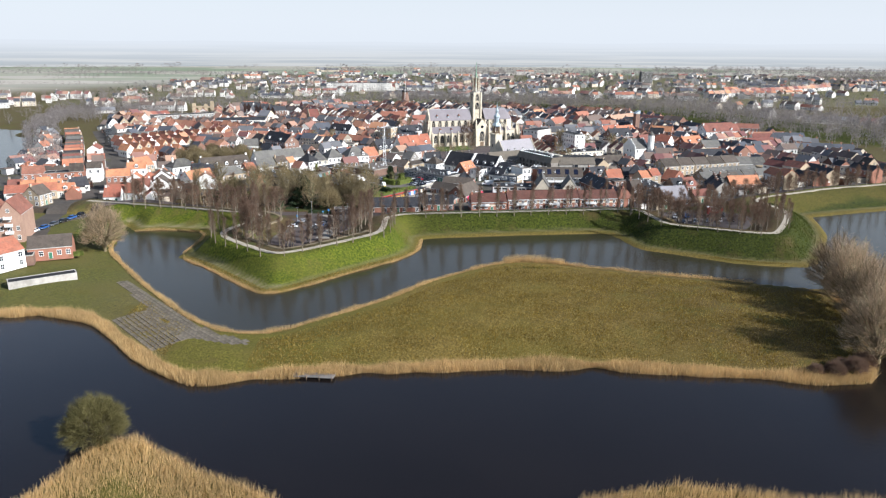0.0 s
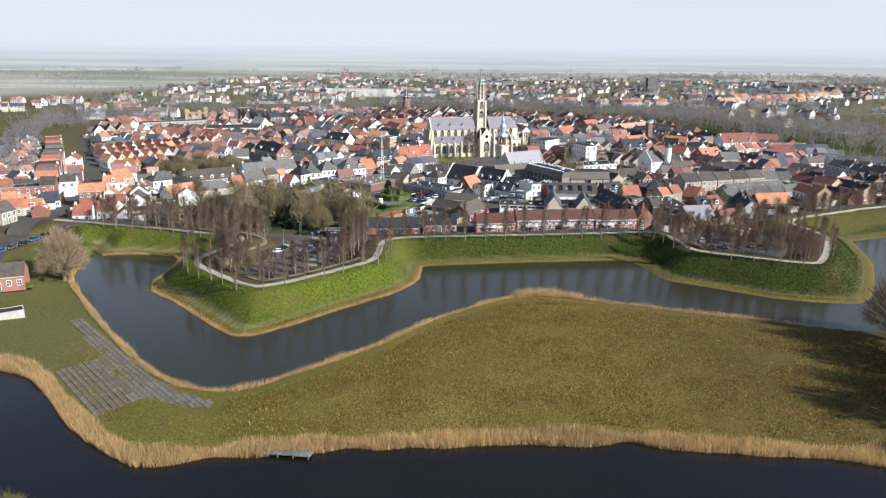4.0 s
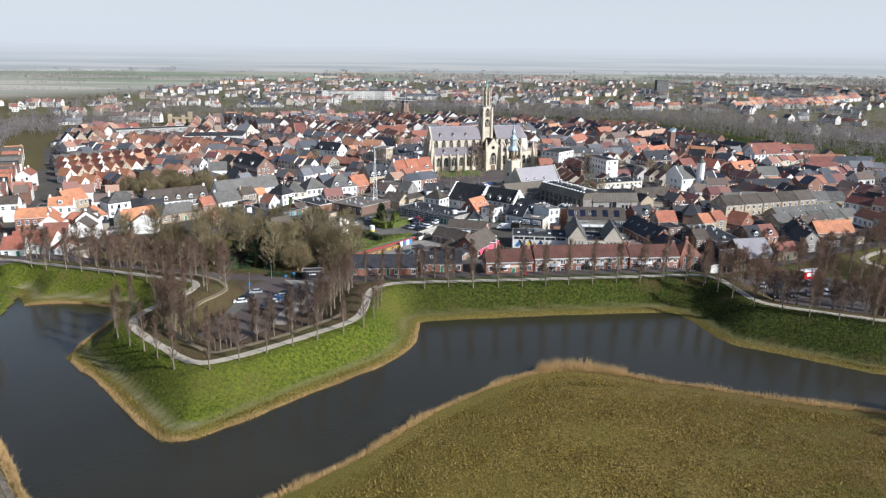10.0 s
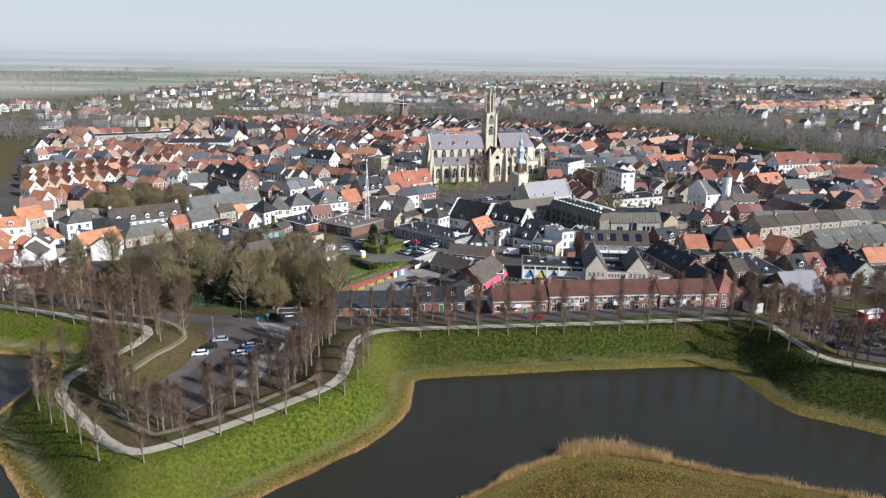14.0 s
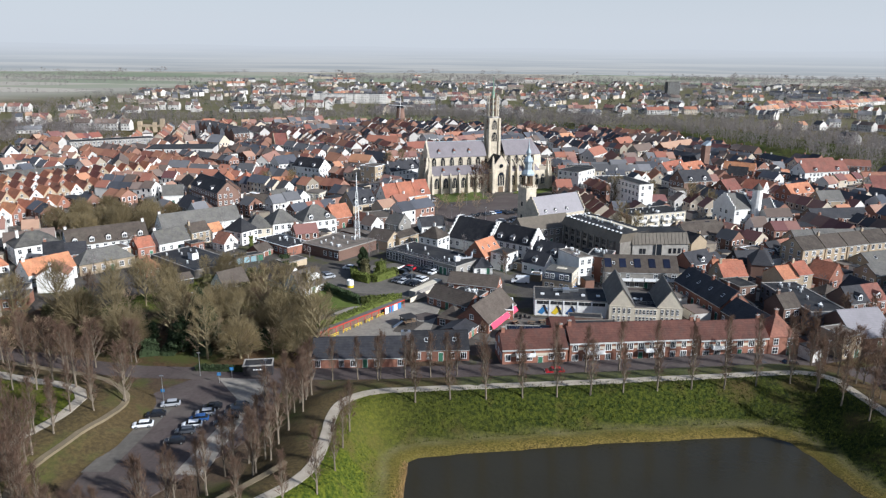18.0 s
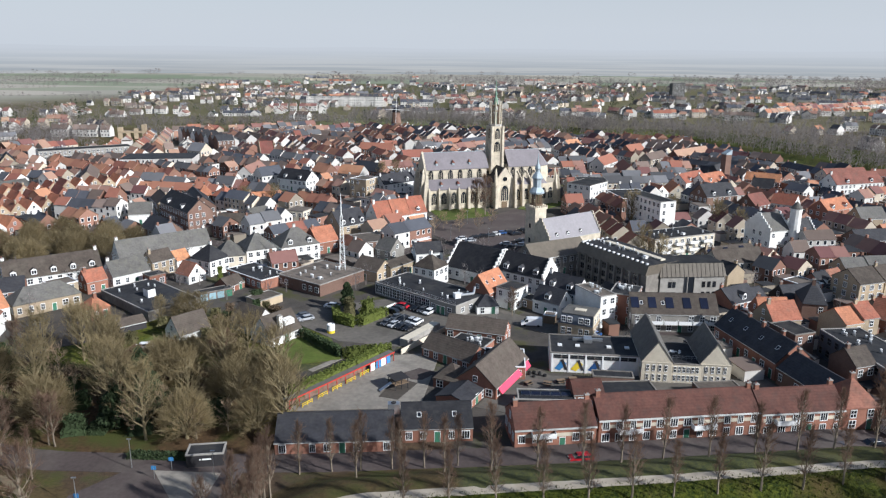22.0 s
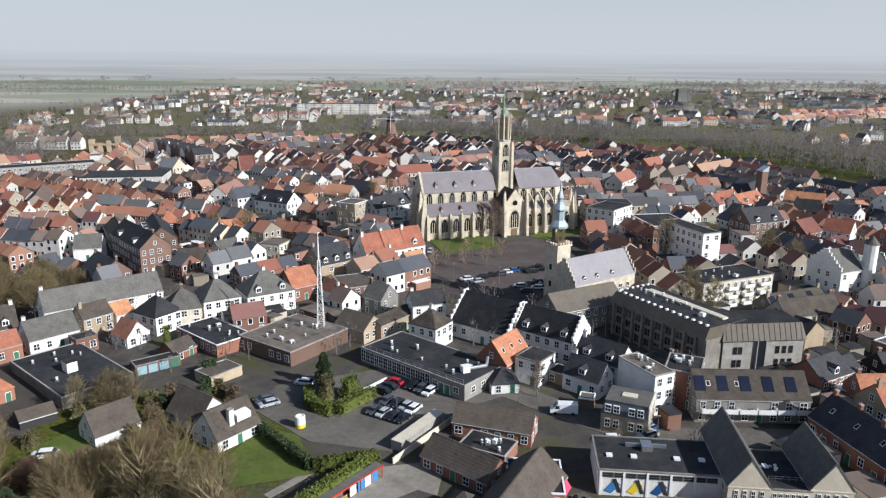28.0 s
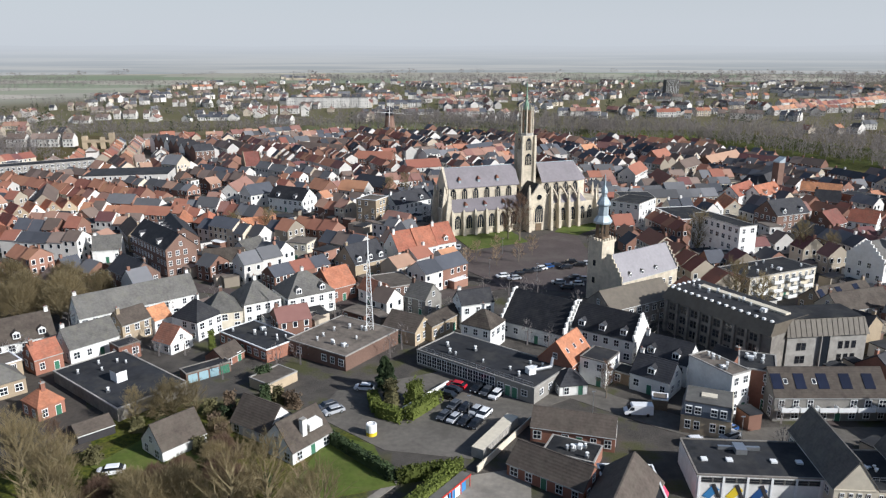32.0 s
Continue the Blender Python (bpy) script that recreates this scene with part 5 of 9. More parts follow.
for sg in (-1, 1):
    y0, y1 = sorted((sg * 5.2, sg * 10.2))
    block("aisle_wall", 0.0, y0, 0, 30, y1, AISLE_E)
    s = Solid()
    a = [(0, sg * 10.5, AISLE_E - 0.1), (30.5, sg * 10.5, AISLE_E - 0.1), (30.5, sg * 5.15, AISLE_T), (0, sg * 5.15, AISLE_T)]
    s.hull(a, [(x, y, z + 0.25) for x, y, z in a], "slate")
    s.face([(0, sg * 10.2, AISLE_E - 0.2), (0, sg * 5.2, AISLE_E - 0.2), (0, sg * 5.2, AISLE_T)], "stone_church")
    part("aisle_roof", s, church, "grey-violet slate lean-to roof")
butt, butt_big, butt_choir = buttress_mesh(8.6, 1.6, 1.6), buttress_mesh(15.5, 2.4, 3.0), buttress_mesh(11.0, 2.2, 4.4)
for i in range(6):
    x = 2.9 + i * 4.7
    if i < 6:
        part("arched_window", ARCH_TOP, church, at=pose(x, -5.24, 13.0 - 0.2))
        part("arched_window", ARCH_TOP, church, at=pose(x, 5.24, 13.0 - 0.2, 0, 0, 180))
    if i < 5 or True:
        part("arched_window", ARCH_BIG, church, at=pose(x, -10.24, 2.6))
        part("arched_window", ARCH_BIG, church, at=pose(x, 10.24, 2.6, 0, 0, 180))
    part("buttress", butt, church, at=pose(x - 2.35, -10.2, 0))
    part("buttress", butt, church, at=pose(x - 2.35, 10.2, 0, 0, 0, 180))
part("buttress", butt_big, church, at=pose(0.2, -5.2, 0, 0, 0, -90))
part("buttress", butt_big, church, at=pose(0.2, 5.2, 0, 0, 0, -90))
part("buttress", butt_big, church, at=pose(0.2, -10.0, 0, 0, 0, -90))
part("arched_window", ARCH_DARK, church, at=pose(-0.03, 0, 9, 0, 0, -90) @ Matrix.Diagonal((1.6, 1, 1.3, 1)))
for x in (6, 14, 22):
    s = Solid()
    s.box(-0.5, -0.4, 0, 0.5, 1.6, 1.1, "lead")
    s.hull([(-0.7, -0.6, 1.1), (0.7, -0.6, 1.1), (0.7, 1.8, 1.1), (-0.7, 1.8, 1.1)], [(-0.05, 0, 2.2), (0.05, 0, 2.2), (0.05, 1.8, 2.2), (-0.05, 1.8, 2.2)], "tile_red")
    part("dormer", s, church, "small red-capped roof dormer", pose(x, -4.0, NAVE_E + 1.6))
    part("dormer", s, church, "small red-capped roof dormer", pose(x + 1, -8.5, AISLE_E + 1.0))
# transept
block("transept_wall", 31, -13.0, 0, 41, 13.0, 11.8)
for sg in (-1, 1):
    s = Solid()
    a, b = sg * 13.0, sg * 12.2
    for y in (a, b):
        s.face([(31, y, 11.8), (41, y, 11.8), (36, y, 18.6)], "stone_church")
    s.face([(31, a, 11.8), (36, a, 18.6), (36, b, 18.6), (31, b, 11.8)], "stone_church")
    s.face([(41, a, 11.8), (41, b, 11.8), (36, b, 18.6), (36, a, 18.6)], "stone_church")
    part("transept_gable", s.mesh("transept_gable", weld=True), church)
s = Solid()
for sg in (-1, 1):
    a = [(36 + sg * 5.3, -12.3, 11.6), (36 + sg * 5.3, 12.3, 11.6), (36, 12.3, 18.0), (36, -12.3, 18.0)]
    s.hull(a, [(x, y, z + 0.25) for x, y, z in a], "tile_dark")
part("transept_roof", s, church, "black slate transept roof")
part("arched_window", ARCH_DARK, church, at=pose(36, -13.05, 3.2) @ Matrix.Diagonal((1.35, 1, 1.15, 1)))
s = Solid()
s.lathe([(1.0, 0), (1.0, 0.25)], "glass", 14)
part("round_window", s, church, "round gable window", pose(36, -13.0, 13.2, 90))
for x in (31.2, 40.8):
    part("buttress", butt_big, church, at=pose(x, -13, 0))
s = Solid()
s.box(-1.3, -0.15, 0, 1.3, 0.1, 3.0, "wood")
part("church_door", s, church, "wooden portal door", pose(36, -13.05, 0))
# choir, with chapels and flying arches
block("choir_wall", 41, -5.2, 0, 58, 5.2, NAVE_E)
s = Solid()
ap = [(58 + 5.2 * math.sin(a), -5.2 * math.cos(a)) for a in [math.pi * i / 5 for i in range(6)]]
s.hull([(x, y, 0) for x, y in ap], [(x, y, NAVE_E) for x, y in ap], "stone_church")
part("apse_wall", s, church)
ridge_roof(41, 58.2, 5.2, NAVE_E, NAVE_R)
s = Solid()
s.hull([(58 + 5.6 * math.sin(a), -5.6 * math.cos(a), NAVE_E - 0.3) for a in [math.pi * i / 5 for i in range(6)]], [(58.2, 0.01 * i, NAVE_R + 0.2) for i in range(6)], "slate")
part("apse_roof", s, church, "grey-violet slate apse roof")
s = Solid()
ch2 = [(41, -11.5)] + [(58 + 9.5 * math.sin(a), -11.5 * math.cos(a)) for a in [math.pi * i / 6 for i in range(7)]] + [(41, 11.5)]
s.hull([(x, y, 0) for x, y in ch2], [(x, y, 10.0) for x, y in ch2], "stone_church")
part("chapel_wall", s, church)
for i in range(4):
    x = 43.2 + i * 4.4
    s = Solid()
    s.hull([(-2.0, -3.2, 0), (2.0, -3.2, 0), (2.0, 3.0, 0), (-2.0, 3.0, 0)], [(-0.1, -1.2, 3.0), (0.1, -1.2, 3.0), (0.1, 2.9, 3.0), (-0.1, 2.9, 3.0)], "slate")
    part("chapel_roof", s, church, "dark slate chapel roof", pose(x, -8.3, 10.0))
    part("chapel_roof", s, church, "dark slate chapel roof", pose(x, 8.3, 10.0, 0, 0, 180))
    part("arched_window", ARCH_BIG, church, at=pose(x, -11.54, 2.8))
    part("arched_window", ARCH_TOP, church, at=pose(x, -5.24, 12.8))
    part("buttress", butt_choir, church, at=pose(x - 2.2, -11.5, 0))
    s = Solid()
    for k in range(5):
        a, b = k / 5, (k + 1) / 5
        za, zb = 12.4 + 3.4 * math.sin(a * 1.4), 12.4 + 3.4 * math.sin(b * 1.4)
        ya, yb = -11.0 + a * 5.9, -11.0 + b * 5.9
        s.hull([(-0.25, ya, za - 0.9), (0.25, ya, za - 0.9), (0.25, yb, zb - 0.9), (-0.25, yb, zb - 0.9)], [(-0.25, ya, za), (0.25, ya, za), (0.25, yb, zb), (-0.25, yb, zb)], "stone_church")
    part("flying_buttress", s, church, at=pose(x - 2.2, 0, 0))
for i in range(1, 6):
    a = math.pi * i / 6
    part("buttress", butt_choir, church, at=pose(58 + 9.5 * math.sin(a), -11.5 * math.cos(a), 0, 0, 0, math.degrees(a)))
    a = math.pi * (i - 0.5) / 6
    part("arched_window", ARCH_BIG, church, at=pose(58 + 9.3 * math.sin(a), -11.2 * math.cos(a), 2.8, 0, 0, math.degrees(a)))
# tower: a square shaft, corner turrets, then the open crown of slender piers and the spike
s = Solid()
s.box(33.3, -2.7, 11, 38.7, 2.7, 36.0, "stone_church")
for z in (22.6, 29.5, 35.4):
    s.box(33.1, -2.9, z, 38.9, 2.9, z + 0.5, "stone_church")
for x in (33.3, 38.7):
    for y in (-2.7, 2.7):
        s.lathe([(0.95, 14), (0.9, 30), (0.75, 36)], "stone_church", 6, x, y)
part("tower", s, church, "square sandstone tower")
for sg, r in ((-1, 0), (1, 180)):
    part("belfry_window", ARCH_DARK, church, at=pose(36, sg * 2.73, 24.4, 0, 0, r) @ Matrix.Diagonal((1.1, 1, 0.75, 1)))
    part("belfry_window", ARCH_DARK, church, at=pose(36, sg * 2.73, 30.2, 0, 0, r) @ Matrix.Diagonal((0.9, 1, 0.8, 1)))
    part("belfry_window", ARCH_DARK, church, at=pose(36 + sg * 2.73, 0, 30.2, 0, 0, 90 if sg > 0 else -90) @ Matrix.Diagonal((0.9, 1, 0.8, 1)))
s = Solid()
s.lathe([(3.1, 36.0), (3.0, 36.8)], "concrete", 8, 36, 0, math.pi / 8)
for i in range(8):
    a = math.pi / 8 + i * math.tau / 8
    x, y = 36 + 2.7 * math.cos(a), 2.7 * math.sin(a)
    s.lathe([(0.34, 36.8), (0.3, 46.4), (0.05, 47.6)], "stone_church", 5, x, y, a)
    x2, y2 = 36 + 1.5 * math.cos(a), 1.5 * math.sin(a)
    s.lathe([(0.2, 36.8), (0.18, 45.0)], "wood", 5, x2, y2, a)
for z in (39.8, 42.8, 45.2):
    for i in range(8):
        a, b = math.pi / 8 + i * math.tau / 8, math.pi / 8 + (i + 1) * math.tau / 8
        s.tube((36 + 2.7 * math.cos(a), 2.7 * math.sin(a), z), (36 + 2.7 * math.cos(b), 2.7 * math.sin(b), z), 0.2, 0.2, "wood")
        s.tube((36 + 2.7 * math.cos(a), 2.7 * math.sin(a), z), (36, 0, z + 0.5), 0.12, 0.12, "wood")
part("crown", s, church, "open octagonal crown of brown concrete piers")
s = Solid()
s.lathe([(0.55, 36.8), (0.5, 45.5), (1.1, 46.0), (0.9, 48.4), (0.35, 49.6), (0.5, 50.4), (0.26, 52.0), (0.14, 56.6)], "copper", 8, 36, 0)
part("spike", s, church, "slender green copper spike")

# ---- old town hall with its tower ----
hall = thing("town_hall", "stone town hall with pale slate roof and stepped gable", "town hall", pose(55.5, 430.5, TOWN, 0, 0, 32))
part("wall", wall_solid(24, 9.5, -0.5, 7.8, 14.2, "gable", "stone_church", steps_gable=True), hall)
part("roof", roof_solid(24, 9.5, 7.8, 14.2, "gable", "slate_light", 0.15), hall, "pale grey slate roof")
for x in (-8, -3, 3):
    part("dormer", DORM["tile_grey"], hall, "small white dormer", pose(x, -4.2, 8.6) @ Matrix.Diagonal((0.7, 0.7, 0.7, 1)))
for x in (-9, -6, -3, 0, 3, 6, 9):
    part("window", WIN["white"], hall, at=pose(x, -4.79, 4.4) @ Matrix.Diagonal((1.1, 1, 2.2, 1)))
tower_h = thing("town_hall_tower", "stone clock tower with a grey lead lantern and spire", "tower", pose(44.5, 430, TOWN, 0, 0, 32))
s = Solid()
s.box(-2.5, -2.5, 0, 2.5, 2.5, 17.0, "stone_church")
s.box(-2.8, -2.8, 17.0, 2.8, 2.8, 17.6, "stone_church")
for i in range(6):
    for a, b in ((-2.8 + i * 1.02, -2.8), (-2.8 + i * 1.02, 2.3), (-2.8, -2.8 + i * 1.02), (2.3, -2.8 + i * 1.02)):
        s.box(a, b, 17.6, a + 0.5, b + 0.5, 18.3, "stone_church")
part("shaft", s, tower_h)
s = Solid()
s.lathe([(2.2, 17.6), (2.2, 18.6)], "wood", 8)
part("lantern_base", s, tower_h)
s = Solid()
s.lathe([(0.3, 18.4), (0.3, 22.2)], "wood", 4)
post_mesh = s.mesh("lantern_post")
for i in range(8):
    a = i * math.tau / 8
    part("lantern_post", post_mesh, tower_h, at=pose(1.6 * math.cos(a), 1.6 * math.sin(a), 0))
s = Solid()
s.lathe([(2.5, 22.2), (2.6, 22.8), (2.1, 23.6), (1.5, 24.4)], "lead", 8)
part("lantern_roof", s, tower_h, "lead lantern roof")
s = Solid()
s.lathe([(1.4, 24.4), (1.4, 27.0), (1.9, 27.3), (1.9, 27.7), (1.5, 28.6), (0.75, 29.6), (0.7, 30.2), (1.0, 30.8), (0.8, 31.6), (0.3, 32.6), (0.22, 34.4), (0.05, 36.0)], "lead", 8)
part("spire", s, tower_h, "bulbous lead spire")
for a, z in ((0, 4), (0, 9), (0, 13), (270, 6), (270, 11)):
    part("window", WIN["dark"], tower_h, at=pose(0, 0, 0, 0, 0, a) @ pose(0, -2.53, z) @ Matrix.Diagonal((0.8, 1, 1.4, 1)))

# ---- modern council building ----
council = thing("council_building", "council offices in shade-darkened concrete with a flat black roof and long skylight", "office", pose(67.5, 394, TOWN, 0, 0, -63))
s = Solid()
# the long side's shade is put into this darker concrete
s.box(-16.5, -6.5, -0.5, 14, 6.5, 8.4, "concrete_aged_shade", bottom=False)
part("wall", s, council)
s = Solid()
s.hull([(-17.0, -7.0, 8.4), (14, -7.0, 8.4), (14, 7.0, 8.4), (-17.0, 7.0, 8.4)], [(-16.0, -5.9, 11.2), (14, -5.9, 11.2), (14, 5.9, 11.2), (-16.0, 5.9, 11.2)], "bronze_sheet")
s.box(-15.8, -5.7, 11.2, 14, 5.7, 11.35, "bitumen")
part("roof", s, council, "flat black roof with sloping bronze edge")
s = Solid()
s.box(-12, 0.6, 11.35, 12, 2.4, 11.75, "plaster_cream")
part("skylight", s, council, "long pale skylight")
for i in range(9):
    x = -15.2 + i * 3.3
    s = Solid()
    s.hull([(x - 0.35, -7.3, -0.3), (x + 0.35, -7.3, -0.3), (x + 0.35, -6.5, -0.3), (x - 0.35, -6.5, -0.3)], [(x - 0.3, -7.1, 8.3), (x + 0.3, -7.1, 8.3), (x + 0.3, -6.5, 8.3), (x - 0.3, -6.5, 8.3)], "concrete_aged_shade")
    part("pier", s, council)
    if i < 8:
        for z in (1.6, 4.3, 6.9):
            for dx in (1.15, 2.2):
                part("window", WIN["bare"], council, at=pose(x + dx, -6.53, z) @ Matrix.Diagonal((0.75, 1, 1.6, 1)))
end_at = council.matrix_world.inverted() @ pose(82, 386.5, TOWN, 0, 0, 3)
s = Solid()
s.box(-9.5, -5.5, -0.5, 9.5, 5.5, 7.4, "concrete", bottom=False)
part("end_wall", s, council, "pale concrete end block", end_at)
s = Solid()
s.hull([(-9.9, -5.9, 7.4), (9.9, -5.9, 7.4), (9.9, 5.9, 7.4), (-9.9, 5.9, 7.4)], [(-9.2, -4.4, 11.0), (9.2, -4.4, 11.0), (9.2, 4.4, 11.0), (-9.2, 4.4, 11.0)], "bronze_sheet")
s.box(-9.0, -4.2, 11.0, 9.0, 4.2, 11.12, "bitumen")
part("end_roof", s, council, "ribbed bronze mansard with a flat top", end_at)
s = Solid()
s.box(-0.05, -0.12, 0, 0.05, 0.0, 3.75, "bronze_sheet")
rib_mesh = s.mesh("roof_rib")
for i in range(15):
    part("roof_rib", rib_mesh, council, at=end_at @ pose(-8.9 + i * 1.27, -5.85, 7.45, -22.5))
for x in (-6.6, -5.4, 3.4, 5.0, 6.6):
    for z in (1.9, 5.0):
        part("window", WIN["dark"], council, at=end_at @ pose(x, -5.53, z) @ Matrix.Diagonal((0.8, 1, 1.5, 1)))
s = Solid()
s.box(-0.9, -0.5, 0, 0.9, 0.0, 7.3, "glass")
s.box(-1.1, -0.6, 0, -0.9, 0.0, 7.4, "concrete")
s.box(0.9, -0.6, 0, 1.1, 0.0, 7.4, "concrete")
part("stair_glazing", s, council, "tall glazed stair strip", end_at @ pose(-0.6, -5.5, 0))
s = Solid()
s.box(-0.3, -0.35, 0, 0.3, 0.35, 0.4, "paint_white")
vent_c = s.mesh("roof_vent")
for i in range(15):
    part("roof_vent", vent_c, council, at=pose(-15 + i * 2.0, -5.6, 11.3))
for i in range(6):
    part("roof_vent", vent_c, council, at=pose(-15.6, -4.4 + i * 1.8, 11.3))
TAKEN.append((82, 386.5, 20, 12, radians(3)))
TAKEN.append((67.5, 394, 34, 15, radians(-63)))
TAKEN.append((55, 430, 30, 12, radians(32)))
TAKEN.append((38, 523, 76, 30, radians(17)))

# ---- the pair of gabled school blocks ----
def window_rows(root, n, wide, off, heights, tall=1.15):
    for z in heights:
        for i in range(n):
            part("window", WIN["white"], root, at=pose(wide * ((i + 0.5) / n - 0.5), -off - 0.03, z) @ Matrix.Diagonal((0.52, 1, tall, 1)))


for x, y, deep in ((56.4, 336.6, 17.5), (68.4, 332.9, 13.0)):
    school = house(x, y, deep, 6.4, 82, 7.6, 12.0, "plaster_cream", "tile_grey", label="tall beige school block with a steep grey gable", category="school", chimneys=0, door=False, windows=0)
    front = thing("facade", "beige gable front with rows of small white windows", "facade", pose(x, y, TOWN, 0, 0, -8))
    s = Solid()
    s.box(-3.25, -deep / 2 - 0.12, 4.55, 3.25, -deep / 2 - 0.02, 4.75, "plaster_cream")
    part("band", s, front)
    window_rows(front, 4, 5.2, deep / 2, (1.2, 3.4), 1.3)
    side = pose(0, 0, 0, 0, 0, -90)
    for i in range(int(deep / 2.4)):
        part("window", WIN["white"], front, at=side @ pose(-deep / 2 + 1.6 + i * 2.3, -3.23, 3.4) @ Matrix.Diagonal((1.2, 1, 1.1, 1)))
link = house(62.2, 333.2, 6.3, 12.0, -8, 7.1, 7.1, "plaster_cream", "bitumen", "flat", label="low beige link between two school blocks", category="school", windows=0, edge="concrete_aged_shade")
window_rows(link, 6, 5.6, 6.0, (1.2, 3.2))
s = Solid()
for i in range(6):
    s.tube((-2.6 + i * 1.04, -3.5, 4.4), (-2.6 + i * 1.04, -3.5, 5.3), 0.03, 0.03, "steel", 4)
for z in (4.9, 5.3):
    s.tube((-2.6, -3.5, z), (2.6, -3.5, z), 0.03, 0.03, "steel", 4)
part("railing", s, link, "thin steel roof railing")
# long school roof with the pink awning
house(19.8, 330, 17.5, 9.5, 60, 5.3, 9.2, "brick_red", "tile_brown", label="brick school hall with brown roof", category="school", chimneys=0)
s = Solid()
s.hull([(-8, -0.9, -1.25), (8, -0.9, -1.25), (8, 0, 0), (-8, 0, 0)], [(-8, -0.9, -1.15), (8, -0.9, -1.15), (8, 0, 0.1), (-8, 0, 0.1)], "paint_pink")
aw = thing("awning", "bright pink awning along the school hall", "awning", pose(19.8, 330, TOWN + 2.5, 0, 0, 60))
part("cloth", s, aw, at=pose(0, -4.95, 0))

# ---- yards, fences and small things ----
house(-55.2, 386, 10, 3.6, 36, 4.9, 4.9, "brick_brown", "bitumen", "flat", label="low garages with faded blue doors", category="garages", windows=0, name="garage")
gr = thing("garage_doors", "row of faded blue garage doors and a green one", "doors", pose(-55.2, 386, TOWN, 0, 0, 36))
for i, m in enumerate(("paint_faded", "paint_faded", "paint_faded", "paint_green")):
    s = Solid()
    s.box(-1.0, -0.06, 0, 1.0, 0.0, 1.9, m)
    part("door", s, gr, at=pose(-3.6 + i * 2.4, -1.84, 0))
house(-52.6, 393.2, 6.5, 5.6, 58, 4.6, 6.6, "brick_red", "tile_brown", label="small brick shed with a green door", category="shed", chimneys=0, windows=1)
house(-39.7, 380.5, 8, 6, 50, 4.8, 4.8, "brick_beige", "gravel_roof", "flat", label="pale garage with a mossy flat roof", category="garage", windows=0)
house(-70, 361.5, 6.5, 5, 40, 4.4, 5.6, "timber_dark", "tile_brown", label="low dark garden shed with brown roof", category="shed", chimneys=0, windows=0)
house(-32.8, 297.8, 6.2, 3.6, 6, 5.2, 5.2, "timber_dark", "bitumen", "flat", label="dark kiosk beside the parking place", category="kiosk", windows=0)
sign_k = thing("sign_board", "white lettered board on the dark kiosk", "sign", pose(-32.6, 295.9, TOWN + 1.7, 0, 0, 6))
for i, wd in enumerate((0.3, 1.5)):
    s = Solid()
    s.box(-wd / 2, -0.03, -0.14, wd / 2, 0.03, 0.14, "paint_white")
    part("bar", s, sign_k, at=pose(-0.8 + i * 1.1, 0, 0))
house(-112.5, 212, 18, 4, 32, 3.6, 3.6, "concrete", "bitumen", "flat", label="long low garage with grey wall by the lake", category="garage", windows=0, base=1.8)
house(-128, 230, 8, 7, 20, 5.4, 5.4, "brick_brown", "bitumen", "flat", label="flat-roofed brown brick annexe by the lake", category="annexe", windows=1)
house(38.5, 364.5, 3, 3, -20, 5, 5, "wood", "gravel_roof", "flat", label="small wooden bin store on the lane", category="shed", windows=0)

box = thing("roof_plant", "white plant box on the flat roof", "roof plant", pose(-71, 379, 5.4, 0, 0, -43))
s = Solid()
s.box(-1.4, -1.1, 0, 1.4, 1.1, 2.2, "paint_white", top="bitumen")
part("casing", s, box)
VENT = Solid()
VENT.box(-0.28, -0.28, 0, 0.28, 0.28, 0.45, "steel")
VENT.lathe([(0.2, 0.45), (0.2, 0.8), (0.32, 0.85), (0.32, 1.0)], "paint_white", 8)
vent_mesh = VENT.mesh("vent")
DUCT = Solid()
DUCT.box(-1.4, -0.35, 0.15, 1.4, 0.35, 0.8, "steel")
DUCT.box(-0.5, -0.7, 0.0, 0.5, 0.7, 1.0, "paint_white")
duct_mesh = DUCT.mesh("duct")


def roof_bits(x, y, z, rot, w, d, n, seed, label="pale vents on the flat roof"):
    r = random.Random(seed)
    root = thing("roof_vents", label, "roof vents", pose(x, y, z, 0, 0, rot))
    for _ in range(n):
        part("vent", vent_mesh, root, at=pose(r.uniform(-w / 2, w / 2), r.uniform(-d / 2, d / 2), 0, 0, 0, r.uniform(0, 90)) @ Matrix.Scale(r.uniform(0.7, 1.2), 4))
    for _ in range(max(1, n // 5)):
        part("duct", duct_mesh, root, at=pose(r.uniform(-w / 2, w / 2), r.uniform(-d / 2, d / 2), 0, 0, 0, r.choice((0, 90))) @ Matrix.Scale(r.uniform(0.6, 0.9), 4))


roof_bits(-71.6, 380.6, 5.36, -43, 20, 10, 7, 1)
roof_bits(-46, 401, 5.86, -43, 14, 6, 6, 2)
roof_bits(-26, 398.5, 6.26, -38, 13, 13, 9, 3)
roof_bits(7.0, 382.7, 6.26, -43, 26, 9, 9, 4)
roof_bits(50.6, 366, 11.26, 24, 3, 8, 4, 5)
roof_bits(59, 367, 10.86, -26, 4, 6, 4, 6)
roof_bits(94, 431, 10.66, 21, 20, 8, 8, 7)
roof_bits(104.5, 331, 9.06, -86, 18, 6, 9, 8)
roof_bits(66.8, 395, 14.05, -63, 24, 3, 9, 9)
roof_bits(16.5, 346.5, 5.06, -30, 6, 4, 5, 10)
roof_bits(61.8, 332.6, 6.66, 2, 3, 5, 3, 11)

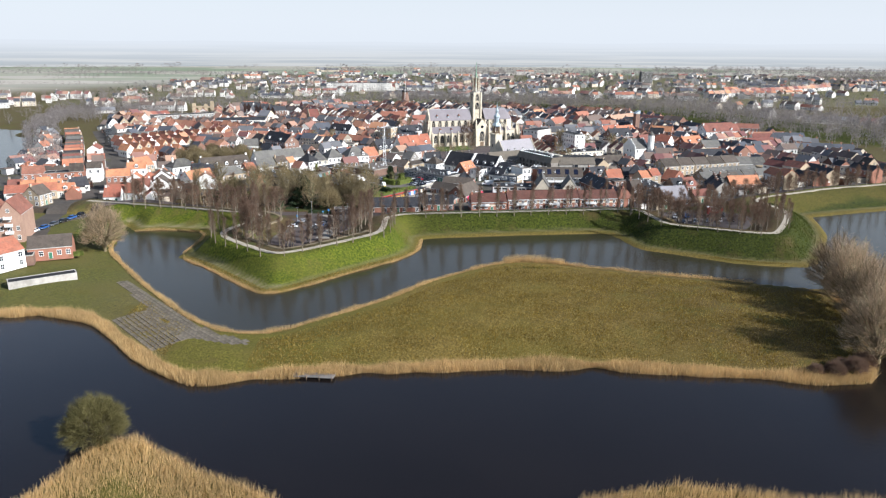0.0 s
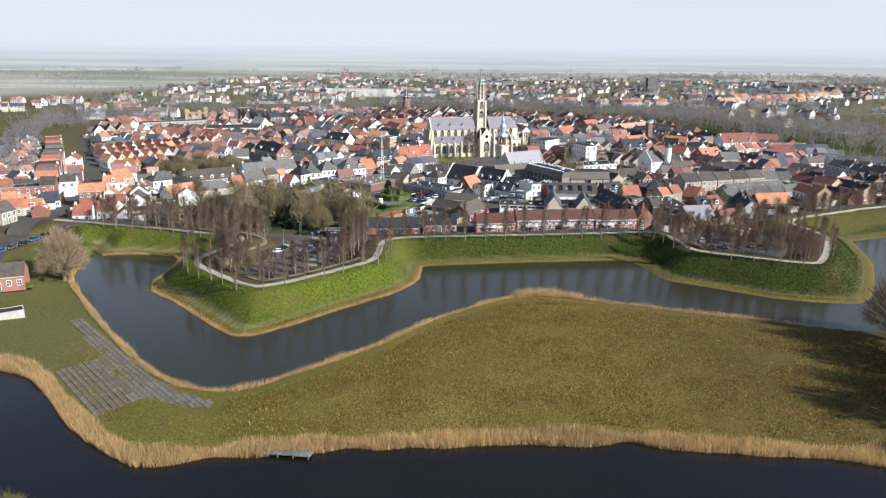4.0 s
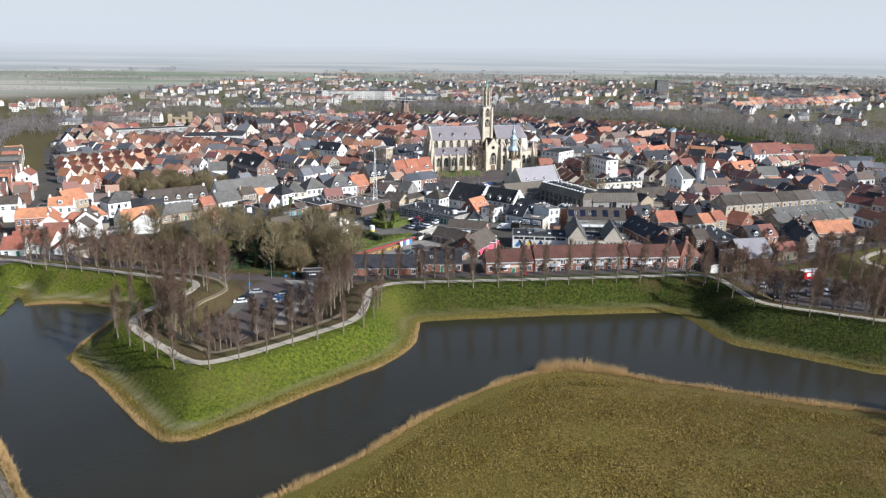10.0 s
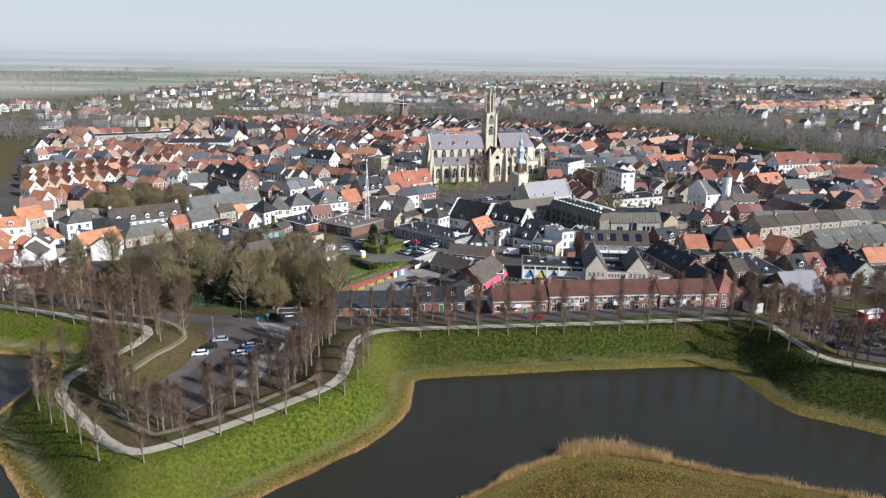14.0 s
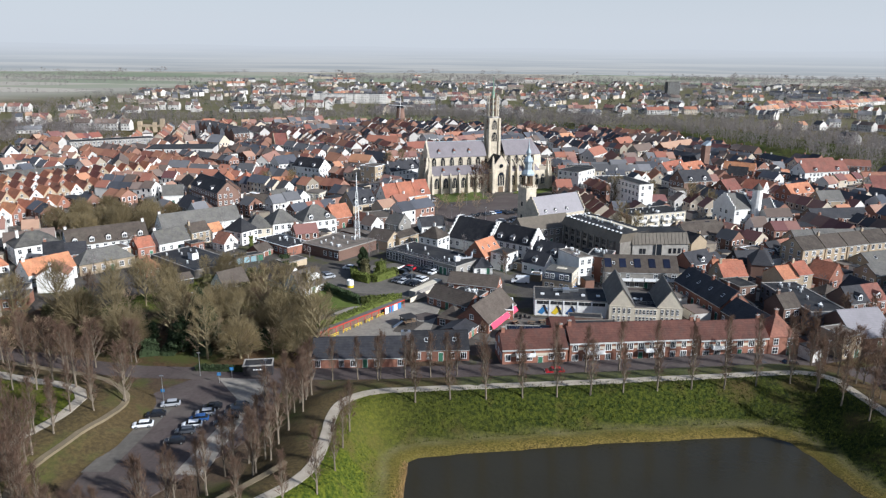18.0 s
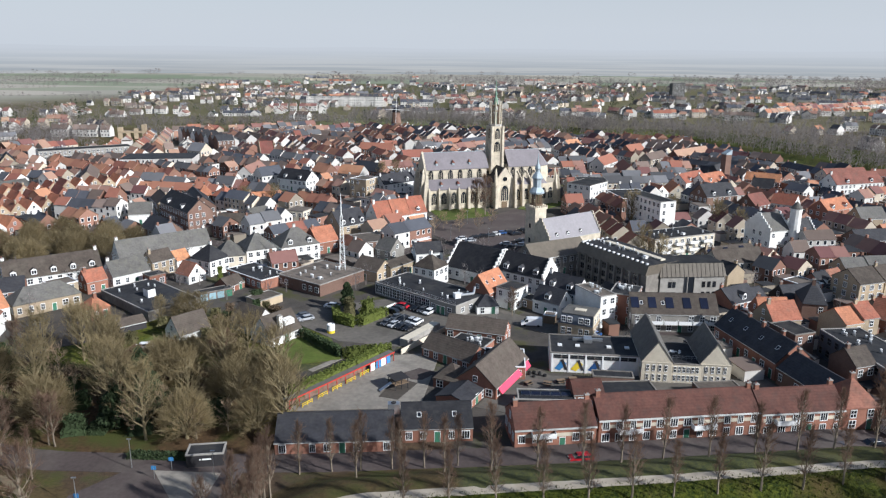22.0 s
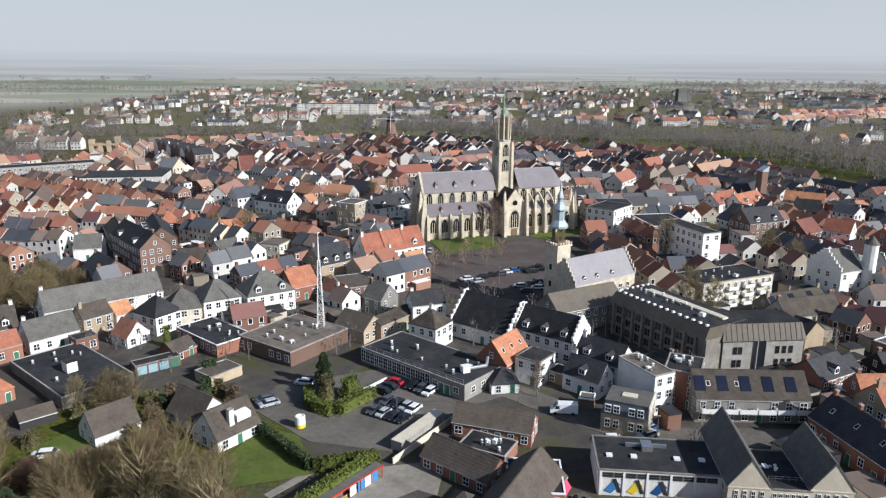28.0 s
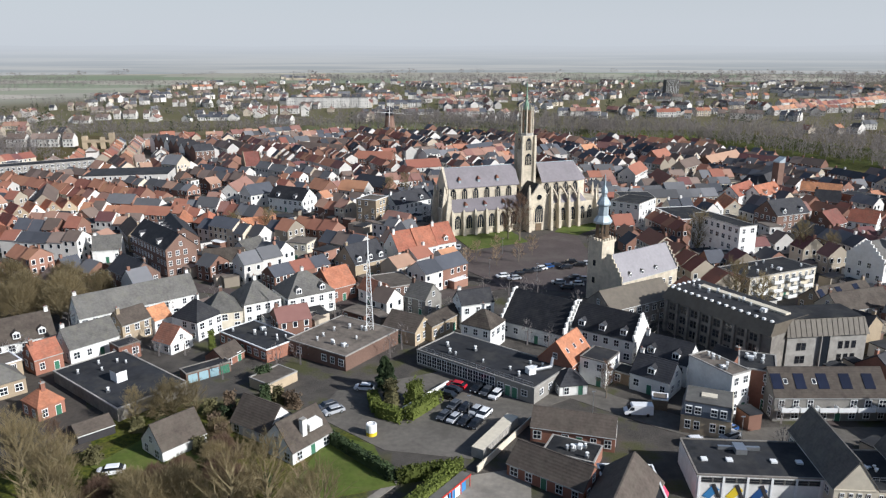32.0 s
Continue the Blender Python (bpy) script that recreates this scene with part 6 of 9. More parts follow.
house(29.4, 317.7, 11.4, 4.6, -4, 5.0, 5.0, "timber_dark", "bitumen", "flat", label="low black shed with solar panels in the yard", category="shed", windows=0)
for i in range(5):
    pv = thing("solar_panel", "dark solar panel on the low black shed", "solar panel", pose(25.4 + i * 2.0, 318.2 - i * 0.14, 5.25, 14, 0, -4), "panels on the shed")
    s = Solid()
    s.box(-0.85, -0.55, 0, 0.85, 0.55, 0.06, "solar")
    part("pane", s, pv)
    s = Solid()
    s.box(-0.9, -0.6, -0.12, 0.9, 0.6, -0.01, "steel")
    part("frame", s, pv)
unit = thing("cooling_unit", "pale cooling unit on the black roof", "cooling unit", pose(-0.9, 308, 7.4, 0, 0, 2))
s = Solid()
s.box(-1.1, -0.7, -0.9, 1.1, 0.7, 1.1, "steel")
part("casing", s, unit)
s = Solid()
s.lathe([(0.5, 1.1), (0.5, 1.25)], "timber_dark", 12)
part("fan", s, unit)
house(46.5, 320.4, 11.5, 5.6, 2, 5.2, 5.2, "brick_brown", "bitumen", "flat", label="dark flat-roofed annexe behind the terrace", category="annexe", windows=1, edge="concrete_aged_shade")
house(37.8, 320, 6.2, 7, 2, 5.6, 7.2, "brick_red", "tile_rust", label="small red brick annexe behind the terrace", category="annexe", chimneys=0, windows=1)
house(66, 320.5, 9, 6, 4, 4.9, 4.9, "brick_brown", "gravel_roof", "flat", label="low brown store behind the terrace", category="store", windows=1, edge="concrete_aged_shade")
# clutter of the school yard
house(45.5, 327.4, 8.6, 3.2, -8, 4.9, 4.9, "brick_brown", "bitumen", "flat", label="low dark bicycle store beside the sports hall", category="store", windows=0, edge="concrete_aged_shade")
s = Solid()
s.lathe([(0.28, 0.0), (0.42, 0.06), (0.42, 0.2), (0.28, 0.26), (0.28, 0.0)], "rubber", 10)
tyre = s.mesh("tyre")
for i, (x, y, k) in enumerate(((28.2, 331.9, 3), (29.3, 332.6, 2), (29.0, 330.7, 1), (30.4, 331.6, 3), (31.5, 331.0, 2))):
    pile = thing("tyre_stack", "small stack of old black tyres on the yard", "tyres", pose(x, y, TOWN + 0.16), "yard clutter")
    for n in range(k):
        part("tyre", tyre, pile, at=pose(0.05 * (n % 2), 0.04 * n, 0.26 * n))
s = Solid()
s.box(-0.9, -0.4, 0.68, 0.9, 0.4, 0.75, "wood")
table_top = s.mesh("tabletop")
s = Solid()
s.box(-0.9, -0.14, 0.4, 0.9, 0.14, 0.45, "wood")
bench_top = s.mesh("bench")
s = Solid()
s.hull([(-0.06, -0.75, 0), (0.06, -0.75, 0), (0.06, 0.75, 0), (-0.06, 0.75, 0)], [(-0.06, -0.3, 0.68), (0.06, -0.3, 0.68), (0.06, 0.3, 0.68), (-0.06, 0.3, 0.68)], "timber_dark")
table_leg = s.mesh("leg")
for x, y, a in ((34.4, 327.8, 12), (31.4, 326.8, -20), (37.2, 328.8, 5), (27.2, 327.0, 40)):
    pt = thing("picnic_table", "weathered wooden picnic table on the yard", "picnic table", pose(x, y, TOWN + 0.16, 0, 0, a), "yard clutter")
    part("tabletop", table_top, pt)
    for q in (-0.72, 0.72):
        part("bench", bench_top, pt, at=pose(0, q, 0))
        part("leg", table_leg, pt, at=pose(q * 0.9, 0, 0))
# railing and large duct on the flat office roof
rail_t = thing("roof_railing", "thin steel railing along the flat office roof", "railing", pose(7.0, 382.7, 6.35, 0, 0, -43))
s = Solid()
s.tube((0, 0, 0), (0, 0, 1.0), 0.035, 0.035, "steel", 4)
rail_post = s.mesh("post")
for i in range(14):
    part("post", rail_post, rail_t, at=pose(-15.2 + i * 2.33, -6.6, 0))
for z in (0.5, 1.0):
    s = Solid()
    s.tube((-15.2, -6.6, z), (15.1, -6.6, z), 0.03, 0.03, "steel", 4)
    part("rail", s, rail_t)
duct_t = thing("air_duct", "silver air duct bent over the office roof", "air duct", pose(17.5, 375.5, 6.1, 0, 0, 20))
s = Solid()
s.tube((-2.6, 0, 0.7), (1.6, 0, 0.7), 0.42, 0.42, "steel", 10)
part("duct", s, duct_t)
s = Solid()
s.tube((1.6, 0, 0.7), (2.2, 0.4, 2.6), 0.36, 0.3, "steel", 10)
part("bend", s, duct_t)
s = Solid()
s.box(-4.2, -0.9, 0, -2.6, 0.9, 1.5, "paint_white")
part("fan_box", s, duct_t, "white fan box")

# playground: wall with red coping, rails, climbing frame, sand pit, bins
wall_p = thing("playground_wall", "brick playground wall with a red-edged canopy", "wall", pose(-13, 329, TOWN, 0, 0, 50.2))
s = Solid()
s.box(-15.6, -0.15, 0, 15.6, 0.15, 2.0, "brick_brown")
part("wall", s, wall_p)
s = Solid()
s.box(-15.7, -1.4, 2.1, 15.7, 0.3, 2.2, "concrete_dark")
part("canopy", s, wall_p, "dark grey canopy roof")
s = Solid()
s.box(-15.7, -1.52, 1.98, 15.7, -1.38, 2.24, "paint_red")
part("beam", s, wall_p, "bright red front beam")
s = Solid()
s.box(-0.06, -0.06, 0, 0.06, 0.06, 2.0, "paint_red")
post_red = s.mesh("post")
for i in range(13):
    part("post", post_red, wall_p, "red steel post", pose(-15.4 + i * 2.57, -1.45, 0))
for x, m in ((8.5, "paint_white"), (10.5, "paint_blue"), (12.2, "paint_white"), (13.6, "paint_blue")):
    s = Solid()
    s.box(-0.8, -1.36, 0.1, 0.8, -1.3, 1.9, m)
    part("panel", s, wall_p, "painted wall panel", pose(x, 0, 0))
RAIL = Solid()
RAIL.box(-1.4, -0.05, 0.75, 1.4, 0.05, 0.85, "paint_yellow")
RAIL.box(-1.4, -0.05, 0.35, 1.4, 0.05, 0.43, "paint_yellow")
for x in (-1.35, 0, 1.35):
    RAIL.box(x - 0.05, -0.05, 0, x + 0.05, 0.05, 0.9, "paint_yellow")
rail_mesh = RAIL.mesh("rail")
for i in range(5):
    k = i / 4
    r = thing("bicycle_rail", "yellow bicycle rail on the playground", "rail", pose(-18.6 + 10.4 * k, 318.5 + 14 * k, TOWN + 0.1, 0, 0, 53), "playground rails")
    part("frame", rail_mesh, r)
climb = thing("climbing_frame", "dark climbing frame with a steel slide", "play equipment", pose(-0.6, 326.4, TOWN + 0.1, 0, 0, 30))
s = Solid()
for x in (-1.5, 0, 1.5):
    for y in (-1.5, 1.5):
        s.tube((x, y, 0), (x, y, 2.4), 0.1, 0.1, "timber_dark", 5)
part("post", s, climb)
s = Solid()
s.box(-1.7, -1.7, 1.3, 1.7, 1.7, 1.42, "wood")
part("platform", s, climb)
s = Solid()
s.box(-1.8, -1.8, 2.4, 1.8, 1.8, 2.5, "timber_dark")
part("roof", s, climb)
s = Solid()
s.hull([(-4.4, -0.4, 0.15), (-1.7, -0.4, 1.4), (-1.7, 0.4, 1.4), (-4.4, 0.4, 0.15)], [(-4.4, -0.4, 0.25), (-1.7, -0.4, 1.5), (-1.7, 0.4, 1.5), (-4.4, 0.4, 0.25)], "steel")
part("slide", s, climb, "steel slide")
patch("play_surface", [(-4.5, 322), (-0.5, 320.5), (3.5, 328), (-1, 331)], "asphalt", "dark rubber play surface", "play surface", TOWN + 0.16)
patch("sand_pit", [(0.5, 333.5), (4, 335.8), (8, 333.5), (4.5, 329.8), (2, 330)], "paving_brick", "sunken dark play pit", "play surface", TOWN + 0.16)
for x, y, m in ((-8, 335.4, "paint_blue"), (-7, 336.4, "paint_blue"), (-5.5, 337.6, "paint_red")):
    b = thing("litter_bin", "bright plastic bin by the wall", "bin", pose(x, y, TOWN + 0.1))
    s = Solid()
    s.lathe([(0.4, 0), (0.5, 1.1), (0.52, 1.15), (0.3, 1.35)], m, 10)
    part("body", s, b)

tank = thing("water_tank", "round white tank with yellow markings", "tank", pose(-18.4, 357.6, TOWN + 0.1))
s = Solid()
s.lathe([(1.0, 0), (1.0, 0.7)], "paint_yellow", 16)
part("base", s, tank, "yellow base band")
s = Solid()
s.lathe([(1.0, 0.7), (1.0, 2.2), (0.75, 2.3), (0.7, 2.1)], "paint_white", 16)
part("drum", s, tank)
cont = thing("container", "long pale grey container beside the car park", "container", pose(4.2, 354, TOWN + 0.1, 0, 0, 55))
s = Solid()
s.box(-7, -1.2, 0, 7, 1.2, 1.9, "concrete", top="plaster_cream")
part("body", s, cont)
for i in range(24):
    s = Solid()
    s.box(-0.06, -1.26, 0.1, 0.06, -1.2, 1.8, "concrete")
    part("rib", s, cont, at=pose(-6.6 + i * 0.575, 0, 0))
gw = thing("garden_wall", "low concrete wall of the car park", "wall", pose(4.6, 353.6, TOWN, 0, 0, 53))
s = Solid()
s.box(-10.8, -2.0, 0, 10.8, -1.8, 1.3, "plaster_cream")
part("wall", s, gw)
rw = thing("retaining_wall", "low white retaining wall of the raised garden", "wall", pose(-10, 371.4, TOWN, 0, 0, 49))
s = Solid()
s.box(-9.2, -1.9, 0, 9.2, -1.6, 1.1, "plaster_white")
part("wall", s, rw)
LAMP = Solid()
LAMP.tube((0, 0, 0), (0, 0, 5.6), 0.08, 0.05, "steel", 6)
lamp_pole = LAMP.mesh("pole")
LAMP = Solid()
LAMP.box(-0.35, -0.12, 5.55, 0.35, 0.12, 5.7, "steel")
lamp_head = LAMP.mesh("lamp_head")
for x, y in ((0, 361), (24, 361), (30, 372), (48, 349.5), (60, 349), (-49, 284.6), (-30, 292), (-120, 308), (-90, 301), (96, 302), (16, 452), (30, 447), (50, 456), (10, 466), (24, 478), (-45, 296)):
    l = thing("street_lamp", "slim grey street lamp on a steel pole", "lamp", pose(x, y, TOWN), "street lamps")
    part("pole", lamp_pole, l)
    part("lamp_head", lamp_head, l)
for x, y in ((-49.2, 285), (-38, 295.2), (-40, 292.6)):
    sg = thing("road_sign", "small blue parking sign on a pole", "sign", pose(x, y, TOWN))
    s = Solid()
    s.tube((0, 0, 0), (0, 0, 2.6), 0.05, 0.05, "steel", 5)
    part("pole", s, sg)
    s = Solid()
    s.box(-0.4, -0.04, 1.9, 0.4, 0.0, 2.6, "paint_blue")
    part("panel", s, sg)

# balconies along the rampart terrace and the flats
BALC = Solid()
BALC.box(-2.2, -1.3, 0, 2.2, 0, 0.16, "concrete")
balc_floor = BALC.mesh("balcony_floor")
BALC = Solid()
BALC.box(-2.2, -1.34, 0.16, 2.2, -1.28, 1.1, "paint_white")
BALC.box(-2.2, -1.28, 0.16, -2.14, 0, 1.1, "paint_white")
BALC.box(2.14, -1.28, 0.16, 2.2, 0, 1.1, "paint_white")
balc_rail = BALC.mesh("balcony_rail")


def balcony(x, y, z, rot, size=1.0):
    b = thing("balcony", "white-railed balcony on the brick front", "balcony", pose(x, y, z, 0, 0, rot) @ Matrix.Diagonal((size, 1, 1, 1)), "balconies")
    part("floor", balc_floor, b)
    part("rail", balc_rail, b)


for x in (26, 42, 56, 72):
    balcony(x, 301.25 + 0.0875 * (x - 28), TOWN + 2.55, 5)
for i in range(6):
    balcony(60.5 + i * 3.6, 357.0 - 0.25 * i, TOWN + 2.5, -4, 0.75)
for k in range(3):
    for u in (-9, -3, 3, 9):
        a = radians(21)
        balcony(94 + u * math.cos(a) + 6.0 * math.sin(a), 431 + u * math.sin(a) - 6.0 * math.cos(a), TOWN + 0.3 + 2.5 * k, 21, 0.8)
for k in range(4):
    for i in range(3):
        balcony(-159.9 + i * 8.2, 251.4 + i * 1.2, TOWN + 0.6 + 2.6 * k, 12, 0.55)


# canopies over the cafe terraces on the square
cp = thing("awning", "cream cafe awnings below the orange roofs", "awning", pose(-4.5, 464.2, TOWN + 2.6, 0, 0, 31))
for x in (-7.5, 0, 7.5):
    s = Solid()
    s.hull([(-3.4, -3.2, -0.4), (3.4, -3.2, -0.4), (3.4, 1.0, 0.5), (-3.4, 1.0, 0.5)], [(-3.4, -3.2, -0.3), (3.4, -3.2, -0.3), (3.4, 1.0, 0.6), (-3.4, 1.0, 0.6)], "plaster_white")
    part("cloth", s, cp, at=pose(x, 0, 0))

# the round stair tower of the white mansion
st = thing("stair_tower", "round white stair tower with grey cone", "tower", pose(136.3, 430, TOWN))
s = Solid()
s.lathe([(1.9, 0), (1.9, 17.0)], "plaster_white", 12)
part("shaft", s, st)
s = Solid()
s.lathe([(2.1, 17.0), (0.1, 19.5)], "tile_grey", 12)
part("cone", s, st)

# the second church: a dark modern roof and a square brick tower
c2 = thing("chapel", "dark modern church with a steep roof and brick tower", "church", pose(160, 568, TOWN, 0, 0, 20))
s = Solid()
s.hull([(-10, -8, 0), (14, -8, 0), (14, 10, 0), (-10, 10, 0)], [(-2, -2, 11), (12, 0, 13), (12, 2, 13), (-2, 4, 11)], "tile_dark")
part("roof", s, c2)
s = Solid()
s.box(2, -9.5, 0, 5.6, -6, 18, "brick_brown")
s.hull([(1.9, -9.6, 18), (5.7, -9.6, 18), (5.7, -5.9, 18), (1.9, -5.9, 18)], [(1.9, -9.6, 18.6), (5.7, -9.6, 20.5), (5.7, -5.9, 20.5), (1.9, -5.9, 18.6)], "lead")
part("tower", s, c2, "brown brick tower with slanting metal cap")

# ruined gate and bastion house on the western rampart
gate = thing("old_gate", "ruined brick town gate with arches", "gate", pose(-225, 776, TOWN, 0, 0, 10))
for x, h in ((-8, 9), (-2, 6), (4, 8), (10, 11)):
    s = Solid()
    s.box(x - 1.6, -3, 0, x + 1.6, 3, h, "brick_beige")
    part("pier", s, gate)
s = Solid()
s.box(-9.6, -3.05, 4.6, 11.6, 3.05, 6.2, "brick_beige")
part("lintel", s, gate)

# ---- trees ----


def tree_meshes(seed, height, reach, clear, rise, limbs, subs, twigs, twig, crown_m, slim=1.0, tw=0.045, bark="bark", stout=1.0):
    """Trunk with limbs as one mesh, and the twigs of a bare crown as another."""
    rng = random.Random(seed)
    t, c = Solid(), Solid()
    r0 = height * 0.018 * slim
    p = Vector((0, 0, -0.3))
    pts = [p]
    for i in range(6):
        p = p + Vector((rng.uniform(-0.03, 0.03) * height * 0.3, rng.uniform(-0.03, 0.03) * height * 0.3, height * 0.92 / 6))
        pts.append(p)
    for i in range(6):
        t.tube(pts[i], pts[i + 1], r0 * (1 - i / 6.4), r0 * (1 - (i + 1) / 6.4), bark, 5)

    def spray(p, q, n, length):
        for _ in range(n):
            k = rng.uniform(0.2, 1.0)
            a = p.lerp(q, k)
            d = ((q - p).normalized() + Vector((rng.gauss(0, 0.42), rng.gauss(0, 0.42), rng.gauss(0.3, 0.32)))).normalized()
            b = a + d * length * rng.uniform(0.5, 1.25)
            side = d.cross(Vector((rng.gauss(0, 1), rng.gauss(0, 1), rng.gauss(0, 1)))).normalized() * tw
            c.face([tuple(a - side), tuple(a + side), tuple(b)], crown_m)
            m = a.lerp(b, rng.uniform(0.2, 0.6))
            d2 = (d + Vector((rng.gauss(0, 0.45), rng.gauss(0, 0.45), rng.gauss(0.2, 0.35)))).normalized()
            c.face([tuple(m - side * 0.7), tuple(m + side * 0.7), tuple(m + d2 * length * rng.uniform(0.4, 0.8))], crown_m)

    for i in range(limbs):
        k = clear + (0.97 - clear) * (i + rng.random() * 0.6) / limbs
        f = k * 6 * 0.99
        base = pts[int(f)].lerp(pts[min(6, int(f) + 1)], f - int(f))
        az = i * 2.4 + rng.uniform(-0.4, 0.4)
        rel = (k - clear) / (1 - clear)
        ln = reach * (0.35 + 0.75 * math.sin(math.pi * min(1, 0.22 + 0.74 * rel))) * rng.uniform(0.75, 1.1)
        up = rise + 0.35 * rel
        d = Vector((math.cos(az) * math.cos(up), math.sin(az) * math.cos(up), math.sin(up)))
        mid = base + d * ln * 0.5
        end = mid + (d + Vector((rng.gauss(0, 0.15), rng.gauss(0, 0.15), 0.25))).normalized() * ln * 0.5
        rl = r0 * 0.42 * stout * (1 - 0.6 * rel)
        t.tube(base, mid, rl, rl * 0.6, bark, 3)
        t.tube(mid, end, rl * 0.6, rl * 0.15, bark, 3)
        for j in range(subs):
            q = rng.uniform(0.25, 1.0)
            a = base.lerp(mid, q * 2) if q < 0.5 else mid.lerp(end, q * 2 - 1)
            e = (d + Vector((rng.gauss(0, 0.6), rng.gauss(0, 0.6), rng.gauss(0.25, 0.4)))).normalized()
            b = a + e * ln * rng.uniform(0.3, 0.55)
            t.tube(a, b, rl * 0.3 * stout, rl * 0.08, bark, 3)
            spray(a, b, twigs, twig)
        spray(mid, end, twigs, twig)
    spray(pts[5], pts[6], twigs * 2, twig)
    return t.mesh("trunk"), c.mesh("crown")


def dome_meshes(seed, height, radius, limbs, subs, twigs, twig, crown_m, tw, bark="bark", stout=1.0):
    """A round crown: many stems fan out from low down and end on a dome of fine twigs."""
    rng = random.Random(seed)
    t, c = Solid(), Solid()
    t.lathe([(height * 0.035, -0.4), (height * 0.028, height * 0.1)], bark, 7)
    for i in range(limbs):
        up = math.asin(min(1.0, 0.02 + 0.98 * (i + 0.5) / limbs))
        az = i * 2.39996 + rng.uniform(-0.15, 0.15)
        reach = rng.uniform(0.9, 1.04)
        end = Vector((radius * math.cos(up) * math.cos(az) * reach, radius * math.cos(up) * math.sin(az) * reach, height * (0.22 + 0.78 * math.sin(up)) * reach))
        base = Vector((0, 0, height * rng.uniform(0.04, 0.16)))
        mid = base.lerp(end, 0.5) + Vector((0, 0, height * 0.06))
        rl = height * 0.009 * stout
        t.tube(base, mid, rl, rl * 0.6, bark, 3)
        t.tube(mid, end, rl * 0.6, rl * 0.12, bark, 3)
        for j in range(subs):
            k = rng.uniform(0.2, 0.95)
            a = mid.lerp(end, k)
            out = (a - Vector((0, 0, height * 0.2))).normalized()
            if stout > 1 and j % 2 == 0:
                fork = (out + Vector((rng.gauss(0, 0.45), rng.gauss(0, 0.45), rng.gauss(0.1, 0.35)))).normalized()
                t.tube(a, a + fork * twig * 1.3, rl * 0.35, rl * 0.08, bark, 3)
            for q in range(twigs):
                d = (out + Vector((rng.gauss(0, 0.5), rng.gauss(0, 0.5), rng.gauss(0.1, 0.4)))).normalized()
                p = a + Vector((rng.gauss(0, 0.25), rng.gauss(0, 0.25), rng.gauss(0, 0.25))) * twig
                b = p + d * twig * rng.uniform(0.5, 1.2) * (1.15 - 0.5 * k)
                side = d.cross(Vector((rng.gauss(0, 1), rng.gauss(0, 1), rng.gauss(0, 1)))).normalized() * tw
                c.face([tuple(p - side), tuple(p + side), tuple(b)], crown_m)
    return t.mesh("trunk"), c.mesh("crown")


TREES = {
    "avenue": [tree_meshes(s, 10.8, 2.3, 0.2, 1.08, 24, 4, 7, 1.05, "twigs_red", 1.0, 0.018) for s in (1, 2, 3, 4, 5, 6)],
    "park": [tree_meshes(s, 15, 5.6, 0.18, 0.78, 24, 8, 9, 1.6, "twigs_olive", 1.25, 0.021, "bark_olive", 1.45) for s in (11, 12, 13, 14)],
    "grey": [tree_meshes(s, 13, 4.0, 0.18, 0.85, 20, 6, 10, 1.5, "twigs_red", 1.1, 0.026) for s in (21, 22, 23)],
    "garden": [tree_meshes(s, 6.5, 2.6, 0.15, 0.7, 12, 4, 7, 1.0, "twigs_tan", 1.1, 0.028) for s in (51, 52, 53)],
    "grove": [dome_meshes(n, 11, 5.6, 72, 9, 12, 1.5, "twigs_olive", 0.023, "bark_olive", 1.2) for n in (61, 62, 63)],
    "thorn": [dome_meshes(33, 13, 9, 60, 8, 14, 3.2, "twigs_red", 0.07)],
    "willow": [dome_meshes(31, 7.4, 4.7, 120, 9, 17, 1.2, "twigs_willow", 0.03)],
    "tan": [dome_meshes(n, 16.5, 7.2, 72, 9, 13, 2.0, "twigs_tan", 0.028, "bark_olive", 1.4) for n in (41, 42)],
}
TREE_LABEL = {"garden": "small bare garden tree between the houses", "avenue": "slender bare avenue tree with reddish-brown twigs", "park": "tall bare park tree with olive-brown crown", "grey": "bare tree with dark reddish-brown crown", "grove": "broad bare tree with a dense olive crown", "thorn": "low brown bare bush in the reeds", "willow": "round yellow-green willow standing in the water", "tan": "large bare tree with tan crown"}
tr = random.Random(77)


def tree(kind, x, y, size=1.0, z=None, label="", group=""):
    t, c = TREES[kind][tr.randrange(len(TREES[kind]))]
    z = ground_z(x, y) if z is None else z
    root = thing("tree", label or TREE_LABEL[kind], "tree", pose(x, y, z, 0, 0, tr.uniform(0, 360)) @ Matrix.Scale(size, 4), group)
    part("trunk", t, root)
    part("crown", c, root, "bare twigs")
    return root


def along(line, step, off, jitter=0.5):
    pts, acc, out = resample(line, 0.5), 0.0, []
    moved = offset(pts, off)
    for (ax, ay), (bx, by) in zip(moved, moved[1:]):
        acc += math.hypot(bx - ax, by - ay)
        if acc >= step:
            acc = 0
            out.append((bx + tr.uniform(-jitter, jitter), by + tr.uniform(-jitter, jitter)))
    return out


for x, y in along([(-6, 281.6), (31.8, 284.4), (80, 289.1), (86, 287), (89.4, 272), (91.5, 264.5), (103, 257), (124, 248.5)], 6.6, -4.0, 0.25):
    tree("avenue", x, y, tr.uniform(0.9, 1.1), group="avenue on the rampart")
for x, y in along([(-14, 289), (30, 292.5), (84, 296)], 7.4, 0, 0.7):
    tree("avenue", x, y, tr.uniform(0.9, 1.15), group="avenue on the rampart")
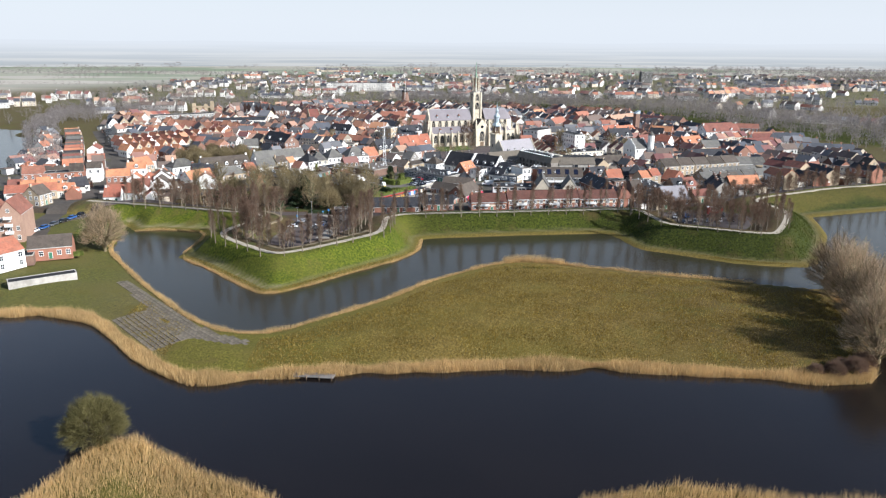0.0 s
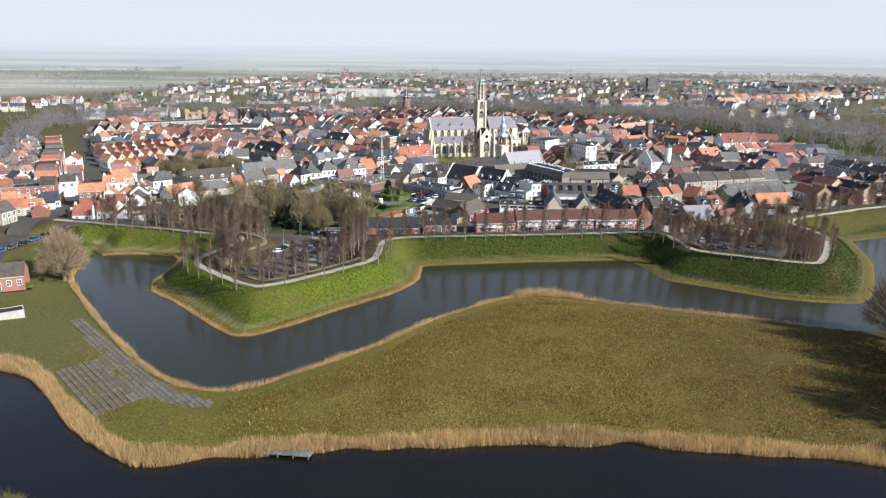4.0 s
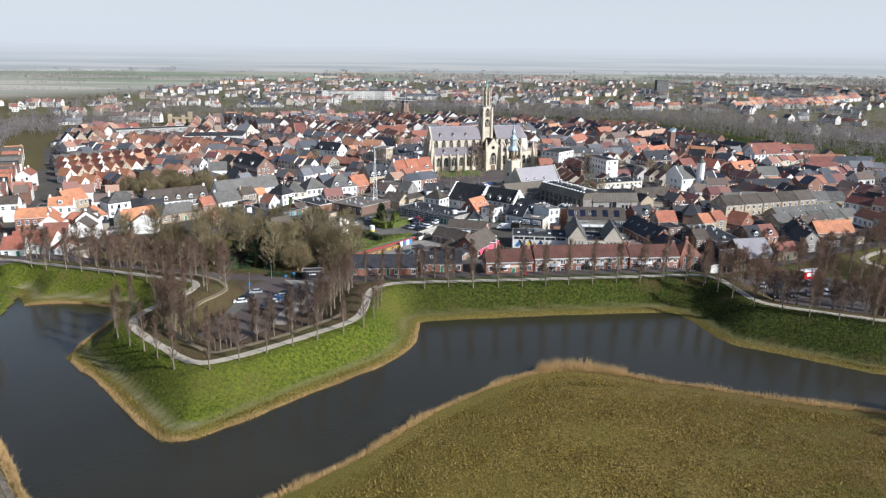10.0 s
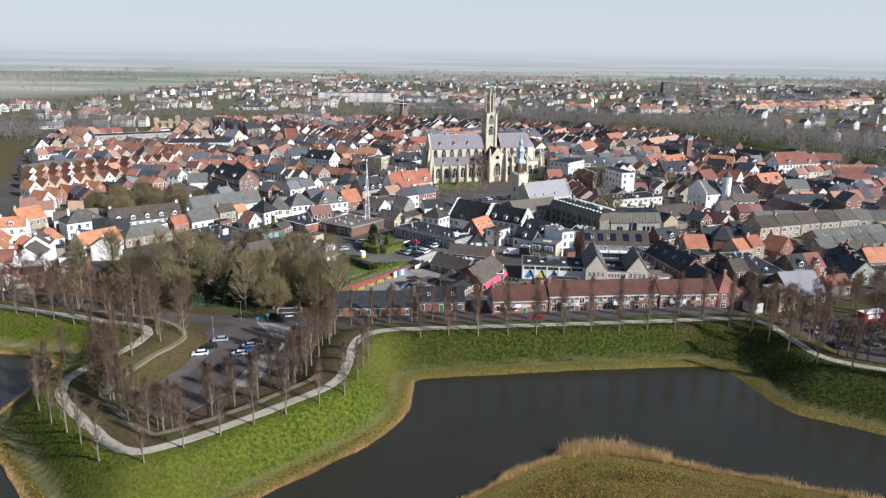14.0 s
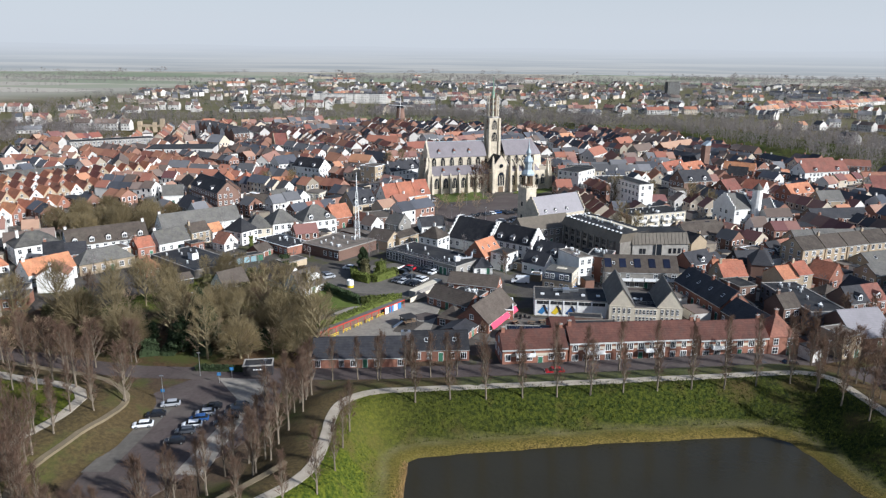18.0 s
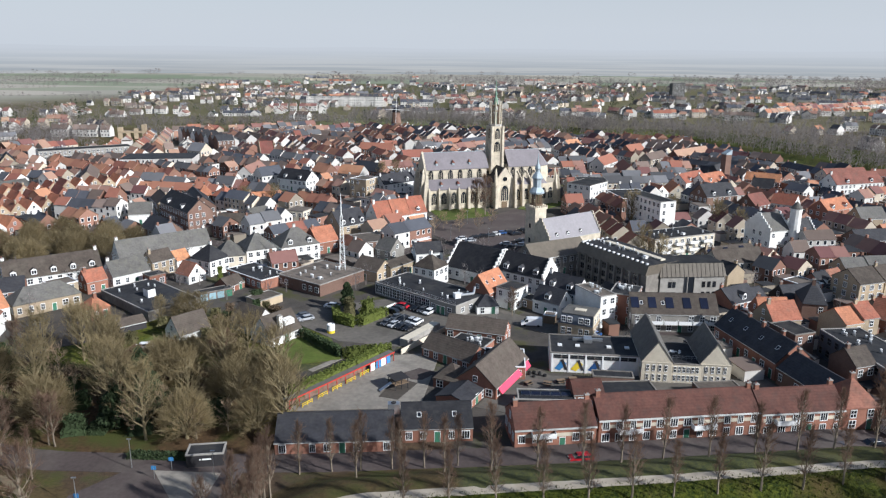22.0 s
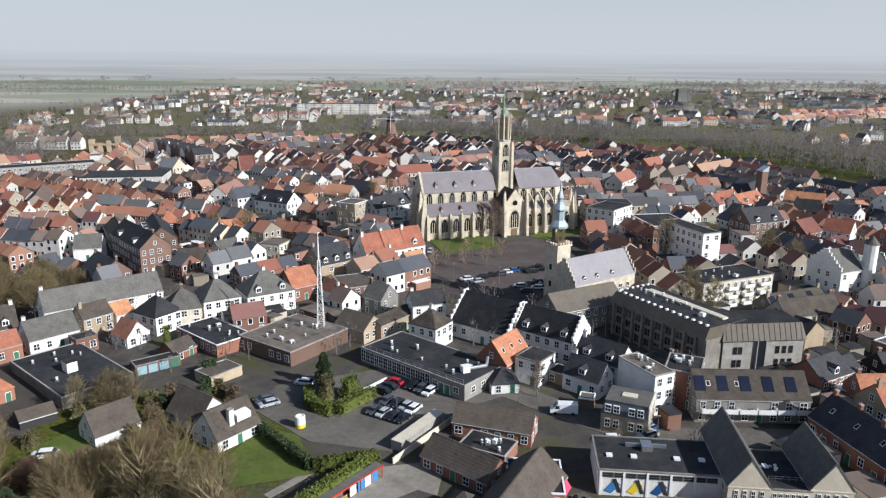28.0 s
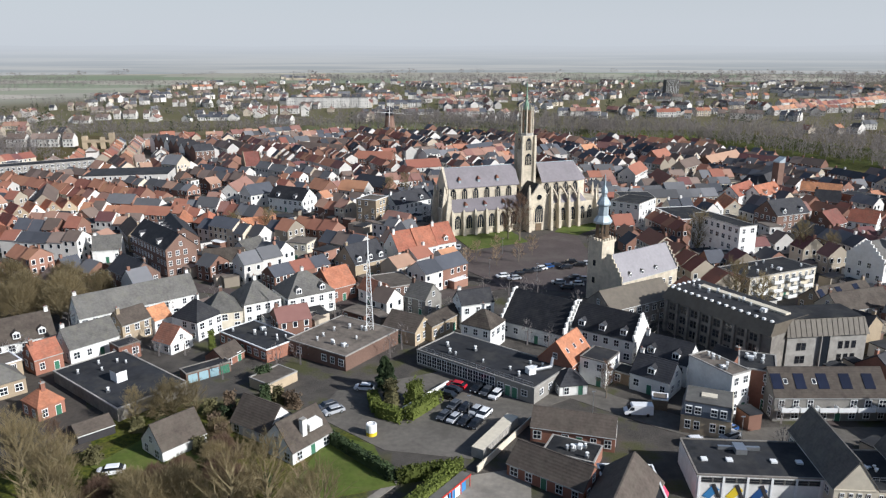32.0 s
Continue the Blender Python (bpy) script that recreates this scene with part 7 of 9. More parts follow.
for x, y in along([(-63, 270), (-69.5, 258), (-70, 252), (-66.6, 245), (-46.2, 225.8), (-15.4, 251.6), (-13.8, 268)], 6.2, -4.1, 0.4):
    tree("avenue", x, y, tr.uniform(0.85, 1.05), group="avenue on the rampart")
for x, y in along([(-78, 284), (-64, 279), (-67, 254), (-60, 243), (-46, 231), (-24, 254), (-20, 280)], 5.6, 3.0, 1.6):
    tree("avenue", x, y, tr.uniform(0.9, 1.2), group="trees of the bastion")
for x, y in along([(-54, 246), (-46.5, 237), (-33, 249), (-28.5, 262)], 5.4, 0.0, 0.9):
    tree("avenue", x, y, tr.uniform(0.85, 1.05), group="trees of the bastion")
for x, y in along([(-27, 252), (-21, 266), (-19, 290)], 4.4, 0.0, 1.0):
    tree("avenue", x, y, tr.uniform(0.95, 1.2), group="trees of the bastion")
for x, y in along([(-22, 292), (-12, 294), (16, 296)], 5.2, 0.0, 0.8):
    tree("avenue", x, y, tr.uniform(0.9, 1.1), group="trees by the rampart road")
for x, y in along([(-122, 302), (-83, 289), (-68, 284)], 5.6, -2.6, 0.5):
    tree("avenue", x, y, tr.uniform(0.8, 1.0), group="trees by the rampart road")
for x, y in along([(-130, 309), (-80, 293), (-60, 291)], 5.5, 0, 1.5):
    tree("avenue", x, y, tr.uniform(0.85, 1.1), group="trees by the rampart road")
for x, y in along([(86, 292), (92, 270), (107, 257), (124, 251), (136, 254), (142, 276), (139, 300)], 5.0, 3.0, 1.2):
    tree("avenue", x, y, tr.uniform(0.85, 1.05), group="trees of the eastern bastion")
for x, y in along([(92.5, 288), (94.5, 274), (97, 266), (108, 259.5), (122, 253)], 3.6, 0, 0.6):
    tree("grey", x, y, tr.uniform(0.6, 0.78), group="trees of the eastern bastion")
for x, y in along([(88, 300), (100, 304), (140, 314), (180, 338), (225, 356)], 4.2, 0, 1.8):
    tree("grey", x, y, tr.uniform(0.55, 0.8), group="trees of the eastern bastion")
for x, y in along([(100, 290), (112, 272), (130, 266)], 6.5, 0, 2.0):
    tree("avenue", x, y, tr.uniform(0.8, 1.0), group="trees of the eastern bastion")
for x, y in along([(150, 309), (175, 325), (222, 342), (320, 376)], 6.5, 2.5, 0.6):
    tree("avenue", x, y, tr.uniform(0.8, 1.0), group="trees of the eastern bastion")
for _ in range(84):
    x, y = tr.uniform(-80, -20), tr.uniform(228, 300)
    q = np.array([x]), np.array([y])
    west_wood = inside(*q, [(-60, 284), (-62, 276), (-68, 256), (-64, 246), (-48, 231), (-52, 246), (-56, 254), (-50, 284), (-54, 292)])[0]
    bank = inside(*q, [(-79, 276), (-78, 258), (-72, 262), (-66, 276), (-68, 281)])[0]
    east = inside(*q, [(-29, 258), (-24, 254), (-18, 268), (-18, 292), (-25, 292), (-27, 272)])[0]
    if west_wood or bank or east:
        tree("avenue" if tr.random() < 0.75 else "grey", x, y, tr.uniform(0.6, 1.0) if bank else tr.uniform(0.8, 1.15), group="trees of the bastion")
for x, y in along([(-128, 316), (-104, 309), (-70, 301), (-58, 303)], 4.6, 0, 2.2):
    tree("grey", x, y, tr.uniform(0.7, 0.95), group="trees by the rampart road")
WOOD = [(-74, 322), (-66, 310), (-60, 326), (-54, 312), (-50, 330), (-46, 306), (-40, 318), (-38, 306), (-36, 328), (-30, 312), (-28, 324), (-24, 318), (-32, 331), (-46, 334), (-62, 331), (-78, 334), (-84, 324), (-90, 332), (-96, 322), (-26, 306), (-22, 308), (-74, 342), (-34, 320), (-58, 318)]
for i, (x, y) in enumerate(WOOD):
    tree("grove" if i % 3 == 1 else "park", x + tr.uniform(-1.5, 1.5), y + tr.uniform(-1.5, 1.5), tr.uniform(0.8, 1.08), group="small wood behind the bastion")
for x, y in ((-110, 325), (-103, 335), (-96, 342), (-104, 318), (-118, 330), (-88, 342)):
    tree("grey", x, y, tr.uniform(0.7, 0.9))
for x, y in ((-128, 420), (-120, 428), (-112, 424), (-118, 440), (-104, 432), (-108, 444), (-132, 436), (-126, 448), (-98, 440), (-138, 428), (-136, 446), (-114, 432), (-122, 416), (-102, 424)):
    tree("grove", x, y, tr.uniform(0.8, 1.05), group="garden trees behind the almshouse")
tree("tan", -110, 250, 1.05, label="large bare poplar with tan crown beside the moat")
tree("tan", 104, 154, 1.2, label="large bare tan tree on the meadow point")
tree("tan", 111, 163, 1.2, label="large bare tan tree on the meadow point")
tree("tan", 115, 176, 1.15, label="large bare tan tree on the meadow point")
tree("tan", 117, 188, 1.2, label="large bare tan tree on the meadow shore")
tree("tan", 119, 200, 1.15, label="large bare tan tree on the meadow shore")
for x, y, k in ((86, 147.5, 0.2), (90, 147, 0.26), (95, 148, 0.3), (99, 151, 0.28), (93, 150, 0.2)):
    tree("thorn", x, y, k, label="low brown bare bush in the reeds")
tree("willow", -59.8, 123, 1.22, 0.0)
tree("grey", 33, 495, 1.35, label="large bare tree before the church")
tree("grey", 29, 498, 1.15, label="large bare tree before the church")
for x, y in ((14, 470), (20, 464), (28, 468), (22, 478), (34, 476), (10, 462)):
    tree("garden", x, y, 1.0, label="small bare tree on the market square")
tree("park", 80, 420, 0.85)
tree("park", 84, 414, 0.7)
tree("grey", 29, 369, 0.6)
for x, y, kind, k in ((-57, 366, "grove", 0.78), (-52, 364, "park", 0.55), (-63, 364, "park", 0.5), (-46, 358, "grove", 0.42), (-45, 349, "grove", 0.45), (-48, 342, "grove", 0.5), (-56, 340, "grove", 0.55), (-66, 341, "park", 0.7), (-72, 345, "park", 0.75), (-78, 350, "park", 0.7), (-37, 339, "grove", 0.5), (-30, 334, "grove", 0.5)):
    tree(kind, x, y, k, label="bare garden tree beside the cottages")
for x, y, k in ((-44.5, 352, 0.3), (-43, 345, 0.32), (-50, 347, 0.25), (-40, 342, 0.3), (-53, 344, 0.28), (-60, 339, 0.35)):
    tree("thorn", x, y, k, label="reddish-brown bare shrub in the cottage garden")
tree("grey", -72, 352, 0.6)
for x, y in ((128, 455), (122, 462), (-72, 500), (-60, 505), (-15, 560), (-8, 566), (110, 480), (90, 470)):
    tree("park", x, y, tr.uniform(0.7, 1.0))


def leafy_mesh(seed, w, d, h, n, m, leaf=0.35, taper=0.0):
    """A clipped or shaggy evergreen body made of many small leaf clumps round a dark core."""
    rng, s = random.Random(seed), Solid()
    k = 0.8
    s.hull([(-w / 2 * k, -d / 2 * k, 0), (w / 2 * k, -d / 2 * k, 0), (w / 2 * k, d / 2 * k, 0), (-w / 2 * k, d / 2 * k, 0)], [(x * (1 - taper), y * (1 - taper), h * 0.9) for x, y in ((-w / 2 * k, -d / 2 * k), (w / 2 * k, -d / 2 * k), (w / 2 * k, d / 2 * k), (-w / 2 * k, d / 2 * k))], m)
    for _ in range(n):
        z = h * rng.random() ** 0.8
        f = 1 - taper * z / h
        x, y = rng.uniform(-w / 2, w / 2) * f, rng.uniform(-d / 2, d / 2) * f
        side = rng.random()
        if side < 0.35:
            z = h * rng.uniform(0.88, 1.05)
        elif side < 0.7:
            y = rng.choice((-1, 1)) * d / 2 * f * rng.uniform(0.8, 1.05)
        else:
            x = rng.choice((-1, 1)) * w / 2 * f * rng.uniform(0.8, 1.05)
        o = Vector((x, y, z))
        a, b = Vector((rng.gauss(0, 1), rng.gauss(0, 1), rng.gauss(0, 1))).normalized() * leaf, Vector((rng.gauss(0, 1), rng.gauss(0, 1), rng.gauss(0, 1))).normalized() * leaf
        s.face([tuple(o - a), tuple(o + b), tuple(o + a)], m)
    return s


def hedge(x0, y0, x1, y1, wide, high, m="leaves_hedge", label="clipped green hedge beside the playground", name="hedge", taper=0.1):
    ln = math.hypot(x1 - x0, y1 - y0)
    root = thing(name, label, name, pose((x0 + x1) / 2, (y0 + y1) / 2, TOWN, 0, 0, math.degrees(math.atan2(y1 - y0, x1 - x0))))
    part("leaves", leafy_mesh(int(ln * 10 + x0), ln, wide, high, int(ln * 60 + 200), m, 0.32, taper), root)
    return root


def conifer(x, y, h, r, label="dark evergreen tree in the wood"):
    root = thing("tree", label, "tree", pose(x, y, ground_z(x, y)))
    s = Solid()
    s.lathe([(0.35, 0), (0.2, h * 0.7)], "bark", 6)
    part("trunk", s, root)
    rng, s = random.Random(int(x * 3 + y)), Solid()
    for _ in range(2600):
        k = rng.random() ** 0.8
        z = h * (0.12 + 0.88 * k)
        rr = r * (1 - k) ** 0.6 * (0.5 + 0.5 * rng.random()) * (0.8 + 0.25 * math.sin(z * 3))
        a = rng.uniform(0, math.tau)
        o = Vector((rr * math.cos(a), rr * math.sin(a), z))
        d1 = Vector((math.cos(a), math.sin(a), -0.3)) * 0.55
        d2 = Vector((rng.gauss(0, 1), rng.gauss(0, 1), rng.gauss(0, 0.6))).normalized() * 0.4
        s.face([tuple(o - d2), tuple(o + d1), tuple(o + d2)], "leaves_dark")
    part("crown", s, root, "dark green needles")


conifer(-51, 318, 13, 4.2)
conifer(-48, 314, 11, 3.6)
conifer(-53, 310, 9, 3.4)
conifer(-84, 330, 9, 3)
for x, y in ((-48, 308), (-56, 314), (-42, 312), (-60, 308), (-64, 318), (-36, 314), (-52, 324)):
    hedge(x - 2.5, y, x + 2.5, y + 1, 4, 3.2, "leaves_dark", "dark evergreen undergrowth in the wood", "shrub", 0.5)
for i in range(16):
    x, y = -100 + i * 4.9 + tr.uniform(-2, 2), tr.uniform(304, 338)
    hedge(x - 2, y, x + 2, y + tr.uniform(-1, 1), 3.4, tr.uniform(1.6, 3.0), tr.choice(("leaves_dark", "bush_brown", "leaves_dark", "bush_olive")), "tangled undergrowth in the small wood", "shrub", 0.55)
for i in range(14):
    tree("garden", -100 + i * 5.6 + tr.uniform(-2, 2), tr.uniform(303, 340), tr.uniform(0.8, 1.3), None, "thin young tree in the small wood", "small wood behind the bastion")
for x, y, h in ((-62, 344, 2.2), (-58, 366, 3.0), (-50, 368, 2.6), (-46, 364, 3.2), (-45, 347, 2.4), (-42, 352, 1.8), (-66, 352, 2.6), (-40, 340, 2.2), (-48, 340, 2.6), (-28, 336, 2.0), (-70, 346, 2.4), (-34, 370, 2.4)):
    hedge(x - 1.6, y, x + 1.6, y + tr.uniform(-0.8, 0.8), 2.8, h, tr.choice(("bush_brown", "bush_olive", "leaves_dark")), "loose bare garden shrub beside the cottages", "shrub", 0.6)
for x, y, h, m in ((-46.5, 369, 3.6, "bush_brown"), (-43.5, 367.5, 3.0, "bush_olive"), (-40, 371.5, 3.8, "leaves_dark"), (-37.5, 372, 3.0, "bush_olive"), (-47.5, 361, 3.2, "bush_brown"), (-45.5, 357, 3.4, "bush_brown"), (-48.5, 353.5, 2.6, "bush_olive"), (-62, 362, 2.4, "bush_olive"), (-35, 370.5, 2.4, "bush_brown")):
    hedge(x - 1.5, y, x + 1.5, y + 0.6, 2.8, h, m, "loose overgrown shrub between the cottages", "shrub", 0.6)
hedge(37, 317.5, 56, 317, 1.2, 1.6, "leaves_dark", "dark clipped hedge across the school yard")
hedge(-22.5, 319, -3.5, 343, 2.6, 3.2)
hedge(-14, 342, -2.5, 344.5, 2.0, 2.4)
hedge(-27, 357, -14, 342, 1.6, 2.2, "leaves_dark", "dark clipped hedge round the cottage garden")
hedge(-12.0, 361.8, -5.0, 370.2, 2.2, 2.6, "leaves_hedge", "bright clipped hedge round a raised garden")
hedge(-17.5, 365.0, -12.6, 361.8, 2.2, 2.6, "leaves_hedge", "bright clipped hedge round a raised garden")
hedge(-18.6, 371.0, -17.6, 365.4, 2.2, 2.6, "leaves_hedge", "bright clipped hedge round a raised garden")
hedge(-11.5, 367.5, -8.5, 372.5, 3.4, 4.4, "leaves_hedge", "loose yellow-green shrubs in a raised garden", "shrub", 0.5)
hedge(-15.5, 366.5, -14.0, 370.5, 3.0, 5.2, "bush_olive", "tall brown-green shrub in a raised garden", "shrub", 0.5)
conifer(-15.0, 371.5, 8.0, 1.6, "tall brown-green cypress in a raised garden")
conifer(-16, 376, 7.5, 2.2, "tall brown-green cypress in a raised garden")
hedge(-57.5, 398.5, -56, 398.9, 2.0, 5.0, "leaves_hedge", "yellow-green columnar thuja on a small lawn", "shrub", 0.3)
hedge(-44, 381, -40, 383, 3.4, 3.2, "leaves_dark", "dark rounded evergreen bush", "shrub", 0.5)
hedge(-26, 306, -20, 312, 3, 2.6, "leaves_gold", "golden-green shrub at the wood's edge", "shrub", 0.5)
hedge(-40, 343, -34, 343, 2, 1.6, "leaves_dark", "low shrubs in the cottage garden", "shrub", 0.4)
hedge(-116, 236, -112, 238, 1.4, 1.2, "leaves_hedge", "low garden hedge by the moat")
hedge(-47, 299.5, -33, 298.5, 1.4, 1.2, "leaves_dark", "dark clipped hedge beside the car park")

et = random.Random(31)
s = Solid()
s.lathe([(0.32, -0.1), (0.33, 0.1)], "rubber", 10)
WHEEL_ONLY = s.mesh("wheel")
for _ in range(40):
    x, y = et.uniform(88, 140), et.uniform(256, 312)
    if inside(np.array([x]), np.array([y]), [(88, 300), (92, 276), (108, 262), (124, 256), (136, 262), (140, 300), (120, 314)])[0] and (x + y * 0.3) % 7 < 4.6:
        tree("avenue", x, y, et.uniform(0.8, 1.1), group="trees of the eastern bastion")
for x, y in ((96, 314), (101, 317), (112, 324), (118, 321), (124, 320), (130, 316), (137, 318), (143, 322), (150, 326), (157, 332)):
    tree("grey", x, y, et.uniform(0.5, 0.75), TOWN, group="trees of the eastern bastion")
hedge(118, 319, 126, 319, 2.2, 2.4, "leaves_dark", "dark clipped hedge round a garden lawn")
kiosk = thing("kiosk", "red snack kiosk with white hatch on the car park", "kiosk", pose(122, 296.5, TOWN + 0.28, 0, 0, 14))
s = Solid()
s.box(-3.4, -1.3, 0.3, 3.4, 1.3, 2.7, "car_red")
part("body", s, kiosk)
s = Solid()
s.box(-3.5, -1.4, 2.7, 3.5, 1.4, 2.85, "paint_white")
part("roof", s, kiosk, "flat white roof")
s = Solid()
s.box(-2.4, -1.38, 1.2, 1.4, -1.3, 2.3, "paint_white")
part("hatch", s, kiosk, "white serving hatch")
for dx in (-1.8, 1.8):
    part("wheel", WHEEL_ONLY, kiosk, at=pose(dx, -1.15, 0.33, 90))

# ---- lattice mast ----
mast = thing("radio_mast", "white lattice radio mast with a thin aerial", "mast", pose(-19.8, 402, TOWN))
s = Solid()
for k in range(9):
    z0, z1 = k * 2.3, (k + 1) * 2.3
    w0, w1 = 0.95 - k * 0.075, 0.95 - (k + 1) * 0.075
    q0, q1 = [(-w0, -w0), (w0, -w0), (w0, w0), (-w0, w0)], [(-w1, -w1), (w1, -w1), (w1, w1), (-w1, w1)]
    for i in range(4):
        j = (i + 1) % 4
        s.tube((*q0[i], z0), (*q1[i], z1), 0.09, 0.09, "paint_white", 4)
        s.tube((*q0[i], z0), (*q1[j], z1), 0.05, 0.05, "paint_white", 3)
        s.tube((*q1[i], z1), (*q1[j], z1), 0.05, 0.05, "paint_white", 3)
part("lattice", s, mast)
s = Solid()
s.lathe([(0.2, 20.5), (0.14, 25), (0.05, 27.5)], "paint_white", 6)
part("aerial", s, mast, "thin white aerial")

# ---- cars ----


def car_parts(paint):
    b = Solid()
    prof = [(-2.1, 0.35), (-2.15, 0.75), (-1.75, 0.95), (2.05, 0.98), (2.15, 0.7), (2.1, 0.35)]
    b.hull([(x, -0.82, z) for x, z in prof], [(x, 0.82, z) for x, z in prof], paint)
    b.face([(x, -0.82, z) for x, z in prof[::-1]], paint)
    b.hull([(-0.75, -0.66, 1.42), (1.35, -0.66, 1.42), (1.35, 0.66, 1.42), (-0.75, 0.66, 1.42)], [(-0.6, -0.6, 1.5), (1.2, -0.6, 1.5), (1.2, 0.6, 1.5), (-0.6, 0.6, 1.5)], paint)
    g = Solid()
    g.hull([(-1.35, -0.76, 0.94), (1.9, -0.76, 0.96), (1.9, 0.76, 0.96), (-1.35, 0.76, 0.94)], [(-0.72, -0.65, 1.43), (1.33, -0.65, 1.43), (1.33, 0.65, 1.43), (-0.72, 0.65, 1.43)], "glass")
    w = Solid()
    w.lathe([(0.32, -0.1), (0.33, 0.1)], "rubber", 10)
    rim = Solid()
    rim.lathe([(0.2, 0.1), (0.2, 0.125), (0.07, 0.14)], "steel", 8)
    l = Solid()
    l.box(-2.17, -0.75, 0.6, -2.08, -0.42, 0.76, "paint_white")
    return b.mesh("body"), g.mesh("cabin"), w.mesh("wheel"), l.mesh("headlight"), rim.mesh("rim")


CARS = {}
for c, word in (("car_white", "white"), ("car_black", "black"), ("car_silver", "silver"), ("car_blue", "dark blue"), ("car_red", "red"), ("car_grey", "dark grey")):
    CARS[c] = (*car_parts(c), word)
WHEELS = [pose(-1.3, -0.8, 0.33, 90), pose(1.3, -0.8, 0.33, 90), pose(-1.3, 0.8, 0.33, -90), pose(1.3, 0.8, 0.33, -90)]


def car(x, y, rot, paint, z=TOWN + 0.1, size=1.0):
    b, g, w, l, rim, word = CARS[paint]
    root = thing("car", f"{word} parked car with dark windows", "car", pose(x, y, z, 0, 0, rot) @ Matrix.Scale(size, 4), "parked cars")
    part("body", b, root)
    part("cabin", g, root, "dark car windows")
    for m in WHEELS:
        wh = part("wheel", w, root, at=m)
        if y < 430:
            part("rim", rim, wh, "steel rim")
    part("headlight", l, root)
    part("headlight", l, root, at=pose(0, 1.17, 0))


pick = ["car_black", "car_silver", "car_white", "car_grey", "car_blue", "car_black", "car_grey"]
lot = TOWN + 0.25
for x, y, c in ((-49.2, 274, "car_white"), (-48.2, 278, "car_black"), (-46.8, 282.3, "car_silver"), (-41.4, 268, "car_black"), (-40.6, 271.6, "car_grey"), (-40.1, 273.9, "car_white"), (-39.5, 276.2, "car_blue"), (-38.9, 278.5, "car_silver"), (-38.2, 281, "car_black"), (-34.4, 274.6, "car_black"), (-34, 276.8, "car_black"), (-33.5, 279, "car_black"), (-33, 281.2, "car_black")):
    car(x, y, 12, c, lot, 0.86)
for i in range(10):
    car(103 + (i % 5) * 5.2, 279 + (i // 5) * 9 + (i % 5) * 0.8, 70, pick[(i * 3) % 7], lot)
car(-61.6, 347.6, 8, "car_white", TOWN + 0.12, 1.06)
for x, y, c in ((-3.5, 371.5, "car_black"), (-2.2, 373.6, "car_black"), (-1.0, 375.8, "car_red")):
    car(x, y, -32, c)
for x, y, c in ((3.2, 374.2, "car_black"), (5.0, 372.6, "car_grey"), (6.7, 371, "car_white")):
    car(x, y, 55, c)
for i in range(4):
    car(-4.6 + i * 1.9, 363.0 - i * 1.2, 55, ("car_grey", "car_silver", "car_black", "car_black")[i], size=0.9)
for i in range(3):
    car(-2.2 + i * 2.0, 367.2 - i * 1.3, 55, ("car_grey", "car_black", "car_silver")[i], size=0.9)
car(3.2, 363.0, 55, "car_white")
car(-20.3, 376.0, -14, "car_white")
car(-27.3, 368.3, 30, "car_grey")
car(-26.0, 366.3, 30, "car_silver")
car(39.5, 350.2, 3, "car_white")
car(47.0, 351.5, 25, "car_silver")
car(47.6, 353.9, 25, "car_blue")
for x, y, c in ((72, 298.6, "car_silver"), (79, 299.2, "car_grey"), (86, 300.2, "car_black"), (32, 296.6, "car_red")):
    car(x, y, 4, c, TOWN + 0.2)
sq = random.Random(3)
for x, y, c in ((20, 451, "car_white"), (23.2, 448.4, "car_silver"), (25.2, 453, "car_black"), (28.4, 455, "car_black"), (31.4, 456.3, "car_grey"), (33.4, 458, "car_white"), (36, 460, "car_blue"), (38.8, 461.4, "car_black"), (42, 459, "car_black")):
    car(x, y, 15, c)
for x, y, c in ((45, 465, "car_black"), (47, 461.4, "car_black"), (49.4, 462.6, "car_silver"), (42, 448, "car_grey"), (44.4, 446, "car_silver"), (36, 443.4, "car_silver"), (37.4, 438.6, "car_grey"), (41.2, 441.6, "car_white")):
    car(x, y, -10, c)
for i in range(4):
    car(1.5 + i * 2.6, 482 + i * 1.2, 80, pick[sq.randrange(7)])
for i in range(6):
    car(-143 + i * 1.0, 268 + i * 5.4, 80, pick[sq.randrange(7)], TOWN + 0.15)
van = thing("van", "white delivery van on the lane", "van", pose(33.2, 361.6, TOWN + 0.12, 0, 0, -8))
s = Solid()
prof = [(-2.7, 0.4), (-2.75, 1.0), (-2.1, 1.25), (-1.5, 2.05), (-1.2, 2.25), (2.7, 2.3), (2.75, 0.4)]
s.hull([(x, -0.95, z) for x, z in prof], [(x, 0.95, z) for x, z in prof], "car_white")
s.face([(x, -0.95, z) for x, z in prof[::-1]], "car_white")
part("body", s, van)
s = Solid()
s.face([(-2.06, -0.8, 1.32), (-2.06, 0.8, 1.32), (-1.54, 0.75, 2.02), (-1.54, -0.75, 2.02)], "glass")
s.face([(-1.9, -0.965, 1.25), (-0.9, -0.965, 1.25), (-0.9, -0.965, 1.95), (-1.5, -0.965, 1.95)], "glass")
part("windscreen", s, van, at=pose(-0.03, 0, 0.02))
for m in (pose(-1.75, -0.9, 0.36, 90), pose(1.75, -0.9, 0.36, 90), pose(-1.75, 0.9, 0.36, -90), pose(1.75, 0.9, 0.36, -90)):
    part("wheel", CARS["car_white"][2], van, at=m)

# ---- filling the old town with its close-set houses ----
fr = random.Random(2024)
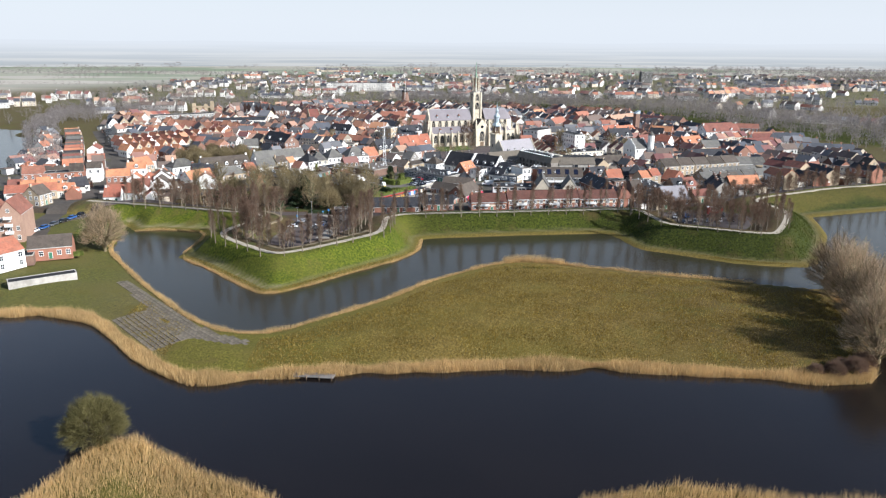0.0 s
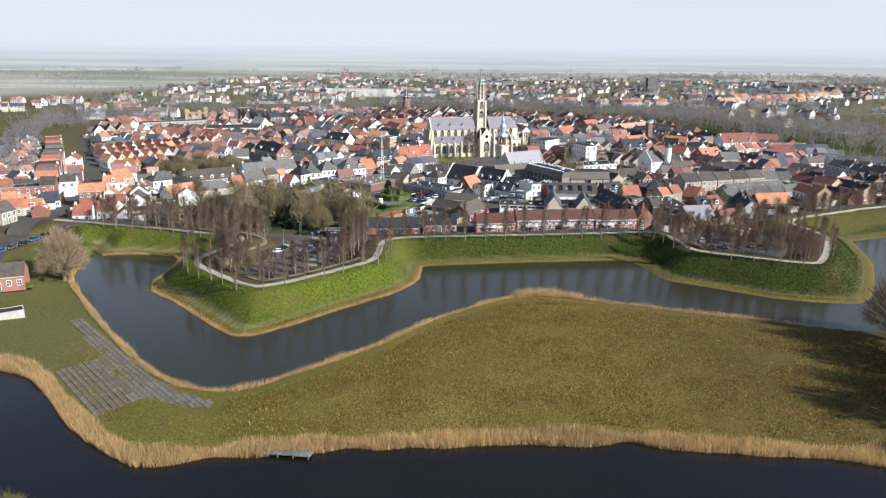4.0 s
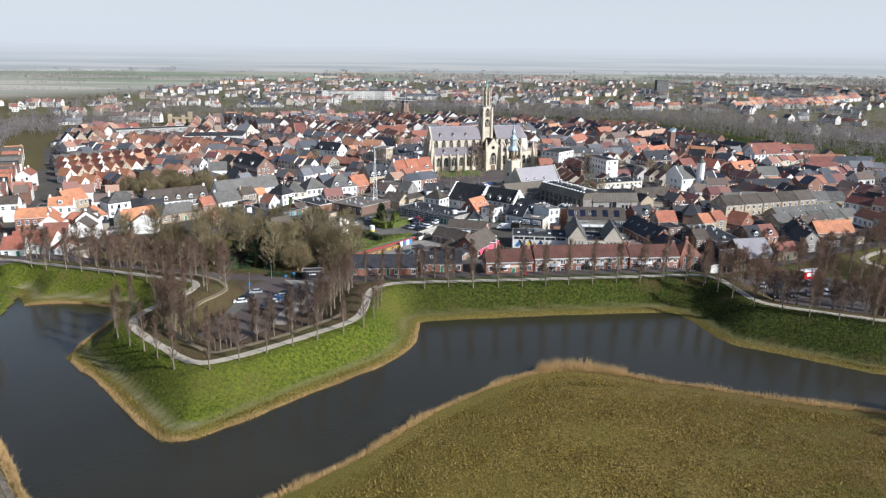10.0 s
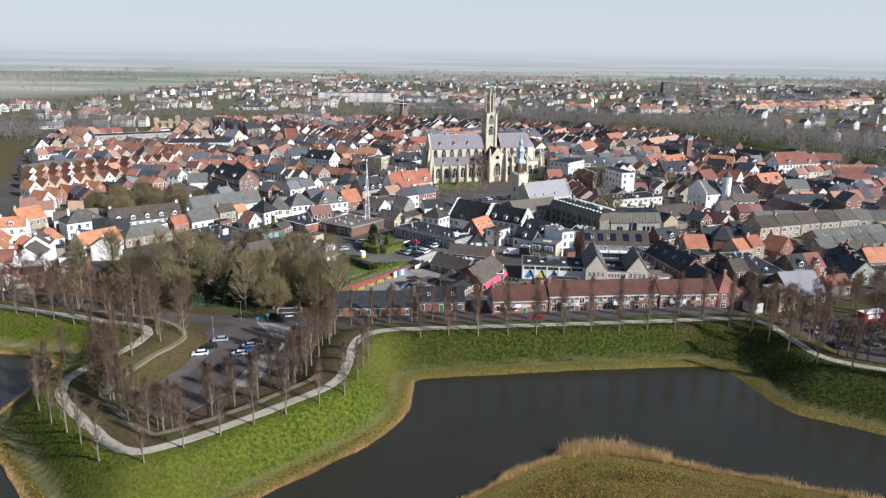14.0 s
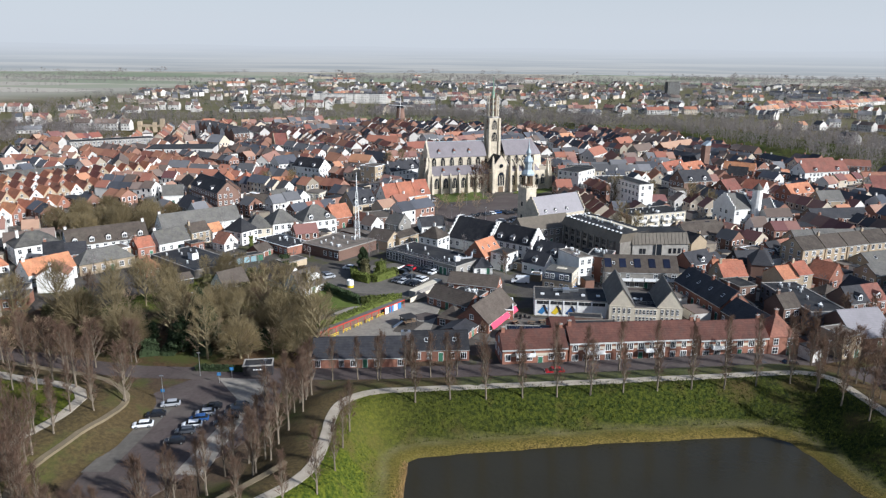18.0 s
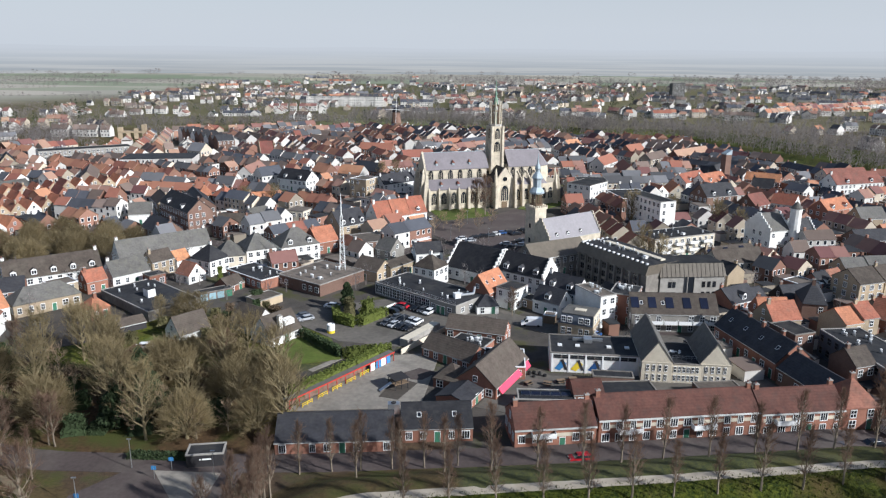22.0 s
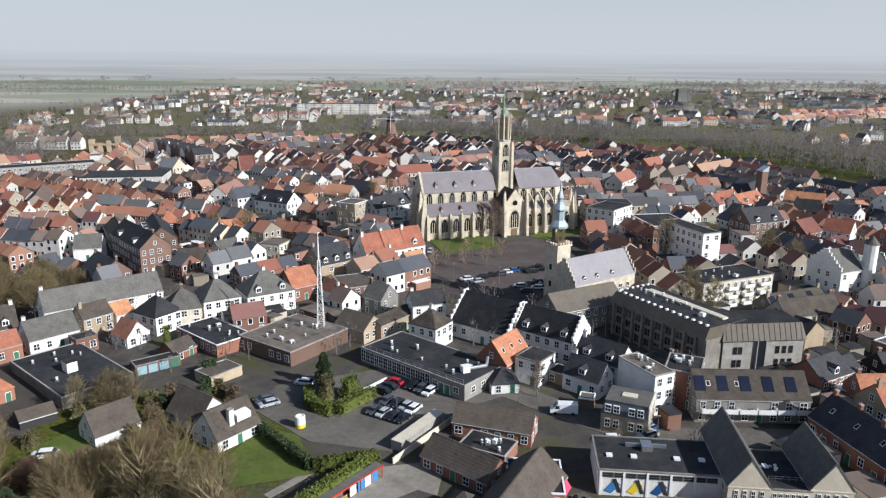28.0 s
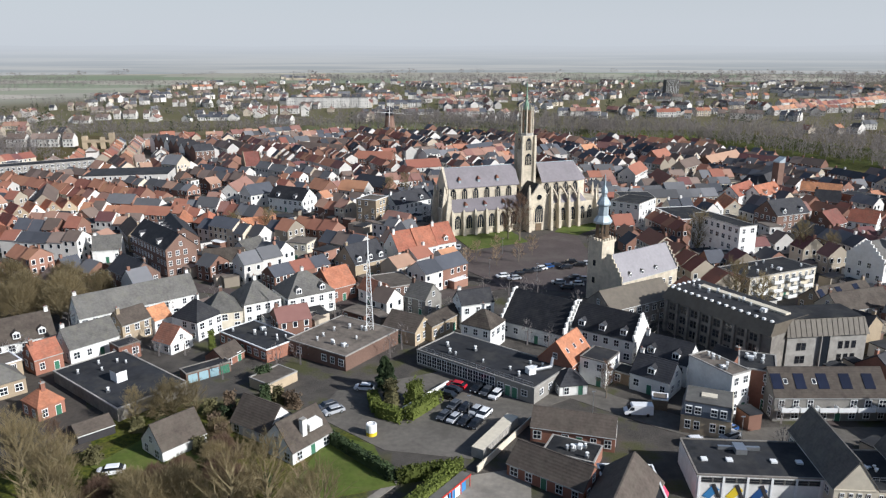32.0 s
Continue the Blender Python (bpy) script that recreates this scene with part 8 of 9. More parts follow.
KEEP_FREE = [
    [(18, 311), (82, 313), (80, 330), (30, 331)],
    [(-16, 350), (0, 345), (34, 360), (26, 378), (-4, 388), (-30, 378)], [(-24, 313), (12, 313), (12, 348), (-4, 346)],
    [(0, 478), (16, 442), (46, 428), (60, 462), (80, 524), (70, 545), (4, 535)], [(-100, 306), (-20, 304), (-14, 345), (-44, 366), (-76, 362), (-108, 345)],
    [(-140, 415), (-96, 418), (-92, 446), (-138, 452)], [(-106, 388), (-84, 346), (-66, 354), (-84, 394)],
]
STREETS = [[(24, 372), (48, 351), (78, 350)], [(-150, 290), (-150, 330), (-163, 393), (-183, 451), (-232, 545), (-258, 598)], [(60, 300), (62, 350), (90, 400), (112, 440), (118, 500)], [(20, 444), (-20, 428), (-60, 440), (-110, 470), (-163, 480)], [(56, 500), (80, 560), (150, 640)], [(3, 470), (-40, 520), (-120, 600)]]


# a map of what must stay open, metre by metre
MAP_X, MAP_Y = np.meshgrid(np.arange(-280, 290, 1.0), np.arange(296, 880, 1.0))
flat_x, flat_y = MAP_X.ravel(), MAP_Y.ravel()
street_d = np.full(len(flat_x), 99.0)
for st in STREETS:
    street_d = np.minimum(street_d, seg_distance(flat_x, flat_y, st))
shut = (seg_distance(flat_x, flat_y, CANAL) < 46) | (seg_distance(flat_x, flat_y, PATHLINE) < 16)
for poly in KEEP_FREE:
    shut |= inside(flat_x, flat_y, poly)
street_d, shut = street_d.reshape(MAP_X.shape), shut.reshape(MAP_X.shape)
GRID, GRID_DONE = {}, [0]


def free(x, y, w, d, a, margin=0.6):
    i, j = int(round(y - 296)), int(round(x + 280))
    if not (0 <= i < shut.shape[0] and 0 <= j < shut.shape[1]) or shut[i, j] or street_d[i, j] < 3.2 + min(w, d) / 2:
        return False
    r = math.hypot(w, d) / 2
    ca, sa = math.cos(a), math.sin(a)
    while GRID_DONE[0] < len(TAKEN):
        t = TAKEN[GRID_DONE[0]]
        GRID_DONE[0] += 1
        reach = math.hypot(t[2], t[3]) / 2 + 8
        for gx_ in range(int((t[0] - reach) // 20), int((t[0] + reach) // 20) + 1):
            for gy_ in range(int((t[1] - reach) // 20), int((t[1] + reach) // 20) + 1):
                GRID.setdefault((gx_, gy_), []).append(t)
    for bx, by, bw, bd, ba in GRID.get((int(x // 20), int(y // 20)), ()):
        dx, dy = bx - x, by - y
        if abs(dx) > 60 or abs(dy) > 60 or dx * dx + dy * dy > (r + math.hypot(bw, bd) / 2) ** 2:
            continue
        hit = True
        for t in (a, ba):
            for k in (0, math.pi / 2):
                ux, uy = math.cos(t + k), math.sin(t + k)
                ra = abs(ux * ca + uy * sa) * w / 2 + abs(-ux * sa + uy * ca) * d / 2
                rb = abs(ux * math.cos(ba) + uy * math.sin(ba)) * bw / 2 + abs(-ux * math.sin(ba) + uy * math.cos(ba)) * bd / 2
                if abs(dx * ux + dy * uy) > ra + rb - margin:
                    hit = False
        if hit:
            return False
    return True


ZONES = [  # outline, direction of the rows in degrees, share of orange, red, grey, dark and brown roofs, detail, share of white, cream, red, brown and beige walls
    ([(-190, 330), (-158, 322), (-110, 316), (-100, 390), (-150, 420), (-172, 400), (-205, 470), (-200, 420)], 15, (6, 4, 2, 1, 2), 2, (7, 3, 4, 2, 2)),
    ([(-160, 480), (-150, 420), (-88, 450), (-20, 470), (0, 540), (-60, 640), (-230, 640), (-240, 560)], 62, (4, 5, 3, 4, 3), 1, (7, 3, 4, 2, 2)),
    ([(-66, 410), (-20, 400), (0, 440), (16, 470), (0, 520), (-60, 530), (-110, 470), (-92, 440)], 38, (6, 5, 2, 4, 2), 2, (7, 3, 4, 2, 2)),
    ([(55, 300), (98, 304), (150, 335), (215, 360), (225, 430), (130, 430), (60, 400), (50, 345)], 18, (1, 3, 2, 7, 5), 2, (2, 1, 4, 6, 4)),
    ([(60, 410), (130, 430), (225, 430), (245, 520), (220, 660), (90, 640), (72, 500)], 20, (3, 6, 4, 5, 3), 1, (5, 3, 4, 2, 4)),
    ([(-60, 640), (0, 545), (70, 545), (90, 640), (220, 660), (205, 740), (60, 830), (-60, 850), (-200, 800), (-230, 645)], 24, (4, 4, 3, 4, 4), 0, (7, 3, 4, 2, 2)),
    ([(225, 362), (256, 385), (270, 440), (270, 520), (258, 590), (238, 610), (222, 655), (242, 520), (225, 430)], 5, (1, 3, 5, 5, 4), 1, (2, 3, 3, 3, 6)),
    ([(-238, 556), (-258, 590), (-278, 690), (-238, 705), (-232, 645)], 62, (4, 5, 3, 3, 3), 1, (4, 3, 4, 2, 3)),
    ([(-222, 395), (-190, 390), (-232, 484), (-262, 548), (-276, 540), (-240, 470)], 62, (4, 4, 3, 3, 3), 1, (5, 3, 4, 2, 3)),
]
ROOFS = ("tile_orange", "tile_red", "tile_grey", "tile_dark", "tile_brown")
WALLS = ("plaster_white", "plaster_cream", "brick_red", "brick_brown", "brick_beige")
far_w, far_r, far_g = Solid(), Solid(), Solid()
# each tile colour and its hazed copy for far roofs
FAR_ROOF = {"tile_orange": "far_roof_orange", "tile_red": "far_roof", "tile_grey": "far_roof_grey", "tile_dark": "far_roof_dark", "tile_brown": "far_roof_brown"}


def plain_house(x, y, w, d, a, z0, e, r, roof, wall="far_wall", windows=2, chimney=True, lean=False, flat=False, rng=random):
    """A far house, joined with its like: walls, a roof with edges, chimney, back extension and framed windows."""
    ca, sa = math.cos(a), math.sin(a)
    P = lambda u, v, z: (x + u * ca - v * sa, y + u * sa + v * ca, z)

    def crate(s, u0, v0, q0, u1, v1, q1, m):
        n = len(s.v)
        s.v.extend([P(u0, v0, q0), P(u1, v0, q0), P(u1, v1, q0), P(u0, v1, q0), P(u0, v0, q1), P(u1, v0, q1), P(u1, v1, q1), P(u0, v1, q1)])
        s.f.extend([(n, n + 1, n + 5, n + 4), (n + 1, n + 2, n + 6, n + 5), (n + 2, n + 3, n + 7, n + 6), (n + 3, n, n + 4, n + 7), (n + 4, n + 5, n + 6, n + 7)])
        s.m.extend([s.slot(m)] * 5)

    W, D = w / 2, d / 2
    k = far_w.slot(wall)
    if flat:
        crate(far_w, -W, -D, z0, W, D, e, wall)
        crate(far_r, -W - 0.1, -D - 0.1, e, W + 0.1, D + 0.1, e + 0.22, roof)
    else:
        n = len(far_w.v)
        far_w.v.extend([P(-W, -D, z0), P(W, -D, z0), P(W, D, z0), P(-W, D, z0), P(-W, -D, e), P(W, -D, e), P(W, D, e), P(-W, D, e), P(-W, 0, r), P(W, 0, r)])
        far_w.f.extend([(n, n + 1, n + 5, n + 4), (n + 1, n + 2, n + 6, n + 9, n + 5), (n + 2, n + 3, n + 7, n + 6), (n + 3, n, n + 4, n + 8, n + 7)])
        far_w.m.extend([k] * 4)
        W2, D2, n = W + 0.12, D + 0.3, len(far_r.v)
        far_r.v.extend([P(-W2, -D2, e - 0.2), P(W2, -D2, e - 0.2), P(W2, 0, r + 0.2), P(-W2, 0, r + 0.2), P(W2, D2, e - 0.2), P(-W2, D2, e - 0.2), P(-W2, -D2, e - 0.02), P(W2, -D2, e - 0.02)])
        far_r.f.extend([(n + 6, n + 7, n + 2, n + 3), (n + 3, n + 2, n + 4, n + 5), (n, n + 1, n + 7, n + 6)])
        far_r.m.extend([far_r.slot(roof)] * 3)
        if chimney:
            u = rng.choice((-1, 1)) * (W - 0.7)
            crate(far_w, u - 0.4, -0.35, r - 1.0, u + 0.4, 0.35, r + 1.1, "far_brick" if wall != "far_white" or rng.random() < 0.5 else "far_white")
    if lean:
        sd, lw, ld, lh = rng.choice((-1, 1)), w * rng.uniform(0.4, 0.9), rng.uniform(2.2, 4.0), z0 + rng.uniform(2.8, 3.6)
        v0, v1 = sorted((sd * D, sd * (D + ld)))
        u = rng.uniform(-0.5, 0.5) * (w - lw)
        crate(far_w, u - lw / 2, v0, z0, u + lw / 2, v1, lh, wall if rng.random() < 0.6 else "far_brick")
        crate(far_r, u - lw / 2 - 0.08, v0 - 0.08, lh, u + lw / 2 + 0.08, v1 + 0.08, lh + 0.16, rng.choice(("bitumen", "gravel_roof", "bitumen", "paint_white")))
    floors = max(1, round((e - z0 - 0.6) / 2.8)) if windows else 0
    for side, (ln, off) in enumerate(((w, D), (d, W), (w, D), (d, W))):
        t = a + side * math.pi / 2
        if math.cos(t) < -0.1 or (side % 2 and windows < 2):
            continue
        ct, st = math.cos(t), math.sin(t)
        n = max(1, int(ln / 2.3))
        for f in range(floors):
            z = z0 + 0.5 + (e - z0 - 0.6) / floors * (f + 0.55)
            for i in range(n):
                if rng.random() < 0.15:
                    continue
                q = ln * ((i + 0.5) / n - 0.5)
                for hw, hh, out, m in ((0.62, 0.85, 0.03, "paint_white"), (0.47, 0.68, 0.07, "glass")):
                    Q = lambda uu, zz: (x + uu * ct + (off + out) * st, y + uu * st - (off + out) * ct, zz)
                    far_g.face([Q(q - hw, z - hh), Q(q + hw, z - hh), Q(q + hw, z + hh), Q(q - hw, z + hh)], m)


made = 0
ROW_WALL = {"plaster_white": "far_white", "plaster_cream": "far_white", "brick_beige": "far_wall"}


def one_house(x, y, w, d, a, e, r, roof, wall, flat=False, kind="gable", detail=2, extra=True):
    """A house of the old town: with all its parts near the rampart, plainer and joined beyond."""
    if detail and y < 398:
        house(x, y, w, d, math.degrees(a), e, e if flat else r, wall, fr.choice(("bitumen", "gravel_roof", "bitumen")) if flat else roof, "flat" if flat else kind, windows=1, chimneys=fr.choice((0, 1, 1)), dormers=1 if fr.random() < 0.2 and not flat else 0, rng=fr, group="houses of the old town", door=True, lean=extra and fr.random() < 0.5 and not flat)
        return 1
    TAKEN.append((x, y, w, d, a))
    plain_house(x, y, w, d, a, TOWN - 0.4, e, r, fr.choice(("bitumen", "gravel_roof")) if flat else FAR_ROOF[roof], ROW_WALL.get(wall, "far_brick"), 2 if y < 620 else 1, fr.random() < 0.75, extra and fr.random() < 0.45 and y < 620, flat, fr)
    return 0


def old(x, y, w, d, rot, ridge, roof, wall, kind):
    """One of the larger old houses, set where nothing stands yet."""
    if not free(x, y, w, d, radians(rot), 3.0):
        return
    e = ridge if kind == "flat" else ridge - d * 0.44
    if y < 560:
        house(x, y, w, d, rot, e, ridge, wall, roof, kind, windows=2, chimneys=0 if kind == "flat" else 1 + (w > 14), dormers=2 if w > 12 and kind != "flat" and ridge > 12.5 else 0, rng=fr, group="houses of the old town", keep=0.8, label="flat-roofed building among the old houses" if kind == "flat" else "")
    else:
        TAKEN.append((x, y, w, d, radians(rot)))
        plain_house(x, y, w, d, radians(rot), TOWN - 0.4, e, ridge, FAR_ROOF.get(roof, roof), ROW_WALL.get(wall, "far_brick"), 2, kind != "flat", False, kind == "flat", fr)


old(-152, 316, 12, 8, 84, 10, "tile_orange", "plaster_cream", "gable")
old(-146, 296, 7, 7, 30, 8, "tile_orange", "plaster_cream", "hip")
old(-166, 318, 8, 8, 77, 11, "tile_brown", "brick_beige", "gable")
old(-126, 383, 12, 10, 58, 13, "tile_grey", "plaster_white", "gable")
old(-149, 393, 10, 9, 58, 12, "tile_orange", "brick_beige", "gable")
old(-113, 368, 11, 8, 36, 9, "tile_orange", "plaster_white", "gable")
old(131, 331, 30, 9, -100, 11, "tile_dark", "brick_brown", "gable")
old(81, 336, 30, 9, -92, 11, "tile_dark", "brick_brown", "gable")
old(153, 341, 11, 9, 16, 11, "tile_red", "brick_brown", "gable")
old(240, 503, 25, 8, 10, 10, "tile_red", "plaster_white", "gable")
old(251, 523, 24, 8, 1, 10, "tile_red", "plaster_white", "gable")
old(184, 555, 17, 8, -36, 12, "tile_orange", "brick_red", "gable")
old(-149, 329, 7, 8, 16, 9, "tile_orange", "plaster_white", "gable")
old(-136, 324, 7, 8, 9, 9, "tile_orange", "plaster_white", "gable")
old(-127, 328, 8, 8, -15, 10, "tile_orange", "plaster_white", "gable")
old(-163, 350, 8, 8, 37, 9, "tile_dark", "plaster_white", "gable")
old(-145, 335, 8, 9, 67, 11, "tile_brown", "plaster_white", "gable")
# a long three-storey terrace and the lower row before it
for i in range(7):
    tx, ty = 129 + i * 9.2, 378.5 + i * 3.05
    if free(tx, ty, 9, 9, radians(18), 2.5):
        house(tx, ty, 9.1, 9.5, 18, 10.2, 13.4, "brick_beige", "tile_brown", label="beige three-storey terrace house with brown roof", category="house", group="three-storey terrace", win="wide", keep=1.0, chimneys=i % 2, rng=fr)
for i in range(5):
    tx, ty = 143 + i * 8.2, 361 + i * 2.8
    if free(tx, ty, 8, 8, radians(19), 2.5):
        house(tx, ty, 8.1, 8.0, 19, 6.8, 9.4, "brick_beige", "tile_grey", label="low beige terrace house with grey roof", category="house", group="low terrace", win="wide", keep=1.0, chimneys=0, rng=fr)
old(-89, 472, 28, 10, -51, 16, "tile_dark", "brick_brown", "gable")
old(-91, 449, 15, 9, -47, 12, "tile_dark", "brick_brown", "gable")
old(-94, 516, 6, 9, 15, 12, "tile_orange", "brick_brown", "hip")
old(-84, 513, 8, 9, -34, 12, "tile_orange", "brick_brown", "hip")
old(-67, 511, 18, 9, -37, 12, "tile_orange", "brick_beige", "gable")
old(-66, 544, 33, 7, 43, 9, "bitumen", "brick_red", "flat")
old(-75, 566, 13, 9, 43, 13, "tile_dark", "plaster_white", "gable")
old(-58, 556, 19, 10, -32, 13, "tile_dark", "plaster_white", "gable")
old(-87, 582, 23, 8, 81, 12, "tile_red", "plaster_white", "gable")
old(-95, 640, 12, 11, 41, 16, "tile_red", "brick_beige", "gable")
old(-132, 641, 11, 10, -28, 16, "tile_grey", "brick_beige", "gable")
old(-147, 715, 40, 11, -57, 17, "tile_dark", "brick_brown", "gable")
old(-117, 681, 35, 11, -42, 17, "tile_dark", "brick_brown", "gable")
old(-148, 617, 40, 24, 7, 11, "bitumen", "plaster_cream", "flat")
old(-169, 555, 30, 8, -69, 13, "tile_brown", "brick_beige", "gable")
old(-165, 560, 29, 8, -70, 13, "tile_brown", "brick_beige", "gable")
old(-162, 565, 27, 8, -70, 13, "tile_brown", "brick_beige", "gable")
old(-46, 570, 11, 9, -45, 14, "tile_orange", "brick_red", "gable")
old(-31, 571, 14, 9, -29, 13, "tile_orange", "plaster_white", "gable")
old(-35, 524, 11, 8, 7, 11, "tile_orange", "brick_brown", "gable")
old(-20, 504, 11, 9, -40, 14, "tile_orange", "brick_beige", "hip")
old(-22, 525, 9, 10, -29, 14, "gravel_roof", "brick_beige", "flat")
old(-8, 538, 20, 9, 41, 14, "tile_dark", "plaster_white", "gable")
old(-26, 463, 15, 17, -37, 9, "bitumen", "brick_brown", "flat")
old(-22, 458, 7, 10, 15, 13, "tile_dark", "plaster_white", "gable")
old(-24, 678, 23, 9, -16, 12, "tile_orange", "brick_red", "gable")
old(3, 644, 20, 9, 17, 12, "tile_orange", "plaster_white", "gable")
old(-22, 583, 22, 9, -49, 13, "tile_dark", "brick_brown", "gable")
old(-62, 736, 40, 8, -33, 10, "tile_brown", "brick_brown", "gable")
old(-61, 768, 39, 8, -32, 10, "tile_brown", "brick_brown", "gable")
old(-101, 695, 40, 8, -63, 11, "tile_orange", "plaster_white", "gable")
old(-103, 579, 10, 8, -34, 12, "tile_grey", "brick_beige", "gable")
old(-63, 481, 9, 8, 49, 9, "tile_grey", "plaster_white", "gable")
old(-45, 478, 8, 8, -21, 9, "gravel_roof", "plaster_cream", "flat")
old(-69, 469, 13, 8, 6, 9, "tile_brown", "plaster_cream", "gable")
old(-76, 451, 11, 9, 75, 13, "tile_dark", "plaster_white", "gable")
old(-110, 481, 9, 9, 12, 11, "tile_grey", "plaster_white", "gable")
old(-107, 499, 17, 8, -62, 12, "tile_brown", "brick_beige", "gable")
old(82, 515, 12, 16, -42, 14, "bitumen", "plaster_white", "flat")
old(87, 529, 14, 12, -4, 13, "bitumen", "plaster_cream", "flat")
old(81, 548, 12, 9, -53, 12, "tile_orange", "plaster_white", "gable")
old(108, 584, 17, 9, 8, 13, "tile_dark", "plaster_white", "gable")
old(118, 578, 25, 9, -95, 14, "tile_orange", "brick_beige", "gable")
old(114, 612, 24, 9, 56, 13, "tile_orange", "plaster_white", "gable")
old(145, 660, 17, 10, 41, 14, "tile_orange", "brick_red", "gable")
old(202, 644, 28, 8, -49, 12, "tile_red", "brick_red", "gable")
old(186, 641, 40, 8, -8, 8, "tile_grey", "plaster_cream", "gable")
old(147, 622, 22, 8, 45, 14, "tile_brown", "brick_beige", "gable")
old(143, 551, 22, 9, 42, 13, "tile_orange", "plaster_white", "gable")
old(153, 549, 20, 9, 37, 13, "tile_orange", "plaster_white", "gable")
old(118, 527, 10, 8, -68, 11, "tile_orange", "plaster_white", "gable")
old(129, 531, 15, 8, -97, 11, "tile_orange", "plaster_cream", "gable")
old(99, 502, 16, 21, 7, 11, "bitumen", "brick_brown", "flat")
old(107, 486, 12, 32, -30, 10, "far_roof_brown", "brick_red", "flat")
old(96, 465, 7, 22, 18, 17, "bitumen", "plaster_white", "flat")
old(113, 470, 11, 10, 1, 13, "bitumen", "plaster_white", "flat")
old(136, 501, 17, 11, 20, 16, "tile_dark", "brick_brown", "gable")
old(107, 460, 10, 12, -48, 10, "tile_red", "brick_red", "gable")
old(84, 510, 7, 8, -36, 13, "tile_orange", "plaster_white", "gable")
old(153, 498, 11, 10, 32, 12, "tile_red", "brick_brown", "gable")
old(167, 497, 10, 9, -45, 12, "tile_orange", "plaster_white", "gable")
old(133, 719, 17, 8, -40, 11, "tile_red", "brick_red", "gable")
old(113, 703, 14, 8, 39, 12, "tile_orange", "plaster_white", "gable")
old(127, 647, 39, 8, 47, 12, "tile_dark", "plaster_white", "gable")
old(182, 657, 40, 8, 40, 12, "tile_red", "brick_red", "gable")
old(173, 532, 10, 9, -29, 13, "tile_dark", "brick_brown", "gable")
old(37, 770, 29, 8, -28, 11, "tile_brown", "brick_brown", "gable")
old(44, 720, 27, 8, 43, 11, "tile_dark", "brick_brown", "gable")
old(63, 734, 16, 8, -46, 11, "tile_brown", "brick_brown", "gable")
old(222, 540, 30, 11, 16, 15, "tile_red", "plaster_white", "gable")
old(109, 366, 6, 10, -17, 13, "tile_dark", "brick_brown", "hip")
old(94, 354, 8, 8, 9, 12, "tile_orange", "brick_beige", "gable")
old(125, 357, 7, 9, -53, 11, "tile_orange", "brick_red", "gable")
old(149, 434, 20, 10, 37, 15, "tile_brown", "brick_red", "gable")
old(168, 497, 21, 8, -59, 11, "tile_red", "brick_brown", "gable")
old(179, 482, 17, 9, 28, 13, "tile_orange", "brick_red", "gable")
old(181, 439, 9, 9, -31, 12, "tile_red", "plaster_white", "gable")
old(99, 324, 13, 9, -53, 11, "gravel_roof", "plaster_cream", "flat")
old(107, 370, 8, 10, -0, 13, "tile_dark", "brick_brown", "gable")
old(123, 380, 9, 9, 12, 11, "tile_grey", "brick_beige", "gable")
old(187, 469, 12, 9, 8, 12, "tile_grey", "brick_beige", "gable")
old(99, 342, 10, 9, -52, 11, "tile_dark", "brick_brown", "gable")
old(106, 408, 18, 8, 15, 11, "tile_brown", "plaster_cream", "gable")
old(199, 546, 18, 10, -57, 8, "bitumen", "brick_red", "flat")
old(137, 365, 7, 9, 14, 11, "tile_red", "plaster_white", "gable")

